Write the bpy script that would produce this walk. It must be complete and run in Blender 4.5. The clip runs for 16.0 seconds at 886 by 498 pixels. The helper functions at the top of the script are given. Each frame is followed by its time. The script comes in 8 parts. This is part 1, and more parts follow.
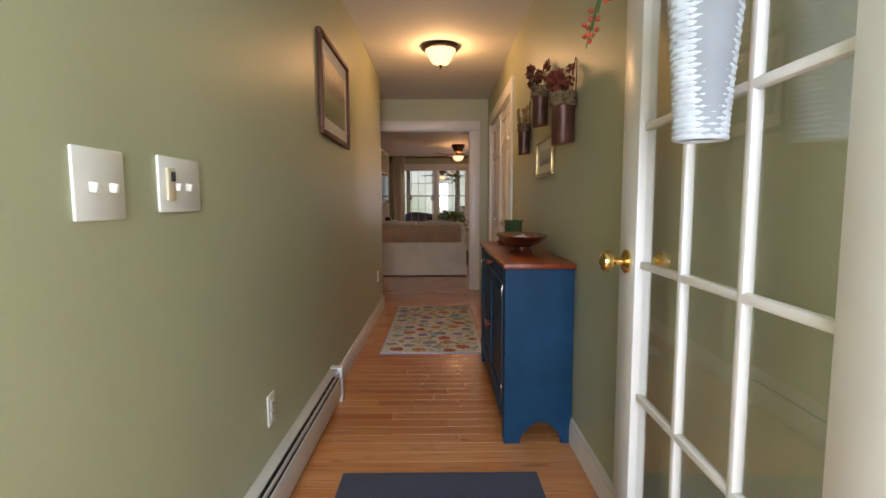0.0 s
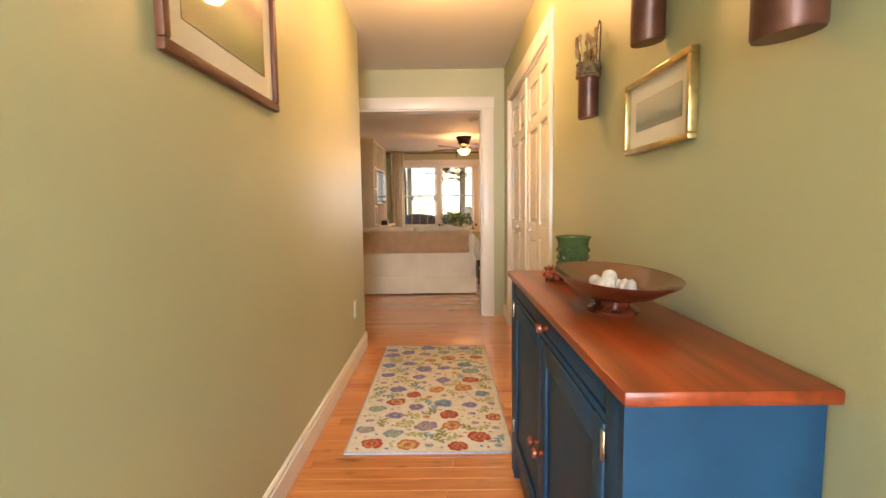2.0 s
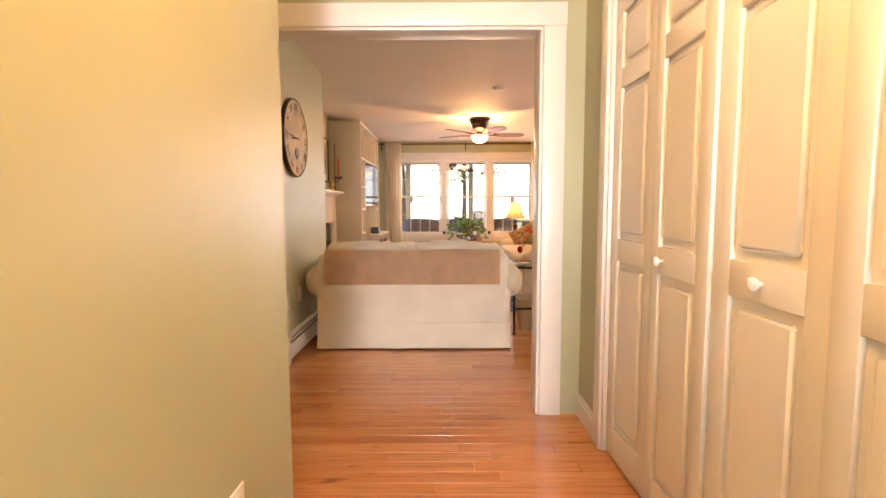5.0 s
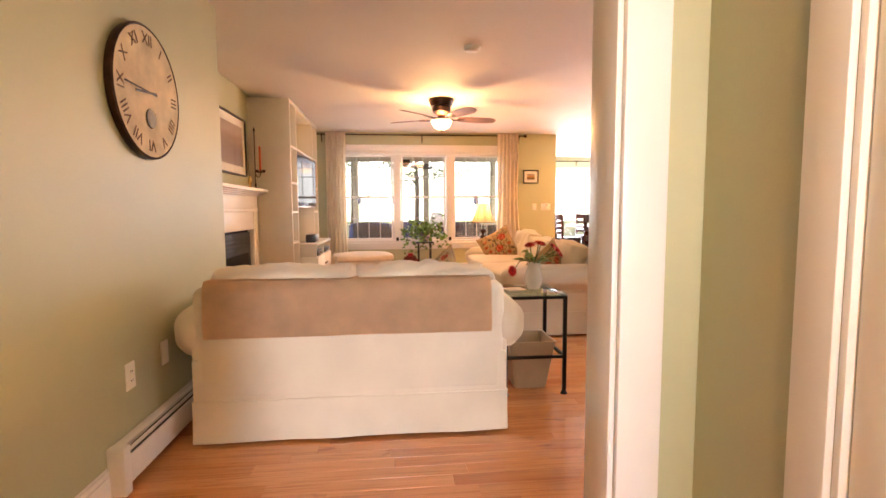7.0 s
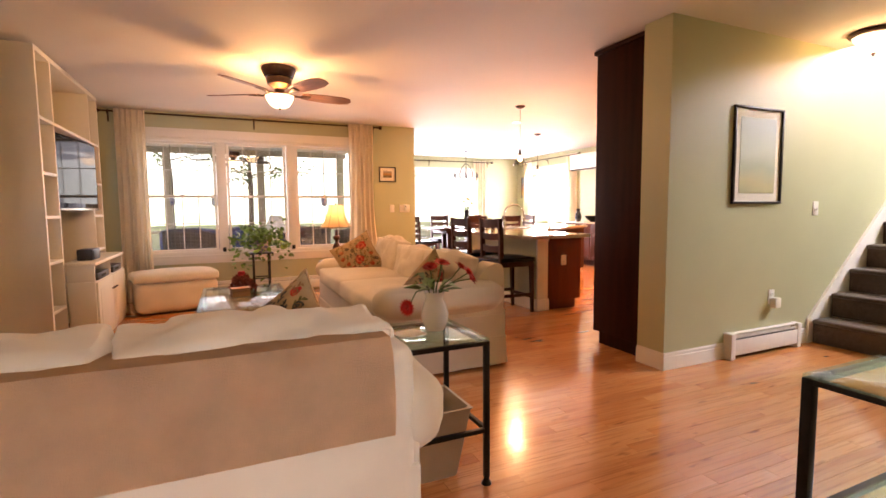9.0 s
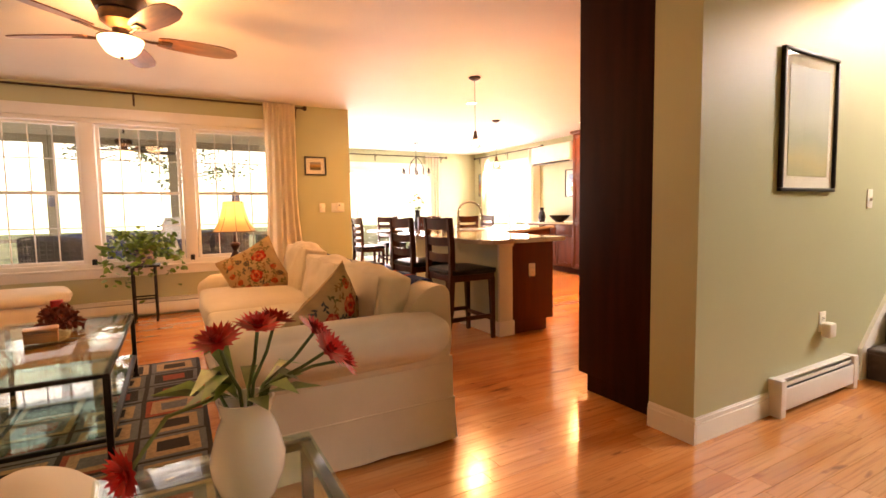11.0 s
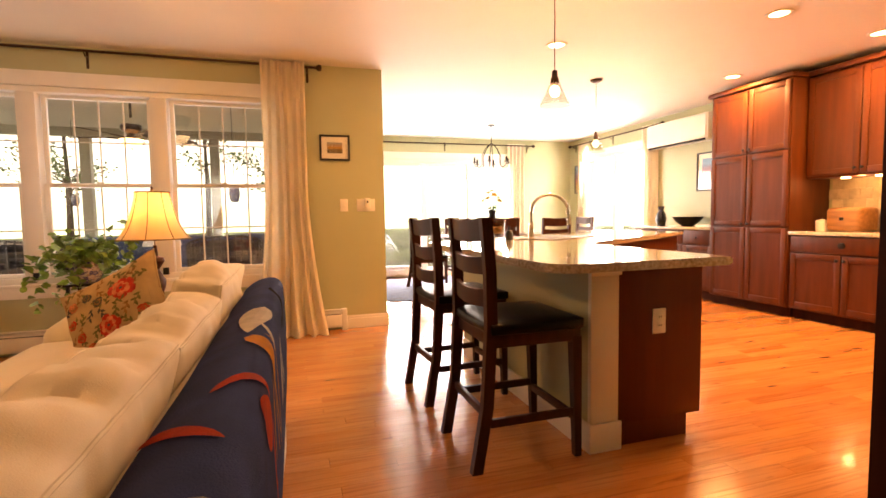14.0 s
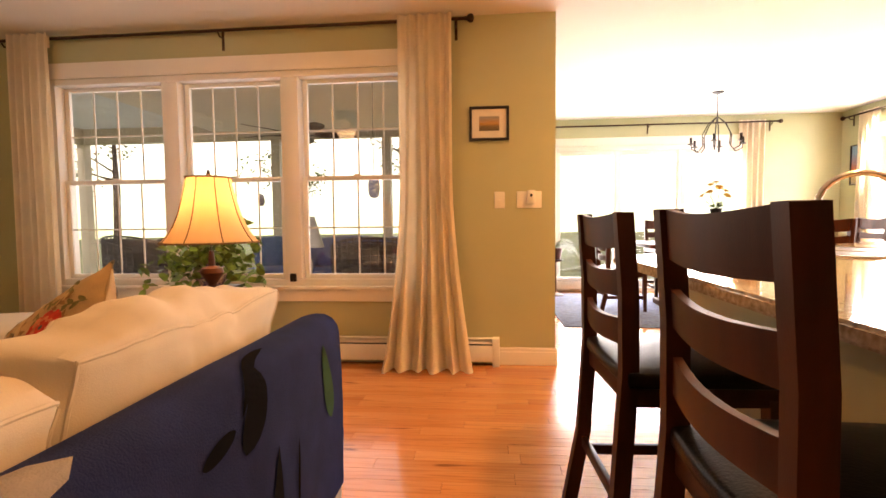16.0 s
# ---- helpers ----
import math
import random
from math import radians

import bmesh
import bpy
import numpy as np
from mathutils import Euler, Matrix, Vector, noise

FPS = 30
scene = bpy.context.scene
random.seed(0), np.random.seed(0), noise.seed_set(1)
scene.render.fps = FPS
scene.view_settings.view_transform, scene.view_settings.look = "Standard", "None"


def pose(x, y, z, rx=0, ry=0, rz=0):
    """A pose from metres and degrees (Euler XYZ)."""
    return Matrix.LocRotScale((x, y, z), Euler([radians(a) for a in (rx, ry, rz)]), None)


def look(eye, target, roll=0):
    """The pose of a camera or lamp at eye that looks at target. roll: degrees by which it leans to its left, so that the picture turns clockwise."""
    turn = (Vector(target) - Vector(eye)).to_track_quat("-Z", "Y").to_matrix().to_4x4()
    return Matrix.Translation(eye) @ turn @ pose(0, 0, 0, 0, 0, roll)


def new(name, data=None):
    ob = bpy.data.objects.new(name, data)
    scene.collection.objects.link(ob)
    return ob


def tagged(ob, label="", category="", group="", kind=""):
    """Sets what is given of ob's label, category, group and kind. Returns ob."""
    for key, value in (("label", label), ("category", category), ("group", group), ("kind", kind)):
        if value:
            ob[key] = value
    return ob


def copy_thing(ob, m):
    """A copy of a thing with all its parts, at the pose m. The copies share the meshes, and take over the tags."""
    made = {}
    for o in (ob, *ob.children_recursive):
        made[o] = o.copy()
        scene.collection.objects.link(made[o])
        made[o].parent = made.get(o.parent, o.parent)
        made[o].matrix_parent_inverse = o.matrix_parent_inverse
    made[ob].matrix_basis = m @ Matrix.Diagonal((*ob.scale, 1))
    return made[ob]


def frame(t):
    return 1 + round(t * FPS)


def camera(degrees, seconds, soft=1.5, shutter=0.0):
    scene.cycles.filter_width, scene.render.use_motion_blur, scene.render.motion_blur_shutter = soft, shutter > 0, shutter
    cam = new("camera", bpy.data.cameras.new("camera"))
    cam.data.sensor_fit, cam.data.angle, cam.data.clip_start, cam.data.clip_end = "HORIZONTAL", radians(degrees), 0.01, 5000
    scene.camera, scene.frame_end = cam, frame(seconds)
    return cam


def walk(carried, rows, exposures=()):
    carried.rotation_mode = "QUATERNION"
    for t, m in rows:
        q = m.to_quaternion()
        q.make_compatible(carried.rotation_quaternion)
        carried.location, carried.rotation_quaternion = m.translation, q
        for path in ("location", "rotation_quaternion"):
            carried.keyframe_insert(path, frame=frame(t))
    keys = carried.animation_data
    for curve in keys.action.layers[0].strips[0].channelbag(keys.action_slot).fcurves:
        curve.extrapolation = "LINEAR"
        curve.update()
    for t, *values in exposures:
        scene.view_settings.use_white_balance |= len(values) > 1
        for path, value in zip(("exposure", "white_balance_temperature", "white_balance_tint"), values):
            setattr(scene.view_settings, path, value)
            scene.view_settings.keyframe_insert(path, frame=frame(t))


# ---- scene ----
cam = camera(85.4, 16.0, soft=1.6)
PATH = [
    (0, (0.002, 0.219, 1.117), (0.013, 2.21, 0.932), -0.2),
    (0.5, (0.013, 0.57, 1.132), (0.024, 2.561, 0.942), -0.7),
    (1, (0.019, 0.904, 1.132), (0.028, 2.894, 0.939), -0.6),
    (1.5, (0.015, 1.284, 1.124), (0.013, 3.276, 0.943), -0.6),
    (2, (0.02, 1.65, 1.131), (0.011, 3.641, 0.947), -0.7),
    (2.5, (0.014, 2.035, 1.124), (-0.007, 4.027, 0.947), -0.6),
    (3, (-0.013, 2.417, 1.12), (-0.037, 4.409, 0.944), -0.5),
    (3.5, (-0.058, 2.796, 1.143), (-0.069, 4.788, 0.964), -0.3),
    (4, (-0.082, 3.164, 1.135), (-0.092, 5.156, 0.959), -0.2),
    (6.5, (-0.153, 4.973, 1.134), (-0.08, 6.965, 0.965), -0.2),
    (7, (-0.153, 5.314, 1.137), (0.043, 7.298, 0.972), -0.3),
    (7.5, (-0.185, 5.607, 1.135), (0.162, 7.57, 0.972), -0.2),
    (8, (-0.18, 5.896, 1.125), (0.321, 7.825, 0.962), -0.2),
    (8.5, (-0.142, 6.166, 1.137), (0.519, 8.047, 0.975), -0.4),
    (9, (-0.079, 6.425, 1.145), (0.738, 8.243, 0.982), -0.5),
    (9.5, (0.044, 6.688, 1.14), (0.966, 8.456, 0.973), -0.6),
    (12, (1.123, 8.03, 1.056), (2.092, 9.773, 0.905), -1.0),
    (12.5, (1.34, 8.303, 1.045), (2.265, 10.07, 0.901), -0.9),
    (13, (1.521, 8.557, 1.048), (2.369, 10.363, 0.905), -0.9),
    (13.5, (1.711, 8.806, 1.05), (2.444, 10.661, 0.912), -0.9),
    (14, (1.846, 9.075, 1.053), (2.437, 10.981, 0.917), -0.9),
    (14.5, (1.97, 9.351, 1.048), (2.361, 11.308, 0.918), -0.8),
    (15, (2.027, 9.676, 1.037), (2.229, 11.662, 0.914), -0.9),
    (15.5, (2.165, 9.958, 1.019), (2.15, 11.954, 0.906), -0.6),
    (16, (2.218, 10.266, 1.027), (2.034, 12.254, 0.911), -0.6),]
EXPOSURES = [(0.0, -1.72, 6400, 22), (0.6, -1.18, 7600, 21), (1.0, -1.06, 8400, 22), (1.5, -0.42, 7950, 21), (2.0, -0.12, 7500, 20), (3.0, 0.18, 7200, 20), (4.0, 0.34, 7000, 22), (6.5, 0.74, 6800, 26), (8.0, 0.32, 6900, 30), (9.5, 0.16, 7200, 31), (12.0, 0.22, 9000, 28), (14.0, -0.04, 8700, 27), (15.0, -0.12, 8000, 26), (16.0, -0.18, 8000, 25)]
walk(cam, [(t, look(eye, target, roll)) for t, eye, target, roll in PATH], EXPOSURES)

# ---- sky, sun, lamps ----
world = bpy.data.worlds.new("sky")
scene.world = world
world.use_nodes = True
wn, wl = world.node_tree.nodes, world.node_tree.links
sky = wn.new("ShaderNodeTexSky")
sky.sky_type, sky.sun_disc, sky.sun_elevation, sky.sun_rotation = "NISHITA", False, radians(48), radians(270)
wl.new(sky.outputs[0], wn["Background"].inputs[0])
wn["Background"].inputs[1].default_value = 0.15


def lamp(name, kind, power, colour, m, size=0.1, size_y=None, angle=None):
    data = bpy.data.lights.new(name, kind)
    data.energy, data.color = power, colour
    if kind == "AREA":
        data.shape, data.size, data.size_y = "RECTANGLE", size, size_y or size
    elif kind == "SUN":
        data.angle = radians(angle)
    else:
        data.shadow_soft_size = size
    ob = new(name, data)
    ob.matrix_world = m
    return ob


WARM, DAY = (1.0, 0.56, 0.22), (0.86, 0.93, 1.0)
lamp("sun", "SUN", 4.0, (1.0, 0.95, 0.86), look((-30, 3, 30), (0, 8, 0)), angle=0.6)
# daylight in the openings
lamp("daylight_living_window", "AREA", 26, DAY, look((0.32, 13.95, 1.35), (0.32, 9.0, 0.9)), 2.6, 1.4)
lamp("daylight_dining_door", "AREA", 500, DAY, look((4.5, 17.6, 1.2), (4.5, 12.0, 0.8)), 3.0, 2.0)
lamp("daylight_dining_window", "AREA", 400, DAY, look((7.3, 15.95, 1.3), (3.0, 14.6, 0.8)), 2.0, 1.9)
lamp("daylight_entry", "AREA", 300, (0.72, 0.86, 1.0), look((0.0, -1.35, 1.4), (0.0, 3.0, 0.7)), 0.9, 1.9)
lamp("daylight_stair_window", "AREA", 400, DAY, look((7.1, 6.64, 3.7), (4.9, 8.81, 1.9)), 1.5, 1.5)
# the lamps that burn
lamp("hall_bulb", "POINT", 50, WARM, pose(0.01, 4.40, 2.30), 0.06)
lamp("fan_bulb", "POINT", 46, WARM, pose(0.41, 11.12, 2.125), 0.035)
lamp("stair_bulb", "POINT", 9, WARM, pose(4.38, 8.47, 2.28), 0.06)
lamp("table_lamp_bulb", "POINT", 16, WARM, pose(1.10, 12.12, 1.13), 0.05)
lamp("pendant_bulb", "POINT", 20, WARM, pose(3.36, 11.66, 1.775), 0.04)
lamp("pendant_bulb_far", "POINT", 20, WARM, pose(4.90, 13.46, 1.775), 0.04)

# ---- materials ----


def material(name, base, rough=0.6, metal=0.0, spec=0.5, vary=0.08, scale=6.0, bump=0.0, bump_scale=120.0, second=None, coat=0.0, stretch=(1, 1, 1), perpiece=0.0, island=False, emit=0.0, sheen=0.0, through_light=0.0):
    """Principled surface with variation at two scales: a slow stain and a fine grain that also drives the bump."""
    m = bpy.data.materials.new(name)
    m.use_nodes = True
    n, l = m.node_tree.nodes, m.node_tree.links
    b = n["Principled BSDF"]
    b.inputs["Roughness"].default_value, b.inputs["Metallic"].default_value = rough, metal
    b.inputs["Specular IOR Level"].default_value, b.inputs["Coat Weight"].default_value = spec, coat
    b.inputs["Sheen Weight"].default_value = sheen
    co = n.new("ShaderNodeTexCoord")
    mp = n.new("ShaderNodeMapping")
    mp.inputs["Scale"].default_value = stretch
    l.new(co.outputs["Object"], mp.inputs["Vector"])
    vec = mp.outputs[0]
    if perpiece:
        info = n.new("ShaderNodeNewGeometry" if island else "ShaderNodeObjectInfo")
        rnd_out = info.outputs["Random Per Island"] if island else info.outputs["Random"]
        shift = n.new("ShaderNodeVectorMath")
        shift.operation = "MULTIPLY_ADD"
        shift.inputs[1].default_value = (37.0, 91.0, 53.0)
        l.new(rnd_out, shift.inputs[0])
        l.new(mp.outputs[0], shift.inputs[2])
        vec = shift.outputs[0]
    slow = n.new("ShaderNodeTexNoise")
    slow.inputs["Scale"].default_value, slow.inputs["Detail"].default_value = scale, 5
    l.new(vec, slow.inputs["Vector"])
    mix = n.new("ShaderNodeMix")
    mix.data_type = "RGBA"
    dark = tuple(max(0.0, c * (1 - 2.2 * vary)) for c in base) if second is None else second
    light = tuple(min(1.0, c * (1 + vary)) for c in base)
    mix.inputs["A"].default_value, mix.inputs["B"].default_value = (*dark, 1), (*light, 1)
    ramp = n.new("ShaderNodeMapRange")
    ramp.inputs["From Min"].default_value, ramp.inputs["From Max"].default_value = 0.3, 0.7
    l.new(slow.outputs[0], ramp.inputs[0])
    l.new(ramp.outputs[0], mix.inputs["Factor"])
    colour = mix.outputs["Result"]
    if perpiece:
        hsv = n.new("ShaderNodeHueSaturation")
        val = n.new("ShaderNodeMapRange")
        val.inputs["To Min"].default_value, val.inputs["To Max"].default_value = 1 - perpiece, 1 + perpiece
        l.new(rnd_out, val.inputs[0])
        l.new(val.outputs[0], hsv.inputs["Value"])
        l.new(colour, hsv.inputs["Color"])
        colour = hsv.outputs[0]
    l.new(colour, b.inputs["Base Color"])
    if bump:
        fine = n.new("ShaderNodeTexNoise")
        fine.inputs["Scale"].default_value, fine.inputs["Detail"].default_value = bump_scale, 3
        l.new(vec, fine.inputs["Vector"])
        bp = n.new("ShaderNodeBump")
        bp.inputs["Strength"].default_value, bp.inputs["Distance"].default_value = bump, 0.004
        l.new(fine.outputs[0], bp.inputs["Height"])
        l.new(bp.outputs[0], b.inputs["Normal"])
        wob = n.new("ShaderNodeMapRange")
        wob.inputs["To Min"].default_value, wob.inputs["To Max"].default_value = rough * 0.85, min(1.0, rough * 1.15)
        l.new(slow.outputs[0], wob.inputs[0])
        l.new(wob.outputs[0], b.inputs["Roughness"])
    if emit:
        b.inputs["Emission Color"].default_value, b.inputs["Emission Strength"].default_value = (*base, 1), emit
    if through_light:
        tr, mxs = n.new("ShaderNodeBsdfTranslucent"), n.new("ShaderNodeMixShader")
        l.new(colour, tr.inputs[0])
        mxs.inputs[0].default_value = through_light
        l.new(b.outputs[0], mxs.inputs[1])
        l.new(tr.outputs[0], mxs.inputs[2])
        l.new(mxs.outputs[0], n["Material Output"].inputs[0])
    return m


def glass(name, tint=(1, 1, 1), rough=0.0, most=0.5, least=0.035):
    """A thin pane: mostly clear, glossy by its Fresnel."""
    m = bpy.data.materials.new(name)
    m.use_nodes = True
    n, l = m.node_tree.nodes, m.node_tree.links
    n.remove(n["Principled BSDF"])
    clear, gloss, mixn = n.new("ShaderNodeBsdfTransparent"), n.new("ShaderNodeBsdfGlossy"), n.new("ShaderNodeMixShader")
    lw_, pw_, mr = n.new("ShaderNodeLayerWeight"), n.new("ShaderNodeMath"), n.new("ShaderNodeMapRange")
    pw_.operation = "POWER"
    pw_.inputs[1].default_value = 4.0
    clear.inputs[0].default_value = (*tint, 1)
    gloss.inputs["Roughness"].default_value = rough
    mr.inputs["To Min"].default_value, mr.inputs["To Max"].default_value = least, most
    l.new(lw_.outputs["Facing"], pw_.inputs[0])
    l.new(pw_.outputs[0], mr.inputs[0])
    l.new(mr.outputs[0], mixn.inputs[0])
    l.new(clear.outputs[0], mixn.inputs[1])
    l.new(gloss.outputs[0], mixn.inputs[2])
    l.new(mixn.outputs[0], n["Material Output"].inputs[0])
    return m


WALL = material("sage_wall_paint", (0.45, 0.455, 0.275), 0.44, vary=0.03, scale=1.5, bump=0.12, bump_scale=220)
CEILING = material("ceiling_paint", (0.80, 0.77, 0.70), 0.75, vary=0.02, scale=1.2, bump=0.1, bump_scale=160)
TRIM = material("white_trim_paint", (0.80, 0.77, 0.70), 0.32, vary=0.02, scale=3, bump=0.04, bump_scale=60)
CREAM = material("cream_cabinet_paint", (0.74, 0.70, 0.58), 0.38, vary=0.03, scale=3, bump=0.05, bump_scale=60)
METAL_WHITE = material("white_enamel", (0.78, 0.76, 0.71), 0.35, vary=0.03, scale=8, bump=0.03)
# near-black: shade of slots and recesses put into colour; also dark buttons
DARK_GAP = material("dark_slot", (0.02, 0.02, 0.02), 0.8)


def maple(name, island):
    """Satin maple strips: a tone of their own, long grain, darker flecks and knots, faintly wavy varnish."""
    m = bpy.data.materials.new(name)
    m.use_nodes = True
    n, l = m.node_tree.nodes, m.node_tree.links
    b = n["Principled BSDF"]
    info = n.new("ShaderNodeNewGeometry" if island else "ShaderNodeObjectInfo")
    rnd_out = info.outputs["Random Per Island"] if island else info.outputs["Random"]
    co, shift = n.new("ShaderNodeTexCoord"), n.new("ShaderNodeVectorMath")
    shift.operation = "MULTIPLY_ADD"
    shift.inputs[1].default_value = (37.0, 91.0, 53.0)
    l.new(rnd_out, shift.inputs[0])
    l.new(co.outputs["Object"], shift.inputs[2])

    def noise_at(scale, stretch, detail, lo, hi, distort=0.0):
        mp, nz, mr = n.new("ShaderNodeMapping"), n.new("ShaderNodeTexNoise"), n.new("ShaderNodeMapRange")
        mp.inputs["Scale"].default_value = stretch
        nz.inputs["Scale"].default_value, nz.inputs["Detail"].default_value, nz.inputs["Distortion"].default_value = scale, detail, distort
        mr.inputs["From Min"].default_value, mr.inputs["From Max"].default_value = lo, hi
        l.new(shift.outputs[0], mp.inputs["Vector"])
        l.new(mp.outputs[0], nz.inputs["Vector"])
        l.new(nz.outputs[0], mr.inputs[0])
        return mr.outputs[0]

    def mixed(a, fac, colour, weight):
        mul, mx = n.new("ShaderNodeMath"), n.new("ShaderNodeMix")
        mul.operation, mul.inputs[1].default_value = "MULTIPLY", weight
        mx.data_type = "RGBA"
        l.new(fac, mul.inputs[0])
        l.new(mul.outputs[0], mx.inputs["Factor"])
        l.new(a, mx.inputs["A"])
        mx.inputs["B"].default_value = (*colour, 1)
        return mx.outputs["Result"]
    tone = n.new("ShaderNodeValToRGB")
    el = tone.color_ramp.elements
    for _ in range(3):
        el.new(0.5)
    for e, (p, c) in zip(el, ((0.0, (0.47, 0.155, 0.042)), (0.25, (0.62, 0.235, 0.072)), (0.55, (0.56, 0.200, 0.058)), (0.8, (0.68, 0.285, 0.098)), (1.0, (0.44, 0.135, 0.036)))):
        e.position, e.color = p, (*c, 1)
    l.new(rnd_out, tone.inputs[0])
    colour = mixed(tone.outputs[0], noise_at(2.2, (0.6, 5.0, 1), 4, 0.35, 0.75, 0.6), (0.74, 0.36, 0.14), 0.50)
    colour = mixed(colour, noise_at(9.0, (0.35, 9.0, 1), 5, 0.50, 0.74, 0.3), (0.28, 0.085, 0.024), 0.55)
    colour = mixed(colour, noise_at(5.0, (0.8, 3.2, 1), 2, 0.66, 0.77, 0.4), (0.15, 0.042, 0.014), 0.75)
    l.new(colour, b.inputs["Base Color"])
    b.inputs["Coat Weight"].default_value, b.inputs["Coat Roughness"].default_value = 0.6, 0.09
    rough = n.new("ShaderNodeMapRange")
    rough.inputs["To Min"].default_value, rough.inputs["To Max"].default_value = 0.16, 0.27
    l.new(noise_at(4.0, (1, 1.5, 1), 4, 0.3, 0.7), rough.inputs[0])
    l.new(rough.outputs[0], b.inputs["Roughness"])
    bp = n.new("ShaderNodeBump")
    bp.inputs["Strength"].default_value, bp.inputs["Distance"].default_value = 0.10, 0.004
    l.new(noise_at(14.0, (0.35, 1.2, 1), 2, 0.2, 0.8), bp.inputs["Height"])
    l.new(bp.outputs[0], b.inputs["Normal"])
    l.new(bp.outputs[0], b.inputs["Coat Normal"])
    return m


OAK, OAK_STUFF = maple("maple_plank", False), maple("maple_plank_far", True)
SUBFLOOR = material("floor_joint", (0.22, 0.09, 0.032), 0.6)
PLASTIC = material("ivory_plastic", (0.80, 0.77, 0.68), 0.3, vary=0.02)
PLASTIC_TAN = material("almond_plastic", (0.62, 0.52, 0.33), 0.35, vary=0.02)
BLACK_METAL = material("black_iron", (0.018, 0.015, 0.013), 0.4, metal=0.6, vary=0.15, scale=30, bump=0.08)
BRONZE = material("oil_rubbed_bronze", (0.06, 0.032, 0.02), 0.38, metal=0.7, vary=0.2, scale=25, bump=0.05)
BRASS = material("polished_brass", (0.80, 0.55, 0.20), 0.16, metal=1.0, vary=0.05, scale=20)
NICKEL = material("brushed_nickel", (0.55, 0.50, 0.42), 0.25, metal=1.0, vary=0.06, scale=20)
BLUE_PAINT = material("teal_blue_paint", (0.008, 0.052, 0.112), 0.5, spec=0.2, vary=0.1, scale=5, bump=0.08, bump_scale=70)
CHERRY = material("cherry_top", (0.27, 0.046, 0.012), 0.3, vary=0.25, scale=2.5, bump=0.04, stretch=(9, 0.5, 6), coat=0.1, spec=0.35)
CHERRY_CAB = material("cherry_cabinet", (0.088, 0.023, 0.008), 0.42, vary=0.14, scale=3, bump=0.04, stretch=(5, 5, 0.5), coat=0.0, spec=0.2)
DARK_CHERRY = material("dark_cherry_panel", (0.030, 0.007, 0.003), 0.5, vary=0.15, scale=3, bump=0.04, stretch=(5, 5, 0.5), coat=0.0, spec=0.08)
END_CHERRY = material("cherry_end_panel", (0.115, 0.022, 0.008), 0.45, vary=0.1, scale=3, bump=0.04, stretch=(5, 5, 0.5), coat=0.0, spec=0.2)
STOOL_WOOD = material("espresso_wood", (0.052, 0.015, 0.007), 0.4, vary=0.2, scale=5, bump=0.04, stretch=(4, 4, 0.7), coat=0.0, spec=0.2)
LEATHER = material("black_leather", (0.006, 0.005, 0.005), 0.33, spec=0.14, vary=0.15, scale=12, bump=0.25, bump_scale=180)
GRANITE = material("speckled_granite", (0.60, 0.52, 0.40), 0.1, vary=0.05, scale=60, bump=0.0, second=(0.30, 0.23, 0.15), coat=0.4)
SLIP = material("cream_slipcover", (0.70, 0.62, 0.48), 0.9, vary=0.05, scale=3, bump=0.2, bump_scale=420, sheen=0.2)
THROW = material("tan_throw", (0.76, 0.51, 0.30), 0.95, vary=0.06, scale=8, bump=0.5, bump_scale=300)
GLASS = glass("clear_glass", least=0.10)
TABLE_GLASS = glass("table_glass", (0.80, 0.92, 0.86))
SHADE_GLASS = material("frosted_lamp_glass", (1.0, 0.72, 0.38), 0.4, emit=5.0)
CURTAIN = material("cream_curtain", (0.95, 0.86, 0.70), 0.9, vary=0.03, scale=6, bump=0.3, bump_scale=300, through_light=0.12)

# ---- building helpers ----


def box(bm, x0, x1, y0, y1, z0, z1, bevel=0.0, m=None, seg=2):
    r = bmesh.ops.create_cube(bm, size=1.0)
    vs = r["verts"]
    for v in vs:
        v.co = Vector(((x0 + x1) / 2 + v.co.x * (x1 - x0), (y0 + y1) / 2 + v.co.y * (y1 - y0), (z0 + z1) / 2 + v.co.z * (z1 - z0)))
    if bevel:
        es = list({e for v in vs for e in v.link_edges})
        out = bmesh.ops.bevel(bm, geom=es, offset=bevel, segments=seg, affect="EDGES", profile=0.5)
        vs = list({v for f in out["faces"] for v in f.verts} | {v for v in vs if v.is_valid})
    if m is not None:
        bmesh.ops.transform(bm, matrix=m, verts=vs)
    return vs


def lathe(bm, profile, seg=24, m=None, close=True):
    """Turns a profile of (radius, height) round z."""
    rings, made = [], []
    for r, z in profile:
        ring = [bm.verts.new((r * math.cos(2 * math.pi * i / seg), r * math.sin(2 * math.pi * i / seg), z)) for i in range(seg)]
        rings.append(ring)
        made += ring
    for a, b in zip(rings, rings[1:]):
        for i in range(seg):
            bm.faces.new((a[i], a[(i + 1) % seg], b[(i + 1) % seg], b[i]))
    if close:
        if profile[0][0] > 1e-4:
            bm.faces.new(rings[0][::-1])
        if profile[-1][0] > 1e-4:
            bm.faces.new(rings[-1])
    if m is not None:
        bmesh.ops.transform(bm, matrix=m, verts=made)
    return made


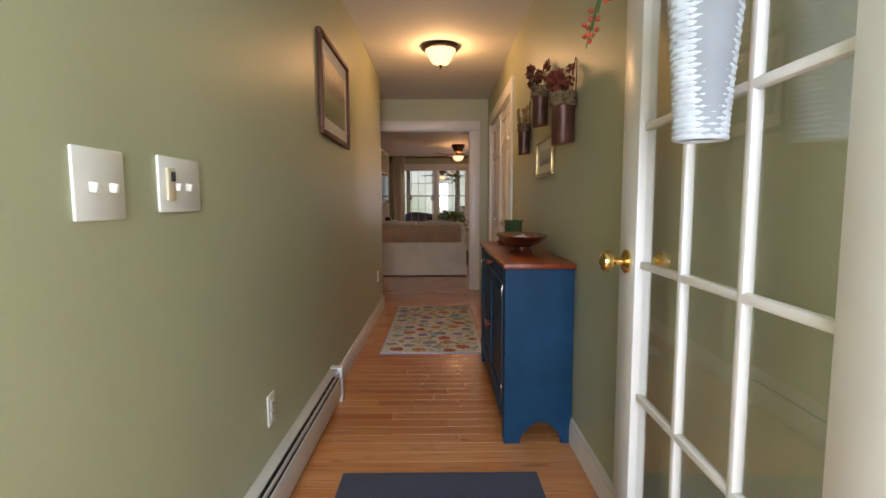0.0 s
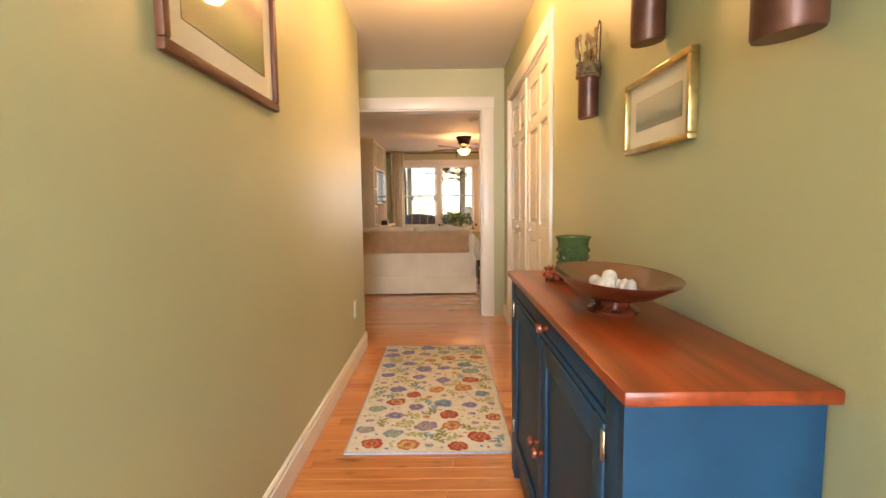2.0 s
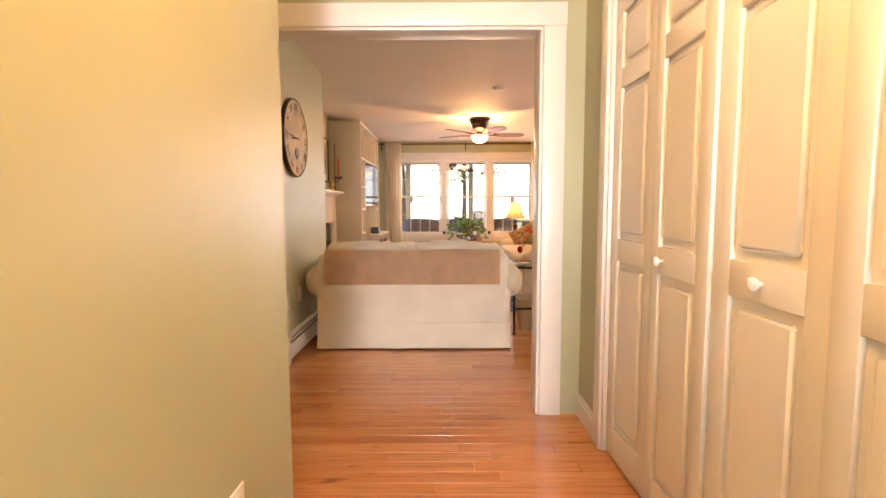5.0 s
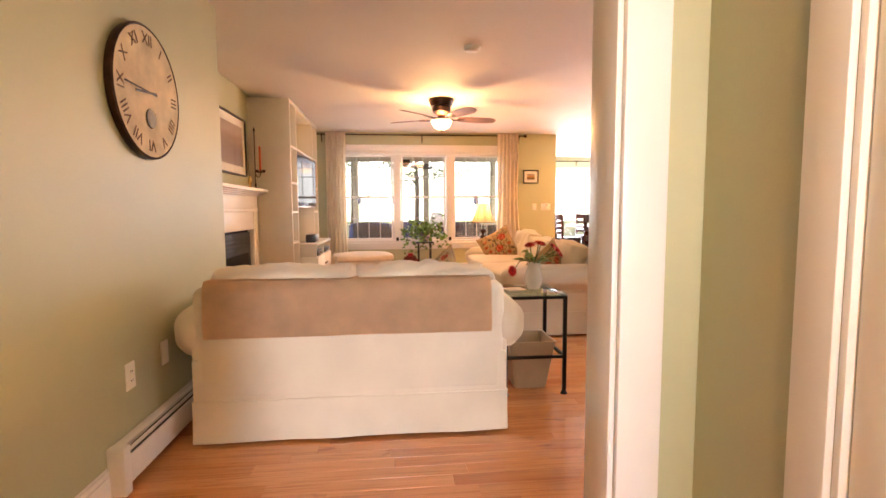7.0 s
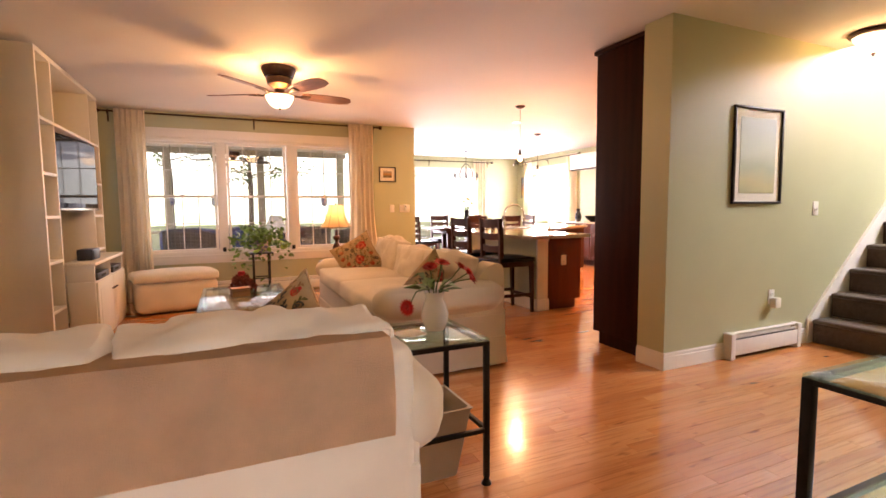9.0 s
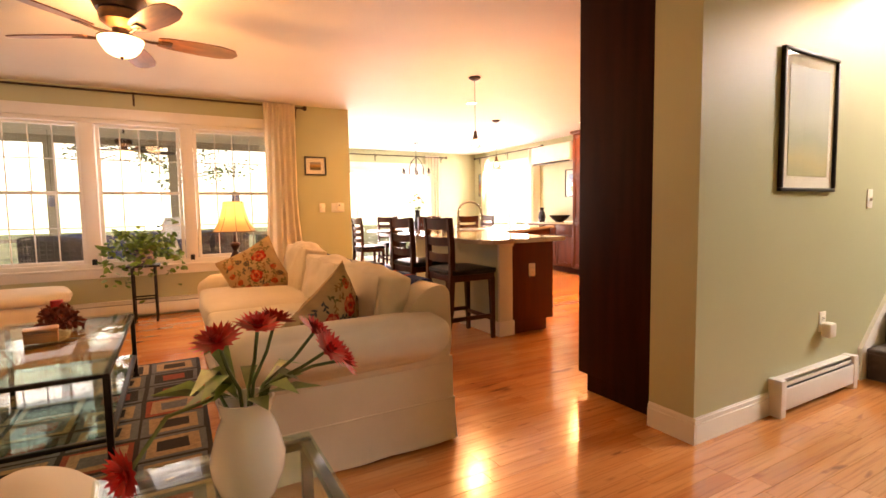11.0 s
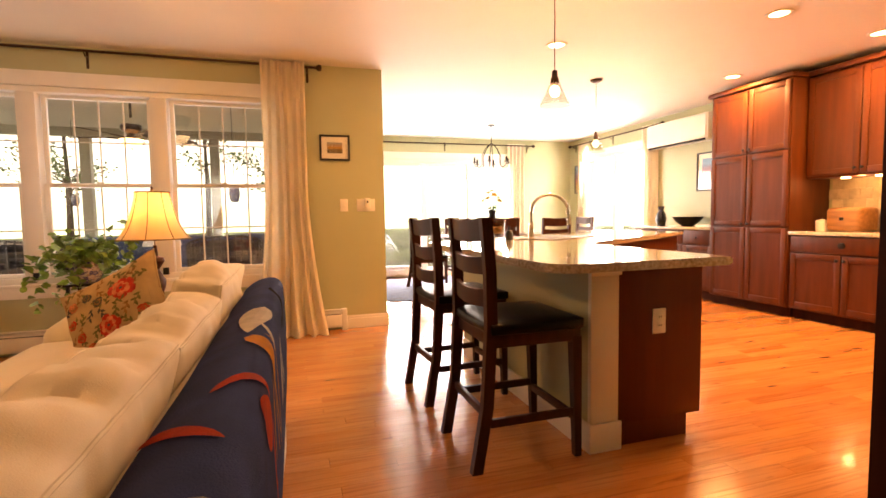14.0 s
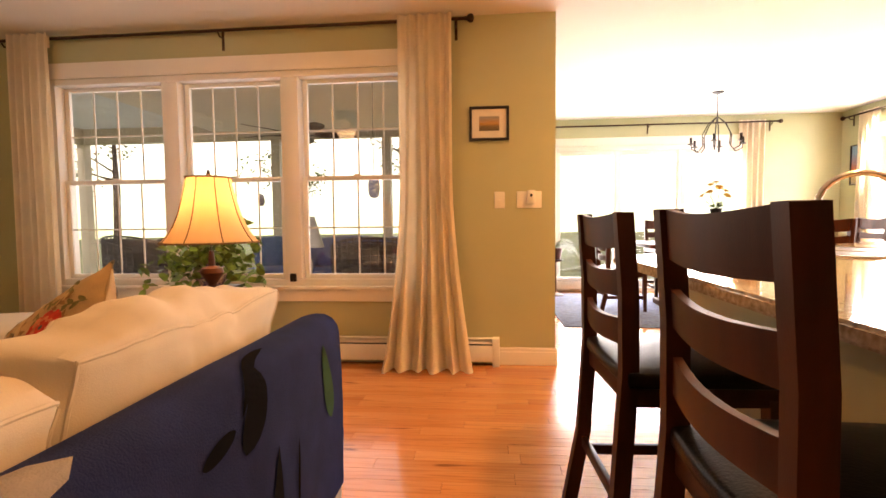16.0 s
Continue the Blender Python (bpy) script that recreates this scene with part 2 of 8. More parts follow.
def tube(bm, pts, r, seg=8, taper=1.0):
    """A round rod along points."""
    pts = [Vector(p) for p in pts]
    rings = []
    for i, p in enumerate(pts):
        d = (pts[min(i + 1, len(pts) - 1)] - pts[max(i - 1, 0)]).normalized()
        q = d.to_track_quat("Z", "Y")
        rr = r * (1 + (taper - 1) * i / max(1, len(pts) - 1))
        rings.append([bm.verts.new(p + q @ Vector((rr * math.cos(2 * math.pi * k / seg), rr * math.sin(2 * math.pi * k / seg), 0))) for k in range(seg)])
    for a, b in zip(rings, rings[1:]):
        for k in range(seg):
            bm.faces.new((a[k], a[(k + 1) % seg], b[(k + 1) % seg], b[k]))
    bm.faces.new(rings[0][::-1])
    bm.faces.new(rings[-1])


def finish(bm, name, mat, smooth=True):
    bmesh.ops.recalc_face_normals(bm, faces=bm.faces[:])
    me = bpy.data.meshes.new(name)
    bm.to_mesh(me)
    bm.free()
    me.materials.append(mat)
    if smooth:
        me.shade_smooth()
        me.set_sharp_from_angle(angle=radians(38))
    return me


def part(name, bm, mat, parent=None, label="", smooth=True):
    ob = new(name, finish(bm, name, mat, smooth))
    ob.parent = parent
    if label:
        tagged(ob, label)
    return ob


def thing(name, label, category, m=None, group="", kind=""):
    ob = new(name)
    ob.empty_display_size = 0.1
    if m is not None:
        ob.matrix_basis = m
    return tagged(ob, label, category, group, kind)


def structure(name, boxes, mat, label, category, bevel=0.0):
    bm = bmesh.new()
    for b in boxes:
        box(bm, *b, bevel=bevel)
    return tagged(part(name, bm, mat), label, category, kind="structure")


def bx(*a, bevel=0.0, m=None):
    bm = bmesh.new()
    box(bm, *a, bevel=bevel, m=m)
    return bm


def cushion(bm, x0, x1, y0, y1, z0, z1, puff=0.04, n=10, m=None, wr=0.008, seed=0, edge=0.45, seams=None):
    """A stuffed block: a rounded box whose faces swell, with slight wrinkles."""
    cx, cy, cz = (x0 + x1) / 2, (y0 + y1) / 2, (z0 + z1) / 2
    hx, hy, hz = (x1 - x0) / 2, (y1 - y0) / 2, (z1 - z0) / 2
    r = bmesh.ops.create_cube(bm, size=2.0)
    geom = list({e for v in r["verts"] for e in v.link_edges})
    before = set(bm.verts) - set(r["verts"])
    bmesh.ops.subdivide_edges(bm, edges=geom, cuts=n, use_grid_fill=True)
    vs = [v for v in bm.verts if v not in before]
    rad = min(hx, hy, hz) * edge
    rims = {1: [], -1: []}
    for v in vs:
        u = v.co.copy()
        if abs(u.y) > 0.999 and max(abs(u.x), abs(u.z)) > 0.999:
            rims[1 if u.y > 0 else -1].append((math.atan2(u.z, u.x), v))
        q = Vector((u.x * hx, u.y * hy, u.z * hz))
        inner = Vector((max(-hx + rad, min(hx - rad, q.x)), max(-hy + rad, min(hy - rad, q.y)), max(-hz + rad, min(hz - rad, q.z))))
        d = q - inner
        q = inner + (d.normalized() * rad if d.length > 1e-6 else d)
        sx, sy, sz = 1 - u.x * u.x, 1 - u.y * u.y, 1 - u.z * u.z
        q.x += math.copysign(puff * sy * sz, u.x) * abs(u.x) ** 3
        q.y += math.copysign(puff * sx * sz, u.y) * abs(u.y) ** 3
        q.z += math.copysign(puff * sx * sy, u.z) * abs(u.z) ** 3
        w = noise.noise(Vector((q.x * 7 + seed, q.y * 7, q.z * 7))) * wr + noise.noise(Vector((q.x * 18, q.y * 18 + seed, q.z * 18))) * wr * 0.4 + (noise.noise(Vector((q.x * 26 + seed, q.y * 3.5, q.z * 3.5))) + 0.5 * noise.noise(Vector((q.x * 11 + q.z * 9, q.y * 6, seed)))) * wr * 0.35
        v.co = Vector((cx, cy, cz)) + q * (1 + w / max(0.05, q.length))
    if m is not None:
        bmesh.ops.transform(bm, matrix=m, verts=vs)
    if seams is not None:
        for side in (1, -1):
            seams.append([v.co.copy() for a, v in sorted(rims[side], key=lambda p: p[0])])
    return vs


# ---- the house: walls, floor, ceiling ----
LX, RX, H = -0.627, 0.615, 2.44
T = 0.12
structure("wall_hall_left", [(LX - T, LX, -1.5, 5.42, 0, H), (-2.3, LX - T, 5.30, 5.42, 0, H)], WALL, "sage green painted hall wall", "wall")
structure("wall_hall_right", [(RX, RX + T, -1.5, 4.39, 0, H), (RX, RX + T, 6.06, 6.45, 0, H), (RX, RX + T, 4.39, 6.06, 2.06, H)], WALL, "sage green painted hall wall beside the closet", "wall")
structure("wall_passage_end", [(-2.42, -2.3, 5.30, 6.62, 0, H)], WALL, "sage green painted wall closing the side passage", "wall")
structure("wall_doorway", [(-2.3, -1.20, 6.45, 6.595, 0, H), (0.395, 8.4, 6.45, 6.595, 0, H), (-1.20, 0.395, 6.45, 6.595, 2.06, H)], WALL, "sage green wall with a wide cased opening", "wall")
structure("wall_clock", [(-1.42, -1.30, 6.595, 8.68, 0, H), (-1.92, -1.42, 8.56, 8.68, 0, H)], WALL, "sage green wall that carries the round clock", "wall")
structure("wall_fireplace", [(-1.92, -1.80, 8.68, 13.67, 0, H)], WALL, "sage green wall behind fireplace and bookcase", "wall")
WY = 13.67
WX0, WX1, WZ0, WZ1 = -1.08, 1.74, 0.56, 2.12
structure("wall_living_window", [(-1.92, WX0, WY, WY + 0.16, 0, H), (WX1, 2.69, WY, WY + 0.16, 0, H), (WX0, WX1, WY, WY + 0.16, 0, WZ0), (WX0, WX1, WY, WY + 0.16, WZ1, H)], WALL, "sage green wall round the triple window", "wall")
structure("wall_dining_left", [(2.53, 2.69, WY + 0.16, 17.3, 0, H)], WALL, "sage green dining room wall", "wall")
DX0, DX1, DZ = 3.15, 5.85, 2.06
structure("wall_dining_far", [(2.53, DX0, 17.3, 17.46, 0, H), (DX1, 7.16, 17.3, 17.46, 0, H), (DX0, DX1, 17.3, 17.46, DZ, H)], WALL, "sage green dining room wall round the sliding doors", "wall")
EY0, EY1, EZ0, EZ1 = 15.15, 16.75, 0.30, 2.06
structure("wall_kitchen_right", [(7.0, 7.16, 8.97, EY0, 0, H), (7.0, 7.16, EY1, 17.3, 0, H), (7.0, 7.16, EY0, EY1, 0, EZ0), (7.0, 7.16, EY0, EY1, EZ1, H)], WALL, "sage green kitchen and dining wall", "wall")
structure("wall_stair", [(2.69, 8.4, 8.81, 9.05, 0, 5.0)], WALL, "sage green wall between stairs and kitchen", "wall")
structure("wall_stairwell", [(8.4, 8.52, 6.5, 8.97, 0, 5.0), (4.50, 4.62, 6.62, 8.81, H + 0.1, 5.0), (4.50, 6.3, 6.5, 6.62, H, 5.0), (7.9, 8.4, 6.5, 6.62, H, 5.0), (6.3, 7.9, 6.5, 6.62, H, 2.9), (6.3, 7.9, 6.5, 6.62, 4.5, 5.0)], WALL, "sage green stairwell wall with a high window", "wall")
structure("wall_entry", [(LX - T, -0.5, -1.62, -1.5, 0, H), (0.5, RX + T, -1.62, -1.5, 0, H), (-0.5, 0.5, -1.62, -1.5, 2.08, H)], WALL, "sage green entry wall with an open front door", "wall")
structure("ceiling", [(-2.42, 4.62, -1.62, 8.97, H, H + 0.1), (-2.0, 7.16, 8.97, 17.46, H, H + 0.1), (4.5, 8.5, 6.4, 9.0, 5.0, 5.1)], CEILING, "smooth off-white painted ceiling", "ceiling")
floor = structure("floor", [(-2.42, 8.5, -1.62, 17.46, -0.14, -0.014)], SUBFLOOR, "warm honey maple strip floor, satin finish", "floor")

# ---- baseboards, casings ----


def base_run(bm, x0, y0, x1, y1, nx, ny, h=0.125, d=0.014):
    """A baseboard with a stepped top along a wall; (nx, ny) points into the room."""
    for z0, z1, t in ((0, h - 0.03, d), (h - 0.03, h - 0.008, d * 0.75), (h - 0.008, h, d * 0.4)):
        xs, ys = sorted((x0, x1)), sorted((y0, y1))
        if nx:
            box(bm, *sorted((x0, x0 + nx * t)), ys[0], ys[1], z0, z1, bevel=0.002, seg=1)
        else:
            box(bm, xs[0], xs[1], *sorted((y0, y0 + ny * t)), z0, z1, bevel=0.002, seg=1)


bm = bmesh.new()
for run in ((LX, 2.92, LX, 5.434, 1, 0), (LX + 0.014, 5.42, -2.3, 5.42, 0, 1), (RX, -1.5, RX, 4.30, -1, 0), (RX, 6.15, RX, 6.45, -1, 0), (-1.30, 6.605, -1.30, 7.25, 1, 0), (-1.30, 8.6, -1.30, 8.694, 1, 0), (2.28, WY, 2.704, WY, 0, -1),
            (2.69, 8.796, 2.69, 9.05, -1, 0), (2.69, 8.81, 3.33, 8.81, 0, -1), (4.22, 8.81, 4.34, 8.81, 0, -1), (2.69, WY, 2.69, 17.3, 1, 0), (0.6, 6.595, 4.3, 6.595, 0, 1), (-2.3, 6.45, -1.3, 6.45, 0, -1), (7.0, 13.6, 7.0, 17.3, -1, 0), (DX1, 17.3, 7.0, 17.3, 0, -1)):
    base_run(bm, *run)
tagged(part("baseboard", bm, TRIM), "white painted baseboard with a stepped top edge", "baseboard", kind="structure")


def casing(name, label, axis, at, d, a0, a1, z1, z0=0.0, w=0.095, th=0.018, sill=False):
    """Trim boards round an opening, proud of the wall by th in direction d."""
    ob = thing(name, label, "door trim", kind="structure")
    def board(p0, p1, q0, q1):
        bm = bmesh.new()
        for inset, t in ((0.0, th), (0.022, th * 0.72)):
            o = sorted((at, at + d * t))
            g = (p0 + inset * 0.0, p1, q0, q1)
            if axis == "y":
                box(bm, p0, p1, *o, q0, q1, bevel=0.004)
            else:
                box(bm, *o, p0, p1, q0, q1, bevel=0.004)
            break
        return bm
    part("side_casing", board(a0 - w, a0, z0, z1 - 0.001), TRIM, ob)
    part("side_casing", board(a1, a1 + w, z0, z1 - 0.001), TRIM, ob)
    part("head_casing", board(a0 - w - 0.004, a1 + w + 0.004, z1, z1 + 0.115), TRIM, ob)
    if sill:
        part("bottom_casing", board(a0 - w, a1 + w, z0 - 0.11, z0 - 0.001), TRIM, ob)
    return ob


casing("trim_doorway", "white painted casing of the wide opening", "y", 6.45, -1, -1.20, 0.395, 2.06, w=0.115)
casing("trim_doorway", "white painted casing of the wide opening", "y", 6.595, 1, -1.20, 0.395, 2.06, th=0.010)
casing("trim_closet", "white painted casing round the closet doors", "x", RX, -1, 4.39, 6.06, 2.06, w=0.085)
structure("trim_doorway_jamb", [(-1.20, -1.184, 6.448, 6.597, 0, 2.044), (0.379, 0.395, 6.448, 6.597, 0, 2.044), (-1.20, 0.395, 6.448, 6.597, 2.044, 2.06)], TRIM, "white painted jamb lining of the opening", "door trim", 0.002)

# ---- more materials ----


def ramp_picture(name, stops, scale=3.0, warp=0.25):
    """A painted or printed landscape: bands up the sheet, broken by noise."""
    m = bpy.data.materials.new(name)
    m.use_nodes = True
    n, l = m.node_tree.nodes, m.node_tree.links
    co, sep, nz, add, rp = n.new("ShaderNodeTexCoord"), n.new("ShaderNodeSeparateXYZ"), n.new("ShaderNodeTexNoise"), n.new("ShaderNodeMath"), n.new("ShaderNodeValToRGB")
    nz.inputs["Scale"].default_value, nz.inputs["Detail"].default_value = scale, 8
    l.new(co.outputs["Generated"], sep.inputs[0])
    l.new(co.outputs["Generated"], nz.inputs["Vector"])
    add.operation = "MULTIPLY_ADD"
    add.inputs[1].default_value = warp
    l.new(nz.outputs[0], add.inputs[0])
    l.new(sep.outputs["Z"], add.inputs[2])
    el = rp.color_ramp.elements
    while len(el) < len(stops):
        el.new(0.5)
    for e, (p, c) in zip(el, stops):
        e.position, e.color = p, (*c, 1)
    l.new(add.outputs[0], rp.inputs[0])
    l.new(rp.outputs[0], n["Principled BSDF"].inputs["Base Color"])
    n["Principled BSDF"].inputs["Roughness"].default_value = 0.5
    return m


def floral(name, ground, petals, scale, second_scale, cover=0.42, rough=0.95):
    """Woven flowers: two layers of cells, each cell a round blossom of its own colour with a darker heart."""
    m = bpy.data.materials.new(name)
    m.use_nodes = True
    n, l = m.node_tree.nodes, m.node_tree.links
    b = n["Principled BSDF"]
    b.inputs["Roughness"].default_value = rough
    co = n.new("ShaderNodeTexCoord")
    wob = n.new("ShaderNodeTexNoise")
    wob.inputs["Scale"].default_value = scale * 2.2
    vadd = n.new("ShaderNodeVectorMath")
    vadd.operation = "MULTIPLY_ADD"
    vadd.inputs[1].default_value = (0.55 / scale,) * 3
    l.new(co.outputs["Object"], wob.inputs["Vector"])
    l.new(wob.outputs["Color"], vadd.inputs[0])
    l.new(co.outputs["Object"], vadd.inputs[2])
    colour = None
    vine, near_, band = n.new("ShaderNodeTexNoise"), n.new("ShaderNodeMath"), n.new("ShaderNodeMapRange")
    vine.inputs["Scale"].default_value, vine.inputs["Detail"].default_value = scale * 0.8, 1
    l.new(co.outputs["Object"], vine.inputs["Vector"])
    near_.operation, near_.inputs[1].default_value, near_.inputs[2].default_value = "COMPARE", 0.5, 0.012
    l.new(vine.outputs[0], near_.inputs[0])
    stalk = n.new("ShaderNodeMix")
    stalk.data_type = "RGBA"
    stalk.inputs["A"].default_value, stalk.inputs["B"].default_value = (*ground, 1), (0.34, 0.30, 0.13, 1)
    l.new(near_.outputs[0], stalk.inputs["Factor"])
    n.remove(band)
    colour = stalk.outputs["Result"]
    for k, sc in enumerate((second_scale * 1.7, second_scale, scale)):
        v, sep, rp, mask, heart = n.new("ShaderNodeTexVoronoi"), n.new("ShaderNodeSeparateColor"), n.new("ShaderNodeValToRGB"), n.new("ShaderNodeMapRange"), n.new("ShaderNodeMapRange")
        v.inputs["Scale"].default_value, v.inputs["Randomness"].default_value = sc, 0.85
        l.new(vadd.outputs[0], v.inputs["Vector"])
        l.new(v.outputs["Color"], sep.inputs[0])
        rp.color_ramp.interpolation = "CONSTANT"
        el = rp.color_ramp.elements
        while len(el) < len(petals):
            el.new(0.5)
        for i, c in enumerate(petals):
            el[i].position, el[i].color = i / len(petals), (*c, 1)
        l.new(sep.outputs[k % 3], rp.inputs[0])
        c = cover * (0.55, 0.8, 1.0)[k]
        mask.inputs["From Min"].default_value, mask.inputs["From Max"].default_value = c, c - 0.06
        l.new(v.outputs["Distance"], mask.inputs[0])
        heart.inputs["From Min"].default_value, heart.inputs["From Max"].default_value = c * 0.66, c * 0.52
        l.new(v.outputs["Distance"], heart.inputs[0])
        mx = n.new("ShaderNodeMix")
        mx.data_type = "RGBA"
        l.new(mask.outputs[0], mx.inputs["Factor"])
        if colour is None:
            mx.inputs["A"].default_value = (*ground, 1)
        else:
            l.new(colour, mx.inputs["A"])
        inner = n.new("ShaderNodeMix")
        inner.data_type = "RGBA"
        l.new(heart.outputs[0], inner.inputs["Factor"])
        l.new(rp.outputs[0], inner.inputs["A"])
        if k == 2:
            hp = n.new("ShaderNodeValToRGB")
            hp.color_ramp.interpolation = "CONSTANT"
            he = hp.color_ramp.elements
            while len(he) < len(petals):
                he.new(0.5)
            for i, c2 in enumerate(petals[3:] + petals[:3]):
                he[i].position, he[i].color = i / len(petals), (*(0.55 * a + 0.45 * g for a, g in zip(c2, ground)), 1)
            l.new(sep.outputs[0], hp.inputs[0])
            l.new(hp.outputs[0], inner.inputs["B"])
        else:
            inner.inputs["B"].default_value = (*ground, 1)
        l.new(inner.outputs["Result"], mx.inputs["B"])
        colour = mx.outputs["Result"]
    l.new(colour, b.inputs["Base Color"])
    fine, bp = n.new("ShaderNodeTexNoise"), n.new("ShaderNodeBump")
    fine.inputs["Scale"].default_value = 320
    l.new(co.outputs["Object"], fine.inputs["Vector"])
    bp.inputs["Strength"].default_value, bp.inputs["Distance"].default_value = 0.5, 0.003
    l.new(fine.outputs[0], bp.inputs["Height"])
    l.new(bp.outputs[0], b.inputs["Normal"])
    return m


RUG = material("cream_rug_wool", (0.66, 0.62, 0.52), 0.95, vary=0.06, scale=30, bump=0.7, bump_scale=300, sheen=0.1)
PILLOW_PRINT = material("tan_pillow_linen", (0.46, 0.32, 0.16), 0.95, vary=0.10, scale=14, bump=0.5, bump_scale=320)
LANDSCAPE = ramp_picture("landscape_print", [(0.0, (0.20, 0.17, 0.10)), (0.35, (0.16, 0.20, 0.05)), (0.55, (0.25, 0.27, 0.09)), (0.72, (0.20, 0.13, 0.08)), (0.95, (0.55, 0.42, 0.25))], 2.5, 0.35)
SEASCAPE = ramp_picture("harbour_print", [(0.0, (0.40, 0.40, 0.33)), (0.38, (0.22, 0.24, 0.20)), (0.6, (0.42, 0.44, 0.38)), (1.0, (0.55, 0.53, 0.42))], 4, 0.35)
DUNES = ramp_picture("dune_print", [(0.0, (0.30, 0.33, 0.20)), (0.3, (0.52, 0.45, 0.22)), (0.5, (0.40, 0.43, 0.30)), (0.7, (0.52, 0.55, 0.45)), (1.0, (0.45, 0.50, 0.48))], 2, 0.3)
SUNSET = ramp_picture("sunset_print", [(0.0, (0.10, 0.08, 0.04)), (0.4, (0.18, 0.12, 0.05)), (0.6, (0.50, 0.25, 0.06)), (1.0, (0.30, 0.28, 0.24))], 3, 0.2)
DUSK = ramp_picture("mantel_print", [(0.0, (0.30, 0.24, 0.18)), (0.5, (0.20, 0.13, 0.10)), (0.8, (0.30, 0.20, 0.12)), (1.0, (0.40, 0.30, 0.22))], 3, 0.3)
BRIGHT_PRINT = ramp_picture("blue_gold_print", [(0.0, (0.10, 0.22, 0.45)), (0.4, (0.55, 0.38, 0.14)), (0.65, (0.50, 0.16, 0.08)), (1.0, (0.20, 0.36, 0.55))], 5, 0.4)
MAT_BOARD = material("cream_mat_board", (0.82, 0.77, 0.66), 0.9, vary=0.02)
FRAME_BROWN = material("walnut_frame", (0.16, 0.06, 0.03), 0.5, vary=0.15, scale=8, bump=0.05, spec=0.25)
FRAME_BLACK = material("black_frame", (0.015, 0.012, 0.010), 0.35, vary=0.1)
GOLD = material("gilt_frame", (0.55, 0.40, 0.17), 0.3, metal=0.8, vary=0.12, scale=30, bump=0.06)
NAVY_MAT = material("navy_door_mat", (0.012, 0.018, 0.07), 0.95, vary=0.2, scale=14, bump=0.8, bump_scale=260, sheen=0.2)
TIN = material("rusty_brown_tin", (0.12, 0.042, 0.024), 0.38, metal=0.3, vary=0.2, scale=14, bump=0.06)
STRAW = material("twisted_straw", (0.22, 0.14, 0.06), 0.9, vary=0.3, scale=60, bump=0.9, bump_scale=200)
DRIED_RED = material("dried_red_flowers", (0.24, 0.045, 0.022), 0.9, vary=0.3, scale=30)
DRIED_TAN = material("dried_seed_pods", (0.45, 0.26, 0.10), 0.9, vary=0.25, scale=30)
BERRY = material("orange_berries", (0.55, 0.10, 0.04), 0.4, vary=0.2, scale=30)
WICKER = material("white_wicker", (0.62, 0.66, 0.68), 0.6, vary=0.1, scale=30)
GREEN_POT = material("green_glaze", (0.014, 0.040, 0.012), 0.18, vary=0.35, scale=18, coat=0.5, second=(0.06, 0.10, 0.03))
BOWL_WOOD = material("turned_red_wood", (0.11, 0.022, 0.009), 0.22, vary=0.3, scale=9, coat=0.4)
SHELL = material("white_shell", (0.72, 0.66, 0.58), 0.5, vary=0.2, scale=20)
WHITE_CERAMIC = material("white_ceramic", (0.82, 0.79, 0.74), 0.15, vary=0.02, coat=0.4)
RED_PETAL = material("red_petals", (0.60, 0.016, 0.018), 0.6, vary=0.25, scale=40)
YELLOW_PETAL = material("yellow_petals", (0.65, 0.36, 0.03), 0.6, vary=0.2, scale=40)
LEAF = material("houseplant_leaf", (0.16, 0.29, 0.05), 0.4, vary=0.3, scale=20, perpiece=0.25, island=True)
STEM = material("green_stem", (0.10, 0.16, 0.05), 0.6)
BEIGE_BIN = material("beige_bin", (0.50, 0.42, 0.31), 0.6, vary=0.04, scale=10, bump=0.1)
CARPET = material("taupe_stair_carpet", (0.10, 0.066, 0.046), 1.0, vary=0.15, scale=40, bump=1.0, bump_scale=350, sheen=0.3)
BLUE_THROW = material("navy_throw", (0.045, 0.065, 0.20), 0.95, vary=0.12, scale=10, bump=0.5, bump_scale=300, spec=0.2)
THROW_RED = material("red_patch", (0.52, 0.045, 0.02), 0.95, vary=0.1, scale=20, bump=0.4, bump_scale=300)
THROW_GOLD = material("gold_patch", (0.68, 0.28, 0.035), 0.95, vary=0.1, scale=20, bump=0.4, bump_scale=300)
THROW_WHITE = material("white_patch", (0.66, 0.60, 0.52), 0.95, vary=0.08, scale=20, bump=0.4, bump_scale=300)
THROW_GREEN = material("green_patch", (0.05, 0.15, 0.06), 0.95, vary=0.1, scale=20, bump=0.4, bump_scale=300)
BLACK_CLOTH = material("black_print", (0.012, 0.012, 0.016), 0.95, vary=0.1, spec=0.1)
SHADE = material("pleated_lamp_shade", (0.88, 0.72, 0.50), 0.8, vary=0.03, scale=10, through_light=0.10)
SCREEN = material("dark_glass_screen", (0.008, 0.008, 0.009), 0.05, vary=0.0, coat=0.0, spec=0.08)
CLOCK_FACE = material("aged_clock_paper", (0.66, 0.52, 0.31), 0.7, vary=0.16, scale=7, bump=0.1)
TILE = material("cream_wall_tile", (0.56, 0.45, 0.31), 0.3, vary=0.1, scale=12, bump=0.05, perpiece=0.1)
BLUE_RUG = material("blue_rug", (0.10, 0.16, 0.32), 0.95, vary=0.25, scale=18, bump=0.7, bump_scale=250, sheen=0.2)
BULB = material("lit_bulb", (1.0, 0.66, 0.30), 0.4, emit=18.0)

# ---- small fixtures ----


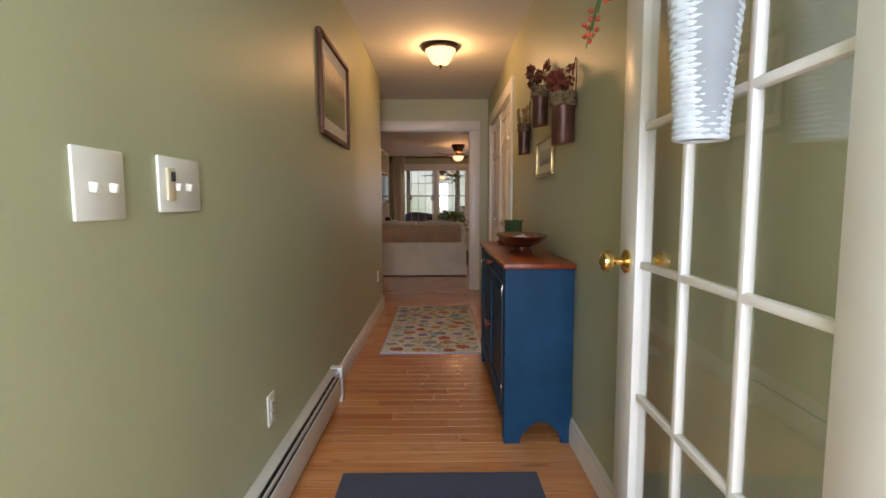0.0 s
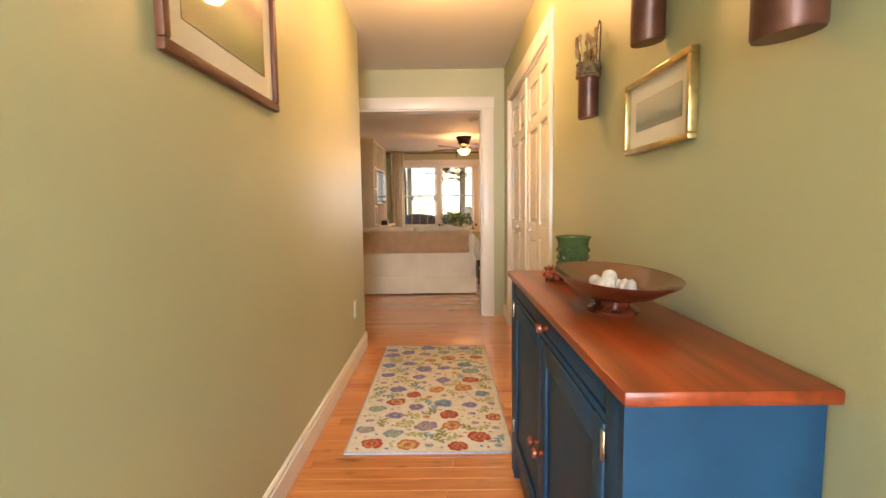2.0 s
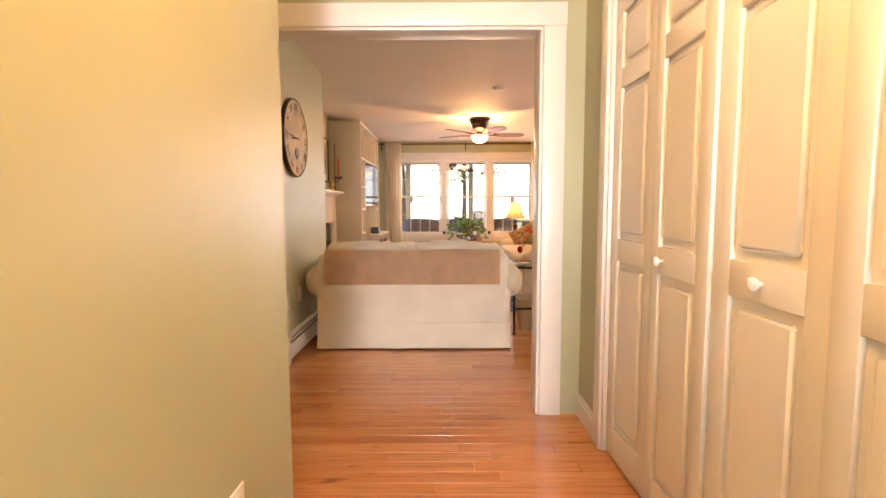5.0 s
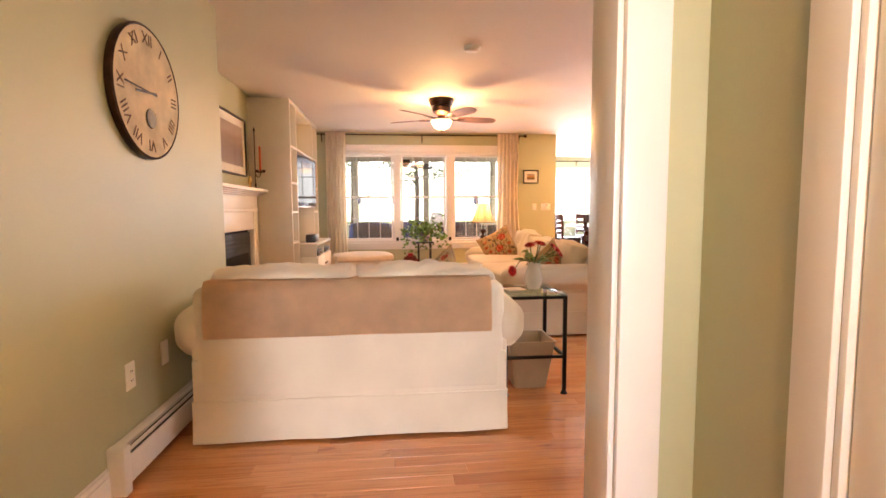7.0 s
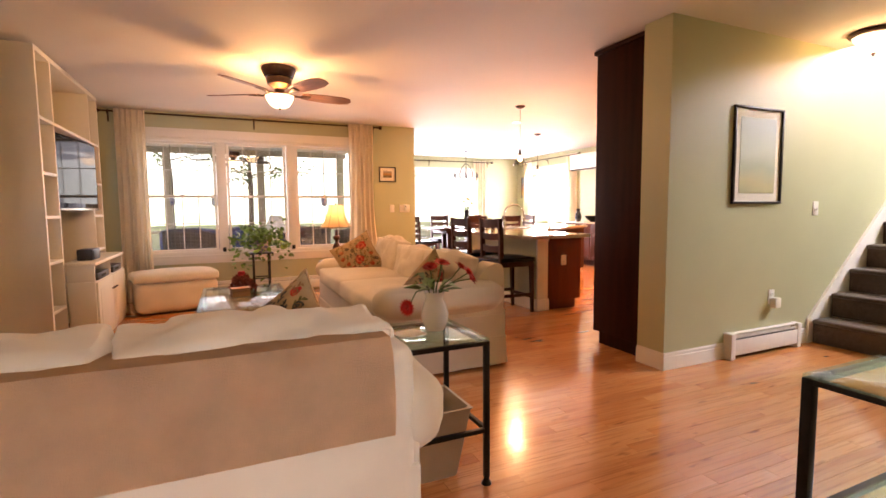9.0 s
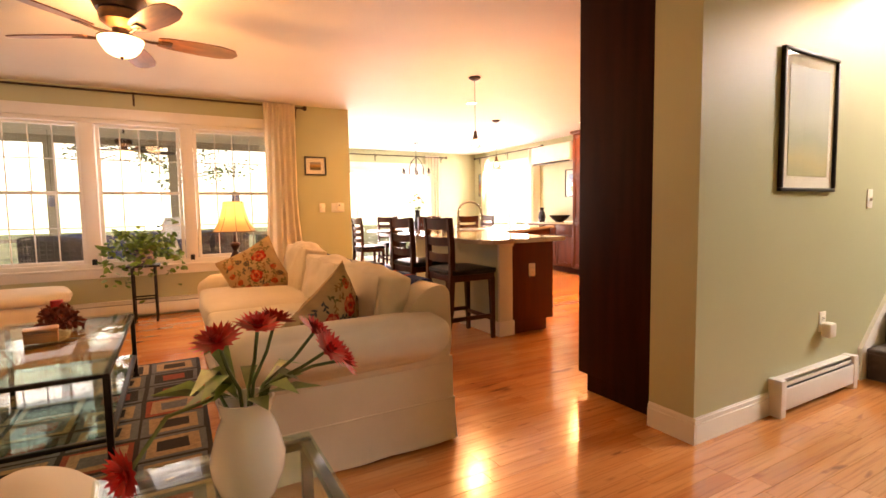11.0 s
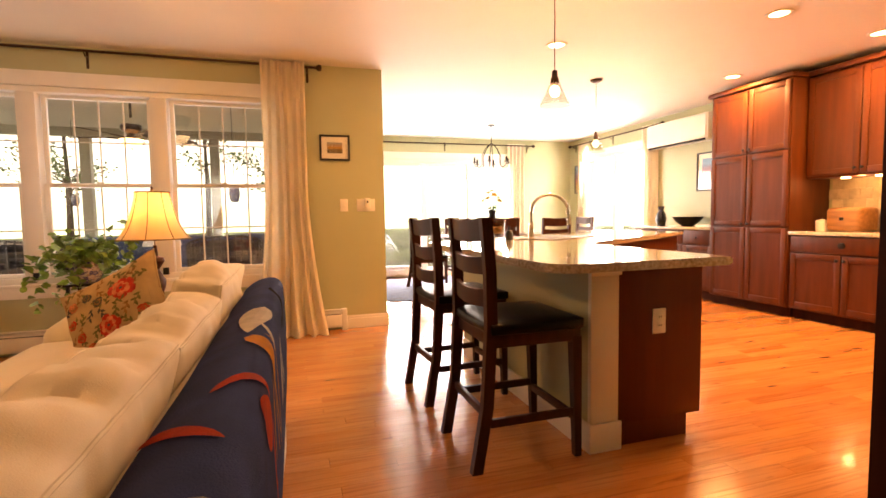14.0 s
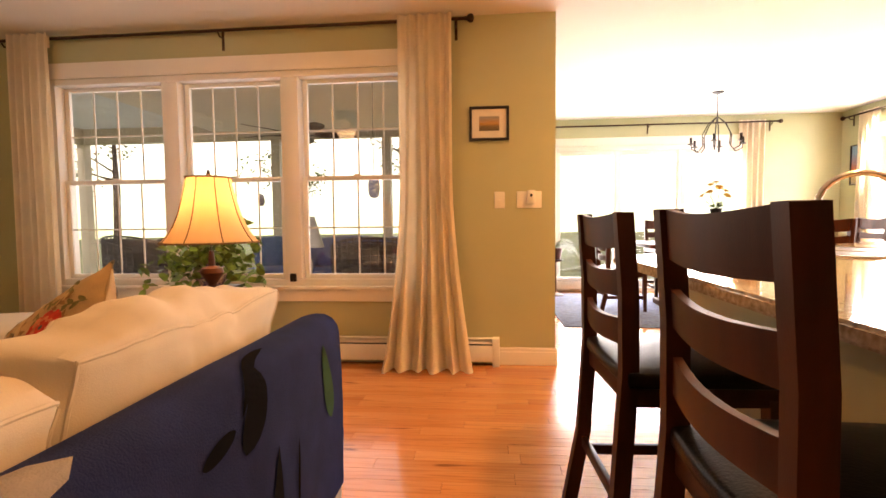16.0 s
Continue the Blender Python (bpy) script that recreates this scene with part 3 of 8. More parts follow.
def wall_plate(label, m, w, toggles=1, outlet=False, mat=None):
    """A cover plate in the xz plane, facing -y."""
    ob = thing("outlet" if outlet else "light_switch", label, "outlet" if outlet else "switch", m)
    part("plate", bx(-w / 2, w / 2, -0.007, 0.0, -0.058, 0.058, bevel=0.0035), mat or PLASTIC, ob)
    for i in range(1 if outlet else toggles):
        x = 0 if outlet else (i - (toggles - 1) / 2) * 0.046
        if outlet:
            for z in (-0.02, 0.02):
                face = part("socket", bx(x - 0.016, x + 0.016, -0.010, -0.006, z - 0.014, z + 0.014, bevel=0.002), PLASTIC, ob)
                for dx in (-0.006, 0.006):
                    part("slot", bx(x + dx - 0.0012, x + dx + 0.0012, -0.0112, -0.0098, z - 0.004, z + 0.005), DARK_GAP, face)
        else:
            part("toggle", bx(x - 0.005, x + 0.005, -0.020, -0.005, -0.010, 0.006, bevel=0.002, m=pose(0, 0, 0, 12)), PLASTIC, ob)
    return ob


def facing(x, y, z, d):
    """Pose on a wall; d is the way the thing faces."""
    return pose(x, y, z, 0, 0, {"-y": 0, "+x": 90, "+y": 180, "-x": -90}[d])


wall_plate("ivory double light switch plate on the hall wall", facing(LX, 1.11, 1.155, "+x") @ Matrix.Scale(1.14, 4), 0.118, 2)
sw = wall_plate("ivory triple switch plate with a tan dimmer slide", facing(LX, 1.385, 1.165, "+x") @ Matrix.Scale(1.1, 4), 0.165, 2)
dim = part("dimmer", bx(-0.058, -0.030, -0.012, -0.005, -0.034, 0.034, bevel=0.002), PLASTIC_TAN, sw, "almond dimmer slide")
part("slider", bx(-0.048, -0.040, -0.018, -0.011, 0.006, 0.026, bevel=0.001), DARK_GAP, dim)
wall_plate("ivory duplex outlet low on the hall wall", facing(LX, 1.93, 0.37, "+x"), 0.072, outlet=True)
wall_plate("ivory duplex outlet low by the hall corner", facing(LX, 5.0, 0.40, "+x"), 0.072, outlet=True)
wall_plate("ivory duplex outlet low under the clock", facing(-1.30, 7.45, 0.43, "+x"), 0.072, outlet=True)
wall_plate("ivory blank plate low on the clock wall", facing(-1.30, 7.76, 0.44, "+x"), 0.072, 0)
wall_plate("ivory light switch plate beside the living room picture", facing(2.305, WY, 1.17, "-y"), 0.072, 1)
wall_plate("ivory light switch plate on the stair wall", facing(4.39, 8.81, 1.13, "-y"), 0.072, 1)
ob = thing("thermostat", "small white wall thermostat and plate by the wall end", "thermostat", facing(2.51, WY, 1.17, "-y"))
part("plate", bx(-0.085, 0.085, -0.008, 0, -0.058, 0.058, bevel=0.003), PLASTIC, ob)
part("housing", bx(-0.015, 0.04, -0.032, -0.008, -0.03, 0.065, bevel=0.006), PLASTIC, ob)
part("button", bx(0.004, 0.02, -0.036, -0.030, 0.02, 0.04, bevel=0.002), DARK_GAP, ob)
o = wall_plate("ivory outlet with a plugged-in white night light", facing(3.86, 8.81, 0.43, "-y"), 0.072, outlet=True)
part("plug_in", bx(-0.03, 0.045, -0.06, -0.008, -0.085, -0.002, bevel=0.012), PLASTIC, o, "plug-in air freshener")


def heater(m, length, label):
    """Hot-water baseboard heater along local x, facing -y: back, hood, front panel, damper, end caps."""
    ob = thing("baseboard_heater", label, "heater", m)
    part("back_plate", bx(0.02, length - 0.02, -0.012, -0.001, 0.02, 0.19, bevel=0.001), METAL_WHITE, ob)
    part("hood", bx(0.02, length - 0.02, -0.045, -0.002, 0.185, 0.195, bevel=0.003), METAL_WHITE, ob)
    part("front_panel", bx(0.02, length - 0.02, -0.066, -0.058, 0.035, 0.150, bevel=0.003), METAL_WHITE, ob)
    # plain dark box in place of the shade inside the heater
    bm = bmesh.new()
    box(bm, 0.02, length - 0.02, -0.06, -0.012, 0.060, 0.148)
    part("shade_fill", bm, DARK_GAP, ob, "dark fill for the shade behind the panel")
    part("damper", bx(0.02, length - 0.02, -0.056, -0.050, 0.158, 0.176, bevel=0.002, m=pose(0, 0, 0)), METAL_WHITE, ob)
    for x in (0, length - 0.05):
        part("end_cap", bx(x, x + 0.05, -0.070, -0.001, 0.0, 0.20, bevel=0.005), METAL_WHITE, ob)
    return ob


heater(pose(LX, -1.3, 0, 0, 0, 90), 4.21, "long white enamel baseboard heater on the hall wall")
heater(pose(-1.30, 7.25, 0, 0, 0, 90), 1.38, "white enamel baseboard heater under the clock")
heater(pose(-1.2, WY, 0), 3.5, "white enamel baseboard heater under the window")
heater(pose(3.31, 8.81, 0), 0.86, "short white enamel baseboard heater by the stairs")
heater(pose(2.95, 17.3, 0), 0.9, "white enamel baseboard heater in the dining room")


PICTURE_GLASS = glass("picture_glass", most=0.12)


def picture(label, m, w, h, canvas, frame_mat, border=0.03, mat_w=0.0, depth=0.025, name="framed_picture"):
    """A framed print in the xz plane facing -y, its middle at the origin: frame, mat board, print and glass."""
    ob = thing(name, label, "picture", m)
    fr = bmesh.new()
    for x0, x1, z0, z1 in ((-w / 2, w / 2, h / 2 - border, h / 2), (-w / 2, w / 2, -h / 2, -h / 2 + border), (-w / 2, -w / 2 + border, -h / 2 + border, h / 2 - border), (w / 2 - border, w / 2, -h / 2 + border, h / 2 - border)):
        box(fr, x0, x1, -depth, -0.001, z0, z1, bevel=min(0.006, border * 0.25))
    part("frame", fr, frame_mat, ob)
    iw, ih = w / 2 - border, h / 2 - border
    if mat_w:
        part("mat_board", bx(-iw, iw, -0.008, -0.004, -ih, ih), MAT_BOARD, ob, "cream mat board")
    part("print", bx(-iw + mat_w, iw - mat_w, -0.0105, -0.0045, -ih + mat_w, ih - mat_w), canvas, ob)
    pane = part("glass", bx(-iw, iw, -0.0155, -0.0140, -ih, ih), PICTURE_GLASS, ob)
    pane.visible_shadow = False
    return ob


picture("landscape print in a walnut brown frame", facing(LX, 3.14, 1.757, "+x"), 0.755, 0.54, LANDSCAPE, FRAME_BROWN, 0.030, 0.075)
picture("small harbour print in a gilt frame", facing(RX, 3.00, 1.385, "-x"), 0.41, 0.215, SEASCAPE, GOLD, 0.016, 0.048)
picture("small sunset photograph in a black frame", facing(2.235, WY, 1.70, "-y"), 0.275, 0.235, SUNSET, FRAME_BLACK, 0.018, 0.05)
picture("tall dune print in a thin black frame", facing(3.61, 8.81, 1.53, "-y"), 0.57, 0.72, DUNES, FRAME_BLACK, 0.018, 0.06)
picture("dusk landscape print in a black frame over the mantel", facing(-1.80, 10.38, 1.81, "+x"), 1.0, 0.62, DUSK, FRAME_BLACK, 0.022, 0.08)
picture("bright blue and gold print in a black frame", facing(7.0, 13.98, 1.58, "-x"), 0.46, 0.50, BRIGHT_PRINT, FRAME_BLACK, 0.02, 0.06)
picture("narrow blue plaque on the dining room wall", facing(7.0, 17.0, 1.70, "-x"), 0.22, 0.52, BRIGHT_PRINT, FRAME_BLACK, 0.015, 0.0, name="wall_plaque")

# ---- hall: closet doors, french door ----


def panel_leaf(bm, w, h, t=0.032):
    """One bifold leaf in the xz plane, front at -y, with three raised panels."""
    box(bm, 0.002, w - 0.002, -0.018, 0, 0, h, bevel=0.002)
    stile = 0.075
    zs = ((0.14, 0.89), (0.985, 1.62), (1.70, 1.93))
    edges = [0.0] + [z for p in zs for z in p] + [h]
    box(bm, 0.002, stile, -t, -0.017, 0, h, bevel=0.003)
    box(bm, w - stile, w - 0.002, -t, -0.017, 0, h, bevel=0.003)
    for a, b in zip(edges[::2], edges[1::2]):
        box(bm, stile, w - stile, -t, -0.017, a, b, bevel=0.003)
    for a, b in zs:
        box(bm, stile + 0.028, w - stile - 0.028, -t + 0.002, -0.017, a + 0.028, b - 0.028, bevel=0.010, seg=1)


closet = thing("door_1", "white painted four-leaf bifold closet doors, closed", "closet door", kind="structure")
lw = (6.045 - 4.405) / 4
for i in range(4):
    bm = bmesh.new()
    panel_leaf(bm, lw, 2.03)
    leaf = part("leaf", bm, TRIM, closet)
    leaf.matrix_basis = facing(RX + 0.045, 6.045 - i * lw, 0.012, "-x") @ pose(0, 0, 0, 0, 0, 1.5 if i % 2 == 0 else -1.5)
    if i in (1, 2):
        bm = bmesh.new()
        lathe(bm, [(0.006, 0), (0.006, 0.012), (0.016, 0.018), (0.018, 0.026), (0.012, 0.034), (0.0, 0.036)], 16, pose(0.11 if i == 1 else 0.20, -0.03, 0.938, 90))
        part("knob", bm, WHITE_CERAMIC, leaf, "small white porcelain knob")
structure("trim_closet_jamb", [(RX - 0.002, RX + T, 4.39, 4.404, 0, 2.046), (RX - 0.002, RX + T, 6.046, 6.06, 0, 2.046), (RX - 0.002, RX + T, 4.39, 6.06, 2.046, 2.06)], TRIM, "white painted closet jamb", "door trim", 0.002)
structure("closet_back", [(RX + 0.45, RX + 0.47, 4.2, 6.2, 0, H)], WALL, "plain wall inside the closet", "wall")

door = thing("door_2", "white fifteen-pane french door standing open along the wall, brass knob", "door", pose(0.525, 0.70, 0.012, 0, 0, 88.6), kind="structure")
DW, DH, SW = 0.91, 2.12, 0.12
for x0 in (0, DW - SW):
    part("stile", bx(x0, x0 + SW, -0.022, 0.022, 0, DH, bevel=0.003), TRIM, door)
part("bottom_rail", bx(SW, DW - SW, -0.0215, 0.0215, 0, 0.215, bevel=0.002), TRIM, door)
part("top_rail", bx(SW, DW - SW, -0.0215, 0.0215, DH - 0.09, DH, bevel=0.002), TRIM, door)
cols, rows_ = 3, 5
pw, ph = (DW - 2 * SW) / cols, (DH - 0.09 - 0.215) / rows_
for i in range(1, cols):
    part("muntin", bx(SW + i * pw - 0.010, SW + i * pw + 0.010, -0.011, 0.011, 0.215, DH - 0.09, bevel=0.006), TRIM, door)
for j in range(1, rows_):
    part("muntin", bx(SW, DW - SW, -0.0105, 0.0105, 0.215 + j * ph - 0.010, 0.215 + j * ph + 0.010, bevel=0.006), TRIM, door)
for i in range(cols):
    for j in range(rows_):
        p = part("pane", bx(SW + i * pw + 0.004, SW + (i + 1) * pw - 0.004, -0.002, 0.002, 0.219 + j * ph, 0.211 + (j + 1) * ph), GLASS, door)
        p.visible_shadow = False
for s in (1, -1):
    bm = bmesh.new()
    lathe(bm, [(0.033, 0.0), (0.033, 0.006), (0.024, 0.012), (0.012, 0.018), (0.011, 0.034), (0.026, 0.046), (0.030, 0.058), (0.027, 0.068), (0.014, 0.074), (0.0, 0.075)], 28, pose(DW - 0.062, s * 0.0215, 0.945, -90 if s > 0 else 90))
    part("knob", bm, BRASS, door, "polished brass knob and rose")


def blob(bm, centre, r, squash=1.0, sub=1):
    out = bmesh.ops.create_icosphere(bm, subdivisions=sub, radius=r)
    for v in out["verts"]:
        v.co = Vector(centre) + Vector((v.co.x, v.co.y, v.co.z * squash))


def petal_clump(bm, centre, r, n, rnd, size=0.02):
    """Many small crumpled petals in a loose cloud."""
    for _ in range(n):
        d = Vector((rnd.gauss(0, 1), rnd.gauss(0, 1), rnd.gauss(0, 1)))
        c = Vector(centre) + d.normalized() * r * rnd.random() ** 0.4
        a, b = Vector((rnd.gauss(0, 1), rnd.gauss(0, 1), rnd.gauss(0, 1))).normalized() * size, Vector((rnd.gauss(0, 1), rnd.gauss(0, 1), rnd.gauss(0, 1))).normalized() * size
        v = [bm.verts.new(c + a), bm.verts.new(c + b), bm.verts.new(c - a * 0.8 + b * 0.2), bm.verts.new(c - b * 0.7)]
        bm.faces.new(v[:3])
        bm.faces.new((v[0], v[2], v[3]))


rnd = random.Random(4)
# woven cone basket with berry sprays, on the door
basket = thing("hanging_basket", "tall white woven wicker cone basket with berry sprays", "basket", pose(0.435, 1.03, 1.225))
bm = bmesh.new()
for k in range(46):
    z = k * 0.0092
    r = 0.040 + 0.034 * (k / 46) ** 1.3
    wave = [(r * (1 + 0.03 * math.sin(11 * a + (k % 2) * math.pi)) * math.cos(a), 0.8 * r * (1 + 0.03 * math.sin(11 * a + (k % 2) * math.pi)) * math.sin(a), z) for a in [2 * math.pi * i / 36 for i in range(37)]]
    tube(bm, wave, 0.0050, 6)
part("weave", bm, WICKER, basket)
# solid grey core: shade between the weave put into its colour
bm = bmesh.new()
lathe(bm, [(0.0, 0.0), (0.036, 0.0), (0.066, 0.41), (0.0, 0.41)], 20)
part("shade_core", bm, material("wicker_shadow", (0.30, 0.32, 0.33), 0.9), basket)
bm = bmesh.new()
sprays = []
for k in range(5):
    a = rnd.uniform(0.6, 2.2)
    pts = [(0, 0, 0.40), (-0.01, 0.16 + 0.05 * k, 0.60 - 0.01 * k), (-0.01, 0.34 + 0.05 * k, 0.54 - 0.03 * k), (-0.01, 0.42 + 0.05 * k, 0.46 - 0.03 * k)]
    tube(bm, pts, 0.002, 5)
    sprays.append(pts)
part("stem_bundle", bm, STEM, basket)
for pts in sprays:
    for _ in range(10):
        i = rnd.choice((1, 2))
        u = rnd.random()
        p = Vector(pts[i]).lerp(Vector(pts[i + 1]), u) + Vector((rnd.uniform(-0.02, 0.02), rnd.uniform(-0.02, 0.02), rnd.uniform(-0.03, 0.02)))
        bm = bmesh.new()
        blob(bm, p, 0.0075, sub=2)
        part("berry", bm, BERRY, basket)

# ---- hall: mat, rug, lamp ----
ob = thing("door_mat", "dark navy ribbed entry mat on the wood floor", "mat", pose(0, 1.62, 0))
part("mat_body", bx(-0.405, 0.40, -0.50, 0.50, 0.0, 0.010, bevel=0.004), NAVY_MAT, ob)


def flush_lamp(m, label):
    """Bronze ring on the ceiling with a ribbed glass bowl and a finial."""
    ob = thing("ceiling_lamp", label, "ceiling lamp", m)
    bm = bmesh.new()
    lathe(bm, [(0.0, 0.0), (0.155, 0.0), (0.160, -0.012), (0.150, -0.028), (0.130, -0.034), (0.0, -0.034)], 40)
    part("canopy", bm, BRONZE, ob)
    bm = bmesh.new()
    lathe(bm, [(0.128, -0.034), (0.122, -0.05), (0.100, -0.075), (0.092, -0.092), (0.088, -0.115), (0.066, -0.138), (0.02, -0.152), (0.0, -0.153)], 40, close=False)
    for v in bm.verts:
        a = math.atan2(v.co.y, v.co.x)
        k = 1 + 0.02 * math.cos(14 * a)
        v.co.x, v.co.y = v.co.x * k, v.co.y * k
    sh = part("shade", bm, SHADE_GLASS, ob, "lit ribbed frosted glass bowl")
    sh.visible_shadow = False
    bm = bmesh.new()
    lathe(bm, [(0.016, -0.150), (0.018, -0.158), (0.008, -0.166), (0.010, -0.174), (0.0, -0.184)], 16)
    part("finial", bm, BRONZE, ob)
    return ob


flush_lamp(pose(0.01, 4.40, H), "lit bronze flush ceiling lamp with ribbed glass bowl")
flush_lamp(pose(4.38, 8.47, H), "lit bronze flush ceiling lamp near the stairs")

# ---- hall: blue console cabinet ----
con = thing("console_cabinet", "teal blue painted two-door cabinet with a cherry wood top", "cabinet", pose(0.296, 2.372, 0))
CD, CL, CH = RX - 0.004 - 0.296, 1.255, 0.826


def arch_side(bm, y0, y1):
    """An end panel in the xz plane with an arch cut from its foot."""
    a0, a1 = 0.075, CD - 0.045
    xs = [0.0, a0 - 0.0001] + [a0 + (a1 - a0) * i / 16 for i in range(17)] + [a1 + 0.0001, CD]
    zs = [0.0, 0.0] + [0.02 + 0.085 * math.sin(math.pi * i / 16) ** 0.8 for i in range(17)] + [0.0, 0.0]
    cols_ = [[bm.verts.new((x, y, z)) for y in (y0, y1) for z in (zf, CH)] for x, zf in zip(xs, zs)]
    for p, q in zip(cols_, cols_[1:]):
        bm.faces.new((p[0], q[0], q[1], p[1]))
        bm.faces.new((p[2], p[3], q[3], q[2]))
        bm.faces.new((p[0], p[2], q[2], q[0]))
        bm.faces.new((p[1], q[1], q[3], p[3]))
    for p in (cols_[0], cols_[-1]):
        bm.faces.new((p[0], p[1], p[3], p[2]))


for y0, y1 in ((0, 0.022), (CL - 0.022, CL)):
    bm = bmesh.new()
    arch_side(bm, y0, y1)
    part("end_panel", bm, BLUE_PAINT, con, smooth=False)
part("back_panel", bx(CD - 0.012, CD, 0.022, CL - 0.022, 0.10, CH), BLUE_PAINT, con)
part("bottom_board", bx(0.01, CD - 0.012, 0.022, CL - 0.022, 0.11, 0.13), BLUE_PAINT, con)
bm = bmesh.new()
for a in ((0.0, 0.022, 0.023, 0.085, 0.0, CH), (0.0, 0.022, CL - 0.085, CL - 0.023, 0.0, CH), (0.0, 0.022, 0.085, CL - 0.085, CH - 0.010, CH), (0.0, 0.022, 0.085, CL - 0.085, CH - 0.078, CH - 0.062), (0.0, 0.022, 0.085, CL - 0.085, 0.08, 0.13)):
    box(bm, *a, bevel=0.002)
part("face_frame", bm, BLUE_PAINT, con)
dr = part("drawer", bx(0.003, 0.020, 0.09, CL - 0.09, CH - 0.059, CH - 0.013, bevel=0.003), BLUE_PAINT, con, "slim drawer under the top")


def round_knob(parent, x, y, z, mat, r=0.016, label="turned wooden knob"):
    bm = bmesh.new()
    lathe(bm, [(r * 0.5, 0), (r * 0.5, 0.012), (r, 0.02), (r * 0.9, 0.03), (0, 0.034)], 16, pose(x, y, z, 0, -90, 0))
    return part("knob", bm, mat, parent, label)


round_knob(dr, 0.003, CL / 2 - 0.055, CH - 0.036, CHERRY, 0.014)
for s, (y0, y1) in enumerate(((0.088, CL / 2 - 0.002), (CL / 2 + 0.002, CL - 0.088))):
    bm = bmesh.new()
    box(bm, 0.006, 0.018, y0, y1, 0.134, CH - 0.081)
    d = part("door", bm, BLUE_PAINT, con)
    for name, a in zip(("stile", "stile", "rail", "rail"), ((y0, y0 + 0.06, 0.134, CH - 0.081), (y1 - 0.06, y1, 0.134, CH - 0.081), (y0 + 0.06, y1 - 0.06, 0.134, 0.20), (y0 + 0.06, y1 - 0.06, CH - 0.141, CH - 0.081))):
        part(name, bx(-0.004, 0.0058, *a, bevel=0.003), BLUE_PAINT, d)
    round_knob(d, -0.004, (y1 - 0.03) if s == 0 else (y0 + 0.03), 0.42, CHERRY)
    for z in (0.20, CH - 0.145):
        part("hinge", bx(-0.007, -0.001, (y0 - 0.012) if s == 0 else y1 - 0.004, (y0 + 0.004) if s == 0 else y1 + 0.012, z, z + 0.055, bevel=0.002), NICKEL, d, "small nickel hinge")
bm = bmesh.new()
box(bm, -0.014, CD, -0.035, CL + 0.028, CH + 0.001, CH + 0.026, bevel=0.006)
part("top", bm, CHERRY, con, "polished cherry wood top")
TOPZ = CH + 0.026
ob = thing("wooden_bowl", "dark red oval wooden bowl on a foot, holding shells", "bowl", pose(0.452, 2.88, TOPZ))
bm = bmesh.new()
lathe(bm, [(0.0, 0.0), (0.062, 0.0), (0.064, 0.008), (0.042, 0.018), (0.045, 0.026), (0.10, 0.045), (0.150, 0.082), (0.153, 0.088), (0.147, 0.086), (0.09, 0.052), (0.03, 0.036), (0.0, 0.034)], 40)
for v in bm.verts:
    long = min(1.0, max(0.0, (math.hypot(v.co.x, v.co.y) - 0.045) / 0.1))
    v.co = (v.co.x * (1.0 - 0.10 * long), v.co.y * (1.15 + 0.55 * long), v.co.z * 1.12)
part("bowl_body", bm, BOWL_WOOD, ob)
for k in range(9):
    a, r = rnd.uniform(0, 6.28), rnd.uniform(0.0, 0.06)
    sh = thing("shell", "pale seashell lying in the wooden bowl", "shell", pose(0.450 + 0.8 * r * math.cos(a), 2.91 + 1.5 * r * math.sin(a), TOPZ + 0.056 + 0.35 * max(0, r - 0.03), rnd.uniform(-25, 25), rnd.uniform(-25, 25), rnd.uniform(0, 360)) @ Matrix.Scale(rnd.uniform(0.7, 1.3), 4), "shells in the bowl")
    bm = bmesh.new()
    lathe(bm, [(0.004, -0.025), (0.012, -0.018), (0.009, -0.013), (0.018, -0.004), (0.015, 0.002), (0.021, 0.012), (0.016, 0.022), (0.0, 0.03)], 12, pose(0, 0, 0.008, 90, 0, 0))
    part("whorl", bm, SHELL, sh)
ob = thing("candle_pot", "green glazed ceramic pot on the console", "pot", pose(0.485, 3.39, TOPZ))
bm = bmesh.new()
lathe(bm, [(0.0, 0.0), (0.050, 0.0), (0.053, 0.01), (0.052, 0.08), (0.056, 0.140), (0.062, 0.154), (0.062, 0.160), (0.055, 0.157), (0.049, 0.135), (0.046, 0.02), (0.0, 0.018)], 36)
part("pot_body", bm, GREEN_POT, ob)
bm = bmesh.new()
tube(bm, [(0.062 * math.cos(a), 0.062 * math.sin(a), 0.157) for a in [2 * math.pi * i / 36 for i in range(37)]], 0.0035, 6)
part("rim", bm, GREEN_POT, ob)
for z in (0.03, 0.055, 0.08, 0.105):
    for i in range(10):
        a = 2 * math.pi * (i + (0.5 if z in (0.055, 0.105) else 0)) / 10
        bm = bmesh.new()
        blob(bm, (0.051 * math.cos(a), 0.051 * math.sin(a), z + 0.005), 0.009, 1.2, 2)
        part("raised_boss", bm, GREEN_POT, ob)
ob = thing("berry_ring", "wreath of orange dried berries round the green pot", "wreath", pose(0.485, 3.39, TOPZ))
for k in range(70):
    a = rnd.uniform(0, 6.28)
    r = 0.082 + rnd.uniform(-0.016, 0.018)
    bm = bmesh.new()
    blob(bm, (r * math.cos(a), r * math.sin(a), rnd.uniform(0.014, 0.036)), rnd.uniform(0.008, 0.014), sub=2)
    part("berry", bm, BERRY, ob)
bm = bmesh.new()
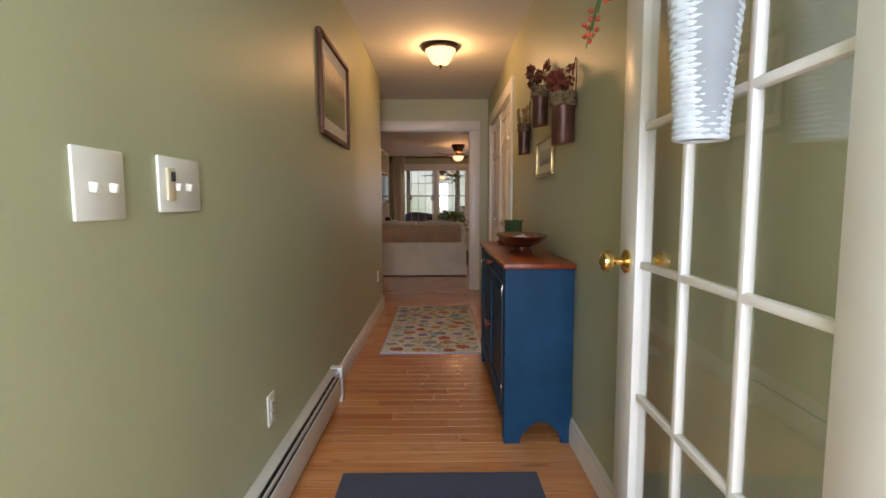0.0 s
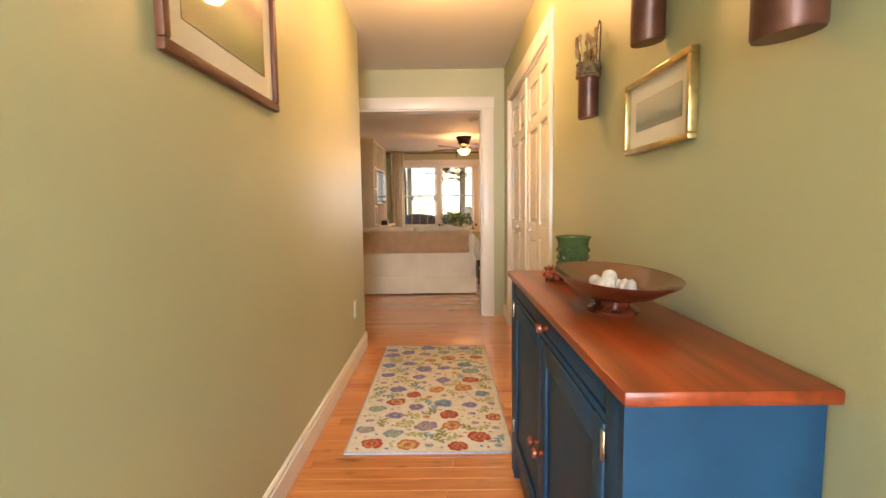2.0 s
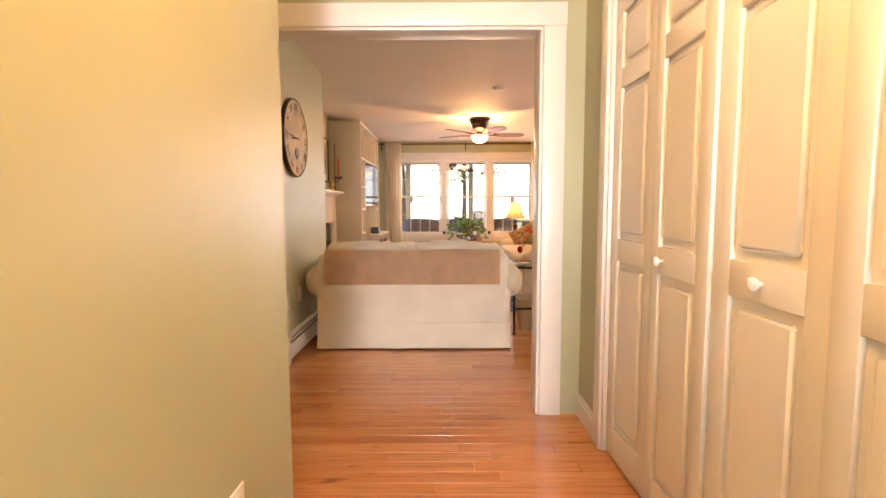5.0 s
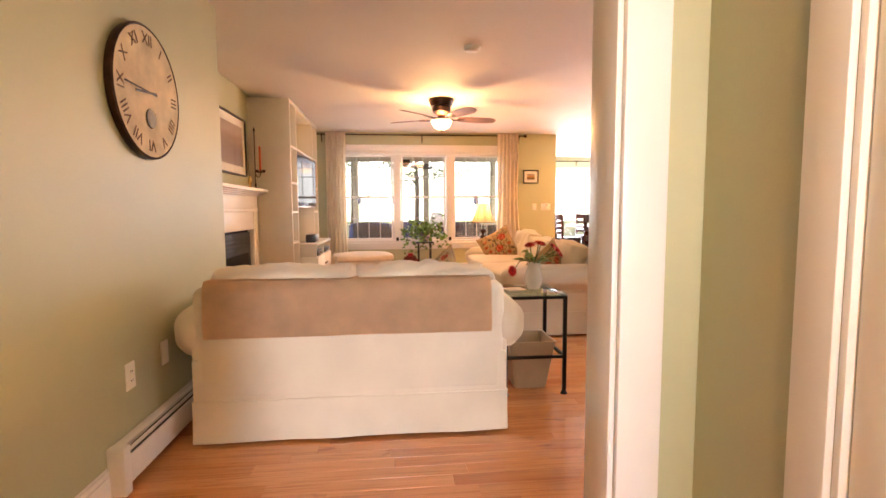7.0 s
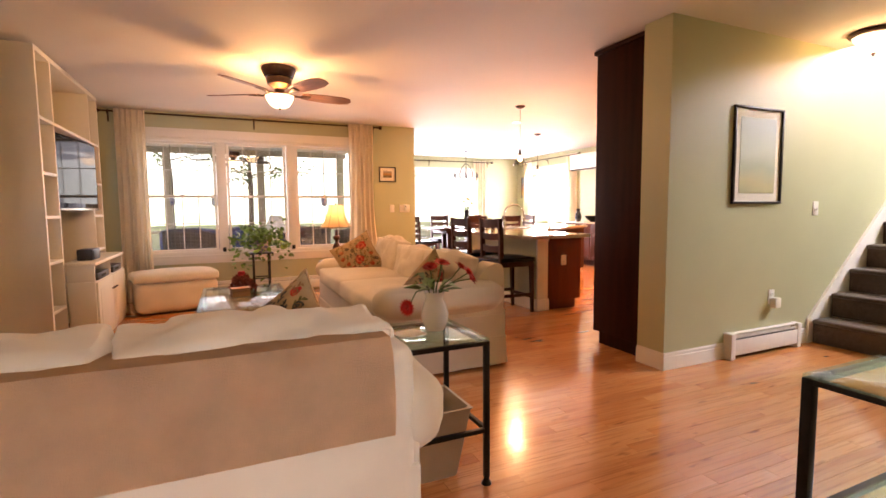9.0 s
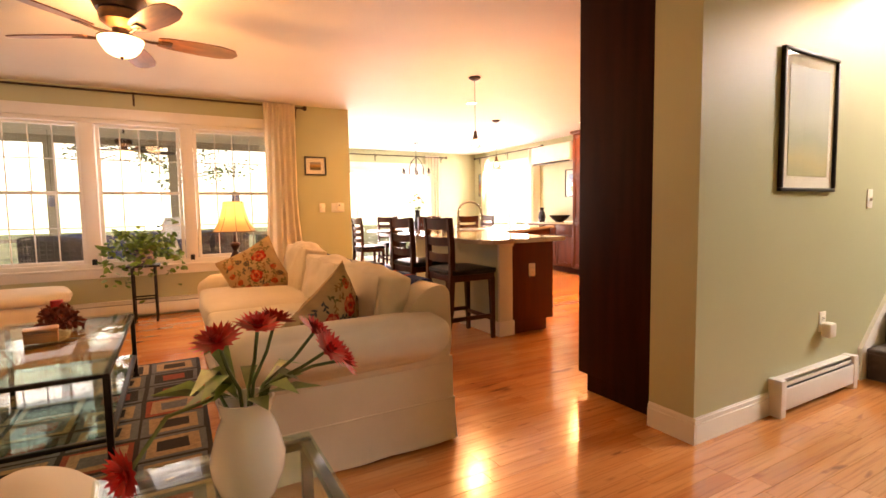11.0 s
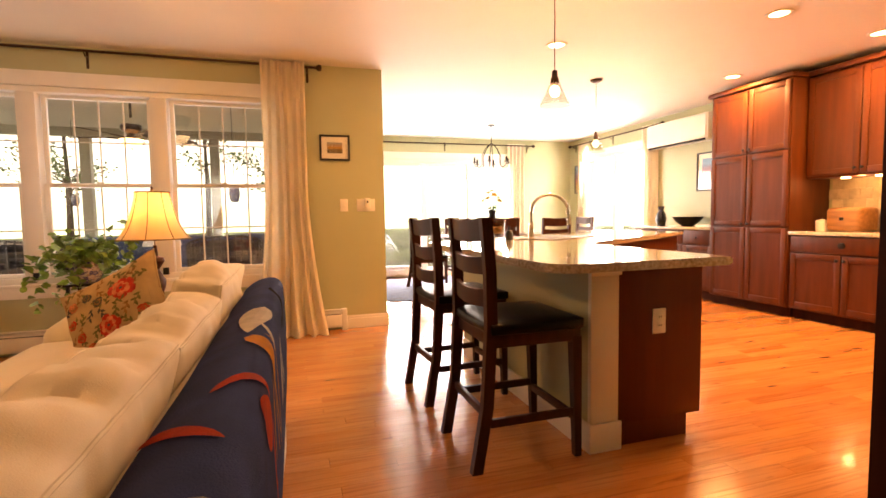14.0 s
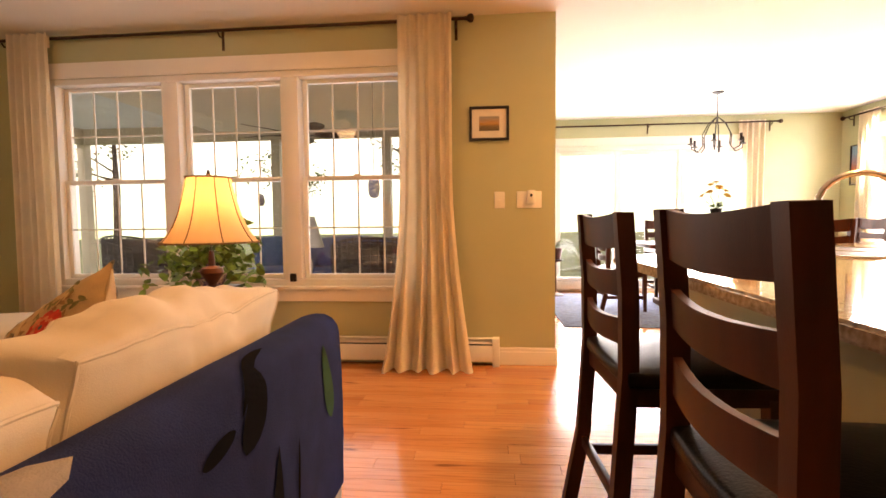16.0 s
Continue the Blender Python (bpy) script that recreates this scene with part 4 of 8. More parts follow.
for k in range(120):
    a = rnd.uniform(0, 6.28)
    petal_clump(bm, (0.085 * math.cos(a), 0.085 * math.sin(a), 0.02), 0.025, 2, rnd, 0.012)
part("leaf_litter", bm, DRIED_RED, ob)


def wall_tube(y, z, r, h, bloom, label, count, spread):
    """A half-round tin wall pocket with a straw collar, a wire loop and dried flowers."""
    ob = thing("wall_vase", label, "wall vase", pose(RX - r - 0.004, y, z))
    bm = bmesh.new()
    lathe(bm, [(0.0, 0.0), (r * 0.94, 0.0), (r, 0.006), (r, h), (r * 0.92, h), (r * 0.92, 0.01), (0.0, 0.01)], 28)
    for v in bm.verts:
        v.co.z -= 0.22 * (r - v.co.x) * (1 - v.co.z / h) * 0.6
    part("tin_tube", bm, TIN, ob)
    bm = bmesh.new()
    for k in range(9):
        ring = [(1.1 * r * math.cos(a) + rnd.uniform(-0.003, 0.003), 1.1 * r * math.sin(a) + rnd.uniform(-0.003, 0.003), h * 0.78 + k * h * 0.03 + rnd.uniform(-0.004, 0.004)) for a in [2 * math.pi * i / 20 for i in range(21)]]
        tube(bm, ring, r * 0.12, 5)
    part("straw_collar", bm, STRAW, ob, "twisted straw collar")
    bm = bmesh.new()
    tube(bm, [(r * 0.9, -r * 0.5, h), (r * 0.95, -r * 0.55, h + 0.10), (r, -r * 0.35, h + 0.15), (r, 0, h + 0.165), (r, r * 0.35, h + 0.15), (r * 0.95, r * 0.55, h + 0.10), (r * 0.9, r * 0.5, h)], 0.0022, 6)
    part("wire_loop", bm, BRONZE, ob)
    bm, st = bmesh.new(), bmesh.new()
    for k in range(count):
        a = rnd.uniform(0, 6.28)
        tip = Vector((spread * 0.6 * math.cos(a) - 0.01, spread * math.sin(a), h + rnd.uniform(0.03, 0.115)))
        tube(st, [(0.4 * tip.x, 0.4 * tip.y, h - 0.03), tip * 1.0], 0.0014, 4)
        if bloom is DRIED_TAN:
            blob(bm, tip, 0.008, 2.0)
        else:
            petal_clump(bm, tip, 0.022, 26, rnd, 0.012)
    part("stalk_bundle", st, STRAW, ob)
    part("dried_bouquet", bm, bloom, ob)


wall_tube(2.43, 1.395, 0.052, 0.21, DRIED_RED, "brown tin wall vase with dark red dried flowers", 20, 0.06)
wall_tube(2.98, 1.56, 0.044, 0.20, material("rust_dried_flowers", (0.24, 0.06, 0.02), 0.9, vary=0.3, scale=30), "brown tin wall vase with rust dried flowers", 18, 0.085)
wall_tube(3.53, 1.46, 0.038, 0.19, DRIED_TAN, "narrow brown tin wall vase with tan seed pods", 26, 0.055)

# ---- living room: triple window, curtains ----
win = thing("window_1", "white triple double-hung window with grilles, shades up", "window", kind="structure")
bm = bmesh.new()
FY = WY + 0.05
for a in ((WX0, WX0 + 0.05, WZ0, WZ1), (WX1 - 0.05, WX1, WZ0, WZ1), (WX0 + 0.05, WX1 - 0.05, WZ1 - 0.045, WZ1), (WX0 + 0.05, WX1 - 0.05, WZ0, WZ0 + 0.05)):
    box(bm, a[0], a[1], WY + 0.002, WY + 0.15, a[2], a[3], bevel=0.003)
part("window_frame", bm, TRIM, win)
units = [(-1.03, -0.185), (-0.05, 0.73), (0.865, 1.69)]
for x in (-0.1175, 0.7975):
    part("mullion", bx(x - 0.062, x + 0.062, WY + 0.004, WY + 0.14, WZ0 + 0.05, WZ1 - 0.045, bevel=0.004), TRIM, win)
for x0, x1 in units:
    for k, (z0, z1) in enumerate(((WZ0 + 0.05, 1.365), (1.335, WZ1 - 0.045))):
        y = FY + 0.035 * k
        s = bmesh.new()
        for a in ((x0, x0 + 0.035, z0, z1), (x1 - 0.035, x1, z0, z1), (x0 + 0.035, x1 - 0.035, z1 - 0.03, z1), (x0 + 0.035, x1 - 0.035, z0, z0 + 0.035)):
            box(s, a[0], a[1], y, y + 0.03, a[2], a[3], bevel=0.003)
        sash = part("sash", s, TRIM, win)
        for i in range(1, 4):
            x = x0 + 0.035 + (x1 - x0 - 0.07) * i / 4
            part("grille_bar", bx(x - 0.006, x + 0.006, y + 0.011, y + 0.019, z0 + 0.035, z1 - 0.03, bevel=0.002), TRIM, sash)
        zm = (z0 + z1) / 2
        part("grille_bar", bx(x0 + 0.035, x1 - 0.035, y + 0.010, y + 0.020, zm - 0.006, zm + 0.006, bevel=0.002), TRIM, sash)
        p = part("pane", bx(x0 + 0.03, x1 - 0.03, y + 0.013, y + 0.017, z0 + 0.03, z1 - 0.025), GLASS, sash)
        p.visible_shadow = False
    lk = bmesh.new()
    box(lk, (x0 + x1) / 2 - 0.025, (x0 + x1) / 2 + 0.025, FY - 0.008, FY + 0.01, 1.366, 1.378, bevel=0.003)
    part("sash_lock", lk, PLASTIC, win)
for x in (-0.1175, 0.7975):
    part("alarm_sensor", bx(x - 0.022, x + 0.022, WY - 0.022, WY + 0.002, WZ0 + 0.035, WZ0 + 0.095, bevel=0.004), BLACK_METAL, win, "small black alarm sensor")
casing("trim_window_1", "white painted casing round the triple window", "y", WY, -1, WX0, WX1, WZ1, WZ0, w=0.085, sill=True)
part("window_sill", bx(WX0 - 0.10, WX1 + 0.10, WY - 0.04, WY + 0.04, WZ0 - 0.022, WZ0 + 0.003, bevel=0.005), TRIM, win)


def curtain(m, width, height, label, puddle=0.0, folds=4, name="curtain", mat=None):
    """A gathered drape along local x, hanging from z = height in deep folds; it spreads and heaps on the floor."""
    ob = thing(name, label, "curtain", m)
    bm = bmesh.new()
    nu, nv = folds * 14, 34
    grid = []
    for j in range(nv + 1):
        v = j / nv
        low = max(0.0, v - 0.45) / 0.55
        row = []
        for i in range(nu + 1):
            u = i / nu
            ph = 2 * math.pi * (folds + 0.4) * (u + 0.03 * noise.noise(Vector((u * 3, v * 1.6, 4))))
            amp = 0.017 + 0.016 * v + 0.008 * noise.noise(Vector((u * 4, v * 2.5, 2))) + 0.02 * puddle * low * low
            x = (u - 0.5) * width * (1 + 0.72 * puddle * low ** 1.6) + 0.012 * math.sin(ph * 0.5 + 2 * v) * v
            y = -0.045 - amp * math.sin(ph + 0.7 * math.sin(3 * v)) - 0.10 * puddle * low ** 3 - 0.05 * puddle * max(0, v - 0.93) / 0.07 * (0.6 + 0.5 * math.sin(ph * 0.7))
            z = height * (1 - v) + (0.008 + 0.02 * puddle * abs(noise.noise(Vector((u * 9, 1, 1)))) if j == nv else 0)
            row.append(bm.verts.new((x, min(y, -0.006), z)))
        grid.append(row)
    for j in range(nv):
        for i in range(nu):
            bm.faces.new((grid[j][i], grid[j][i + 1], grid[j + 1][i + 1], grid[j + 1][i]))
    bmesh.ops.solidify(bm, geom=bm.faces[:], thickness=0.003)
    part("drape", bm, mat or CURTAIN, ob)
    bm = bmesh.new()
    box(bm, -width * 0.49, width * 0.49, -0.030, -0.027, height - 0.10, height - 0.012, bevel=0.001)
    part("header_tape", bm, mat or CURTAIN, ob)
    return ob


def curtain_rod(m, length, label, brackets=3):
    ob = thing("curtain_rod", label, "curtain rod", m)
    bm = bmesh.new()
    tube(bm, [(0, -0.07, 0), (length, -0.07, 0)], 0.011, 12)
    part("rod", bm, BRONZE, ob)
    for x, s in ((0, -1), (length, 1)):
        bm = bmesh.new()
        lathe(bm, [(0.012, 0), (0.016, 0.006), (0.010, 0.012), (0.026, 0.03), (0.030, 0.045), (0.024, 0.06), (0.0, 0.068)], 18, pose(x, -0.07, 0, 0, 90 * s, 0))
        part("finial", bm, BRONZE, ob)
    for i in range(brackets):
        x = 0.06 + (length - 0.12) * i / (brackets - 1)
        bm = bmesh.new()
        box(bm, x - 0.010, x + 0.010, -0.008, 0.0, -0.12, 0.03, bevel=0.003)
        tube(bm, [(x, -0.004, -0.03), (x, -0.05, -0.035), (x, -0.07, -0.014)], 0.006, 8)
        part("bracket", bm, BRONZE, ob)
    return ob


curtain_rod(pose(-1.43, WY, 2.395), 3.50, "dark bronze curtain rod over the triple window")
curtain(pose(1.80, WY - 0.055, 0), 0.37, 2.425, "long cream drape puddled on the wood floor", puddle=1.0, folds=5)
curtain(pose(-1.13, WY - 0.055, 0), 0.33, 2.425, "long cream drape beside the bookcase", puddle=0.15, folds=5)

# ---- living room: clock, fireplace, bookcase ----
clk = thing("wall_clock", "large round cream clock with roman numerals, worn paper face", "clock", facing(-1.30, 7.69, 1.675, "+x"))
bm = bmesh.new()
lathe(bm, [(0.0, 0.0), (0.295, 0.0), (0.300, 0.012), (0.300, 0.030), (0.292, 0.036), (0.286, 0.030), (0.0, 0.028)], 64, pose(0, 0, 0, 90))
part("case", bm, BRONZE, clk, "dark worn wooden rim")
bm = bmesh.new()
lathe(bm, [(0.0, 0.029), (0.288, 0.029), (0.288, 0.032), (0.0, 0.032)], 64, pose(0, 0, 0, 90))
part("face", bm, CLOCK_FACE, clk)
INK = material("faded_ink", (0.15, 0.085, 0.05), 0.8, vary=0.3, scale=20)


def text_mesh(words, size):
    cu = bpy.data.curves.new("text", "FONT")
    cu.body, cu.size, cu.align_x, cu.align_y, cu.extrude = words, size, "CENTER", "CENTER", 0.0006
    tmp = bpy.data.objects.new("text", cu)
    me = bpy.data.meshes.new_from_object(tmp)
    bpy.data.objects.remove(tmp)
    return me


for i, num in enumerate(("XII", "I", "II", "III", "IIII", "V", "VI", "VII", "VIII", "IX", "X", "XI")):
    a = radians(30 * i)
    me = text_mesh(num, 0.075)
    me.materials.append(INK)
    o = new("numeral", me)
    o.parent = clk
    o.matrix_basis = pose(0.235 * math.sin(a), -0.0335, 0.235 * math.cos(a), 0, 30 * i, 0) @ pose(0, 0, 0, 90)
for name, ang, ln, wd in (("minute_hand", 272, 0.215, 0.008), ("hour_hand", 264, 0.13, 0.011)):
    bm = bmesh.new()
    box(bm, -wd / 2, wd / 2, -0.002, 0.0, -0.06, ln, bevel=0.0008)
    o = part(name, bm, BLACK_METAL, clk)
    o.matrix_basis = pose(0, -0.037 if wd < 0.01 else -0.035, 0, 0, ang, 0)
bm = bmesh.new()
lathe(bm, [(0.0, 0.0), (0.042, 0.0), (0.046, 0.002), (0.042, 0.005), (0.0, 0.004)], 28, pose(0, -0.032, -0.115, 90))
part("pendulum_window", bm, BLACK_METAL, clk)

fp = thing("fireplace", "white painted mantel round a black gas fireplace", "fireplace", pose(-1.80, 9.62, 0), kind="structure")
FW = 1.36
for y in (0, FW - 0.17):
    leg = part("pilaster", bx(0.002, 0.09, y, y + 0.17, 0, 1.12, bevel=0.004), TRIM, fp)
    part("fluted_panel", bx(0.09, 0.097, y + 0.03, y + 0.14, 0.18, 0.98, bevel=0.003), TRIM, leg)
    part("plinth", bx(0.002, 0.105, y - 0.008, y + 0.178, 0, 0.14, bevel=0.004), TRIM, leg)
part("frieze", bx(0.002, 0.085, 0.17, FW - 0.17, 0.93, 1.12, bevel=0.003), TRIM, fp)
part("architrave", bx(0.002, 0.10, 0.0, FW, 1.12, 1.15, bevel=0.004), TRIM, fp)
part("upper_frieze", bx(0.002, 0.09, 0.005, FW - 0.005, 1.15, 1.29, bevel=0.003), TRIM, fp)
bm = bmesh.new()
for x, z0, z1 in ((0.115, 1.29, 1.305), (0.145, 1.305, 1.32), (0.175, 1.32, 1.335)):
    box(bm, 0.002, x, -(x - 0.09) * 0.8, FW + (x - 0.09) * 0.8 - 0.06, z0, z1, bevel=0.003)
part("crown_moulding", bm, TRIM, fp)
part("mantel_shelf", bx(0.002, 0.21, -0.10, FW + 0.02, 1.335, 1.37, bevel=0.006), TRIM, fp)
part("firebox", bx(0.002, 0.02, 0.17, FW - 0.17, 0.0, 0.93), DARK_GAP, fp, "black recessed firebox")
ins = part("insert_frame", bx(0.02, 0.05, 0.20, FW - 0.20, 0.04, 0.90, bevel=0.004), BLACK_METAL, fp)
part("glass_front", bx(0.05, 0.054, 0.28, FW - 0.28, 0.26, 0.68), SCREEN, ins)
for k in range(4):
    part("louver", bx(0.05, 0.066, 0.24, FW - 0.24, 0.72 + 0.04 * k, 0.735 + 0.04 * k, bevel=0.003), BLACK_METAL, ins)
for k in range(3):
    part("louver", bx(0.05, 0.066, 0.24, FW - 0.24, 0.09 + 0.045 * k, 0.105 + 0.045 * k, bevel=0.003), BLACK_METAL, ins)

ob = thing("candle_holder", "dark iron candle holder with an orange taper on the mantel", "candle holder", pose(-1.68, 10.86, 1.37))
bm = bmesh.new()
lathe(bm, [(0.0, 0.0), (0.035, 0.0), (0.03, 0.01), (0.008, 0.02), (0.012, 0.05), (0.006, 0.07), (0.006, 0.62), (0.012, 0.64), (0.0, 0.68)], 14, pose(0, -0.03, 0))
tube(bm, [(0, -0.03, 0.16), (0.02, 0.01, 0.13), (0.03, 0.05, 0.15), (0.03, 0.06, 0.18)], 0.006, 8)
lathe(bm, [(0.0, 0.18), (0.035, 0.185), (0.045, 0.20), (0.0, 0.20)], 14, pose(0.03, 0.06, 0))
for k in range(8):
    a = k * 0.785
    box(bm, -0.012, 0.012, -0.002, 0.002, 0, 0.035, bevel=0.0, m=pose(0.03 + 0.04 * math.cos(a), 0.06 + 0.04 * math.sin(a), 0.19, 40, 0, math.degrees(a)))
part("stand", bm, BRONZE, ob)
bm = bmesh.new()
lathe(bm, [(0.012, 0.20), (0.012, 0.47), (0.004, 0.478), (0.0, 0.479)], 14, pose(0.03, 0.06, 0))
part("candle", bm, material("orange_wax", (0.62, 0.12, 0.04), 0.5, vary=0.05), ob, "orange taper candle")
ob = thing("mantel_figure", "small brass ornament on the mantel shelf", "ornament", pose(-1.66, 10.55, 1.37))
bm = bmesh.new()
lathe(bm, [(0.0, 0.0), (0.03, 0.0), (0.026, 0.012), (0.010, 0.02), (0.02, 0.05), (0.024, 0.075), (0.012, 0.10), (0.015, 0.115), (0.0, 0.13)], 18)
part("body", bm, BRASS, ob)

bk = thing("bookcase", "cream painted built-in bookcase with open shelves and lower doors", "bookcase", pose(-1.797, 11.0, 0))
BD, BL_, BH = 0.465, 1.90, 2.40
part("side_panel", bx(0, BD, 0, 0.03, 0, BH, bevel=0.002), CREAM, bk)
part("side_panel", bx(0, BD, BL_ - 0.03, BL_, 0, BH, bevel=0.002), CREAM, bk)
part("back_panel", bx(0.0, 0.015, 0.03, BL_ - 0.03, 0, BH), CREAM, bk)
part("top_board", bx(0.015, BD, 0.03, BL_ - 0.03, BH - 0.04, BH, bevel=0.002), CREAM, bk)
for y in (0.36, BL_ - 0.38):
    part("divider", bx(0.015, BD - 0.004, y, y + 0.025, 0, BH - 0.04, bevel=0.002), CREAM, bk)
for z in (0.35, 0.74, 1.10, 1.44, 1.86):
    part("shelf", bx(0.016, BD - 0.003, 0.031, 0.359, z, z + 0.025, bevel=0.002), CREAM, bk)
for z in (0.74, 1.10, 1.44, 1.86):
    part("shelf", bx(0.016, BD - 0.003, BL_ - 0.354, BL_ - 0.031, z, z + 0.025, bevel=0.002), CREAM, bk)
part("shelf", bx(0.016, BD - 0.003, 0.386, BL_ - 0.381, 1.86, 1.885, bevel=0.002), CREAM, bk)
tvc = thing("media_cabinet", "cream painted media cabinet with an open slot and two doors", "cabinet", pose(-1.335, 11.40, 0))
part("carcass", bx(0.003, 0.20, 0, 1.22, 0.0, 0.55, bevel=0.002), CREAM, tvc)
for y in (0.0, 0.60, 1.195):
    part("upright", bx(0.003, 0.20, y, y + 0.025, 0.551, 0.69, bevel=0.001), CREAM, tvc)
part("top_board", bx(-0.02, 0.215, -0.015, 1.235, 0.691, 0.72, bevel=0.003), CREAM, tvc)
for y in (0.02, 0.615):
    d = part("door", bx(0.20, 0.218, y, y + 0.585, 0.06, 0.54, bevel=0.003), CREAM, tvc)
    part("door_panel", bx(0.218, 0.222, y + 0.07, y + 0.515, 0.13, 0.47, bevel=0.003), CREAM, d)
    bm = bmesh.new()
    yy = y + (0.50 if y < 0.3 else 0.02)
    tube(bm, [(0.219, yy, 0.42), (0.24, yy + 0.005, 0.42), (0.24, yy + 0.075, 0.42), (0.219, yy + 0.08, 0.42)], 0.005, 8)
    part("handle", bm, BLACK_METAL, d, "black bar pull")
for y, w, label in ((0.10, 0.42, "black cable box in the cabinet slot"), (0.70, 0.40, "black disc player in the cabinet slot")):
    ob = thing("media_player", label, "media player", pose(-1.32, 11.40 + y, 0.551))
    part("case", bx(0.0, 0.19, 0, w, 0, 0.06, bevel=0.004), FRAME_BLACK, ob)
    part("display", bx(0.190, 0.1915, w * 0.3, w * 0.7, 0.02, 0.04), SCREEN, ob)
ob = thing("speaker_box", "small dark speaker box on the media cabinet", "speaker", pose(-1.30, 11.60, 0.72))
part("case", bx(0, 0.12, 0, 0.26, 0, 0.10, bevel=0.008), FRAME_BLACK, ob)
part("grille", bx(0.12, 0.124, 0.012, 0.248, 0.012, 0.088, bevel=0.002), BLACK_METAL, ob)
tv = thing("television", "black flat television on an arm in the bookcase", "television", pose(-1.37, 12.03, 1.52, 0, 0, 84))
part("bezel", bx(-0.56, 0.56, -0.0, 0.05, -0.33, 0.33, bevel=0.008), SCREEN, tv)
part("screen", bx(-0.535, 0.535, -0.004, -0.0002, -0.285, 0.31, bevel=0.0), SCREEN, tv, "glossy dark screen")
part("silver_trim", bx(-0.56, 0.56, -0.006, 0.03, -0.350, -0.331, bevel=0.003), NICKEL, tv, "silver lower strip")
part("mount_arm", bx(-0.06, 0.06, 0.05, 0.40, -0.05, 0.05, bevel=0.004), BLACK_METAL, tv)
for y, z, r, mt, label in ((0.18, 1.885, 0.05, BRONZE, "dark bowl on the upper bookcase shelf"), (1.0, 1.885, 0.07, BRONZE, "dark shallow dish on the upper bookcase shelf")):
    ob = thing("shelf_dish", label, "dish", pose(-1.50, 11.0 + y, z))
    bm = bmesh.new()
    lathe(bm, [(0.0, 0.0), (r * 0.5, 0.0), (r, r * 0.7), (r * 0.94, r * 0.72), (r * 0.4, 0.012), (0.0, 0.012)], 24)
    part("dish", bm, mt, ob)

# ---- living room: seating ----


def sofa(name, label, m, width, depth, seats, backs, category="sofa", back_h=0.80, lean=0.27, sink=0.0, back_profile=None, back_in=0.05, span=None, arm_top=0.64, slump=0.0, cushion_front=-0.12, arm_out=0.0, sag=(0, 0, 0)):
    """A slipcovered sofa: local x is its width, it faces -y; skirted base, rolled arms, loose cushions."""
    ob = thing(name, label, category, m)
    hw = width / 2
    arm = 0.20
    nx, n2 = 40, 8
    def skirt(x0, y0, x1, y1):
        bm = bmesh.new()
        g = []
        for i in range(nx + 1):
            u = i / nx
            col = []
            for j in range(n2 + 1):
                v = j / n2
                px, py = x0 + (x1 - x0) * u, y0 + (y1 - y0) * u
                d = Vector((y1 - y0, -(x1 - x0), 0)).normalized()
                wv = 0.005 * v * math.sin(u * 17 + 2 * noise.noise(Vector((u * 4, x0, y0)))) + 0.010 * v * v
                col.append(bm.verts.new((px + d.x * wv, py + d.y * wv, 0.215 - 0.200 * v)))
            g.append(col)
        for i in range(nx):
            for j in range(n2):
                bm.faces.new((g[i][j], g[i + 1][j], g[i + 1][j + 1], g[i][j + 1]))
        sk_ = part("skirt", bm, SLIP, ob, "cream skirt nearly touching the floor")
        bm = bmesh.new()
        tube(bm, [(x0, y0, 0.216), (x1, y1, 0.216)], 0.004, 6)
        part("piping", bm, SLIP, sk_)
    corners = [(-hw + 0.04, -depth / 2), (hw - 0.04, -depth / 2), (hw - 0.04, depth / 2), (-hw + 0.04, depth / 2)]
    for (a, b), (c, d) in zip(corners, corners[1:] + corners[:1]):
        skirt(a, b, c, d)
    bm = bmesh.new()
    box(bm, -hw + 0.042, hw - 0.042, -depth / 2 + 0.002, depth / 2 - 0.002, 0.05, 0.42, bevel=0.012)
    part("base", bm, SLIP, ob)
    bm = bmesh.new()
    if back_profile:
        loops = [[bm.verts.new((x, depth / 2 + y, z)) for y, z in back_profile] for x in (-hw + back_in, hw - back_in)]
        for k in range(len(back_profile)):
            j = (k + 1) % len(back_profile)
            bm.faces.new((loops[0][k], loops[0][j], loops[1][j], loops[1][k]))
        bm.faces.new(loops[0])
        bm.faces.new(loops[1][::-1])
    else:
        box(bm, -hw + back_in, hw - back_in, depth / 2 - 0.22, depth / 2 - 0.0005, 0.205, back_h, bevel=0.05, seg=5)
    part("back_frame", bm, SLIP, ob)
    for s in (-1, 1):
        bm = bmesh.new()
        cushion(bm, s * (hw - 0.08 + arm_out) - arm / 2, s * (hw - 0.08 + arm_out) + arm / 2, -depth / 2 - 0.02, depth / 2 - 0.03, 0.42, arm_top, 0.02, 12, wr=0.008, seed=s, edge=0.9)
        part("arm", bm, SLIP, ob, "rolled arm")
        bm = bmesh.new()
        box(bm, *sorted((s * (hw - 0.16), s * (hw - 0.035))), -depth / 2 + 0.005, depth / 2 - 0.02, 0.38, 0.56, bevel=0.02)
        part("arm_base", bm, SLIP, ob)
    inner = 2 * (hw - arm + 0.02)
    for i in range(seats):
        x0 = -inner / 2 + inner * i / seats
        bm = bmesh.new()
        cushion(bm, x0 + 0.004, x0 + inner / seats - 0.004, -depth / 2 - 0.02, depth / 2 - 0.26, 0.395, 0.545, 0.025, 16, wr=0.010, seed=i, edge=0.36)
        part("seat_cushion", bm, SLIP, ob)
    lo, hi = span or (-hw + 0.10, hw - 0.10)
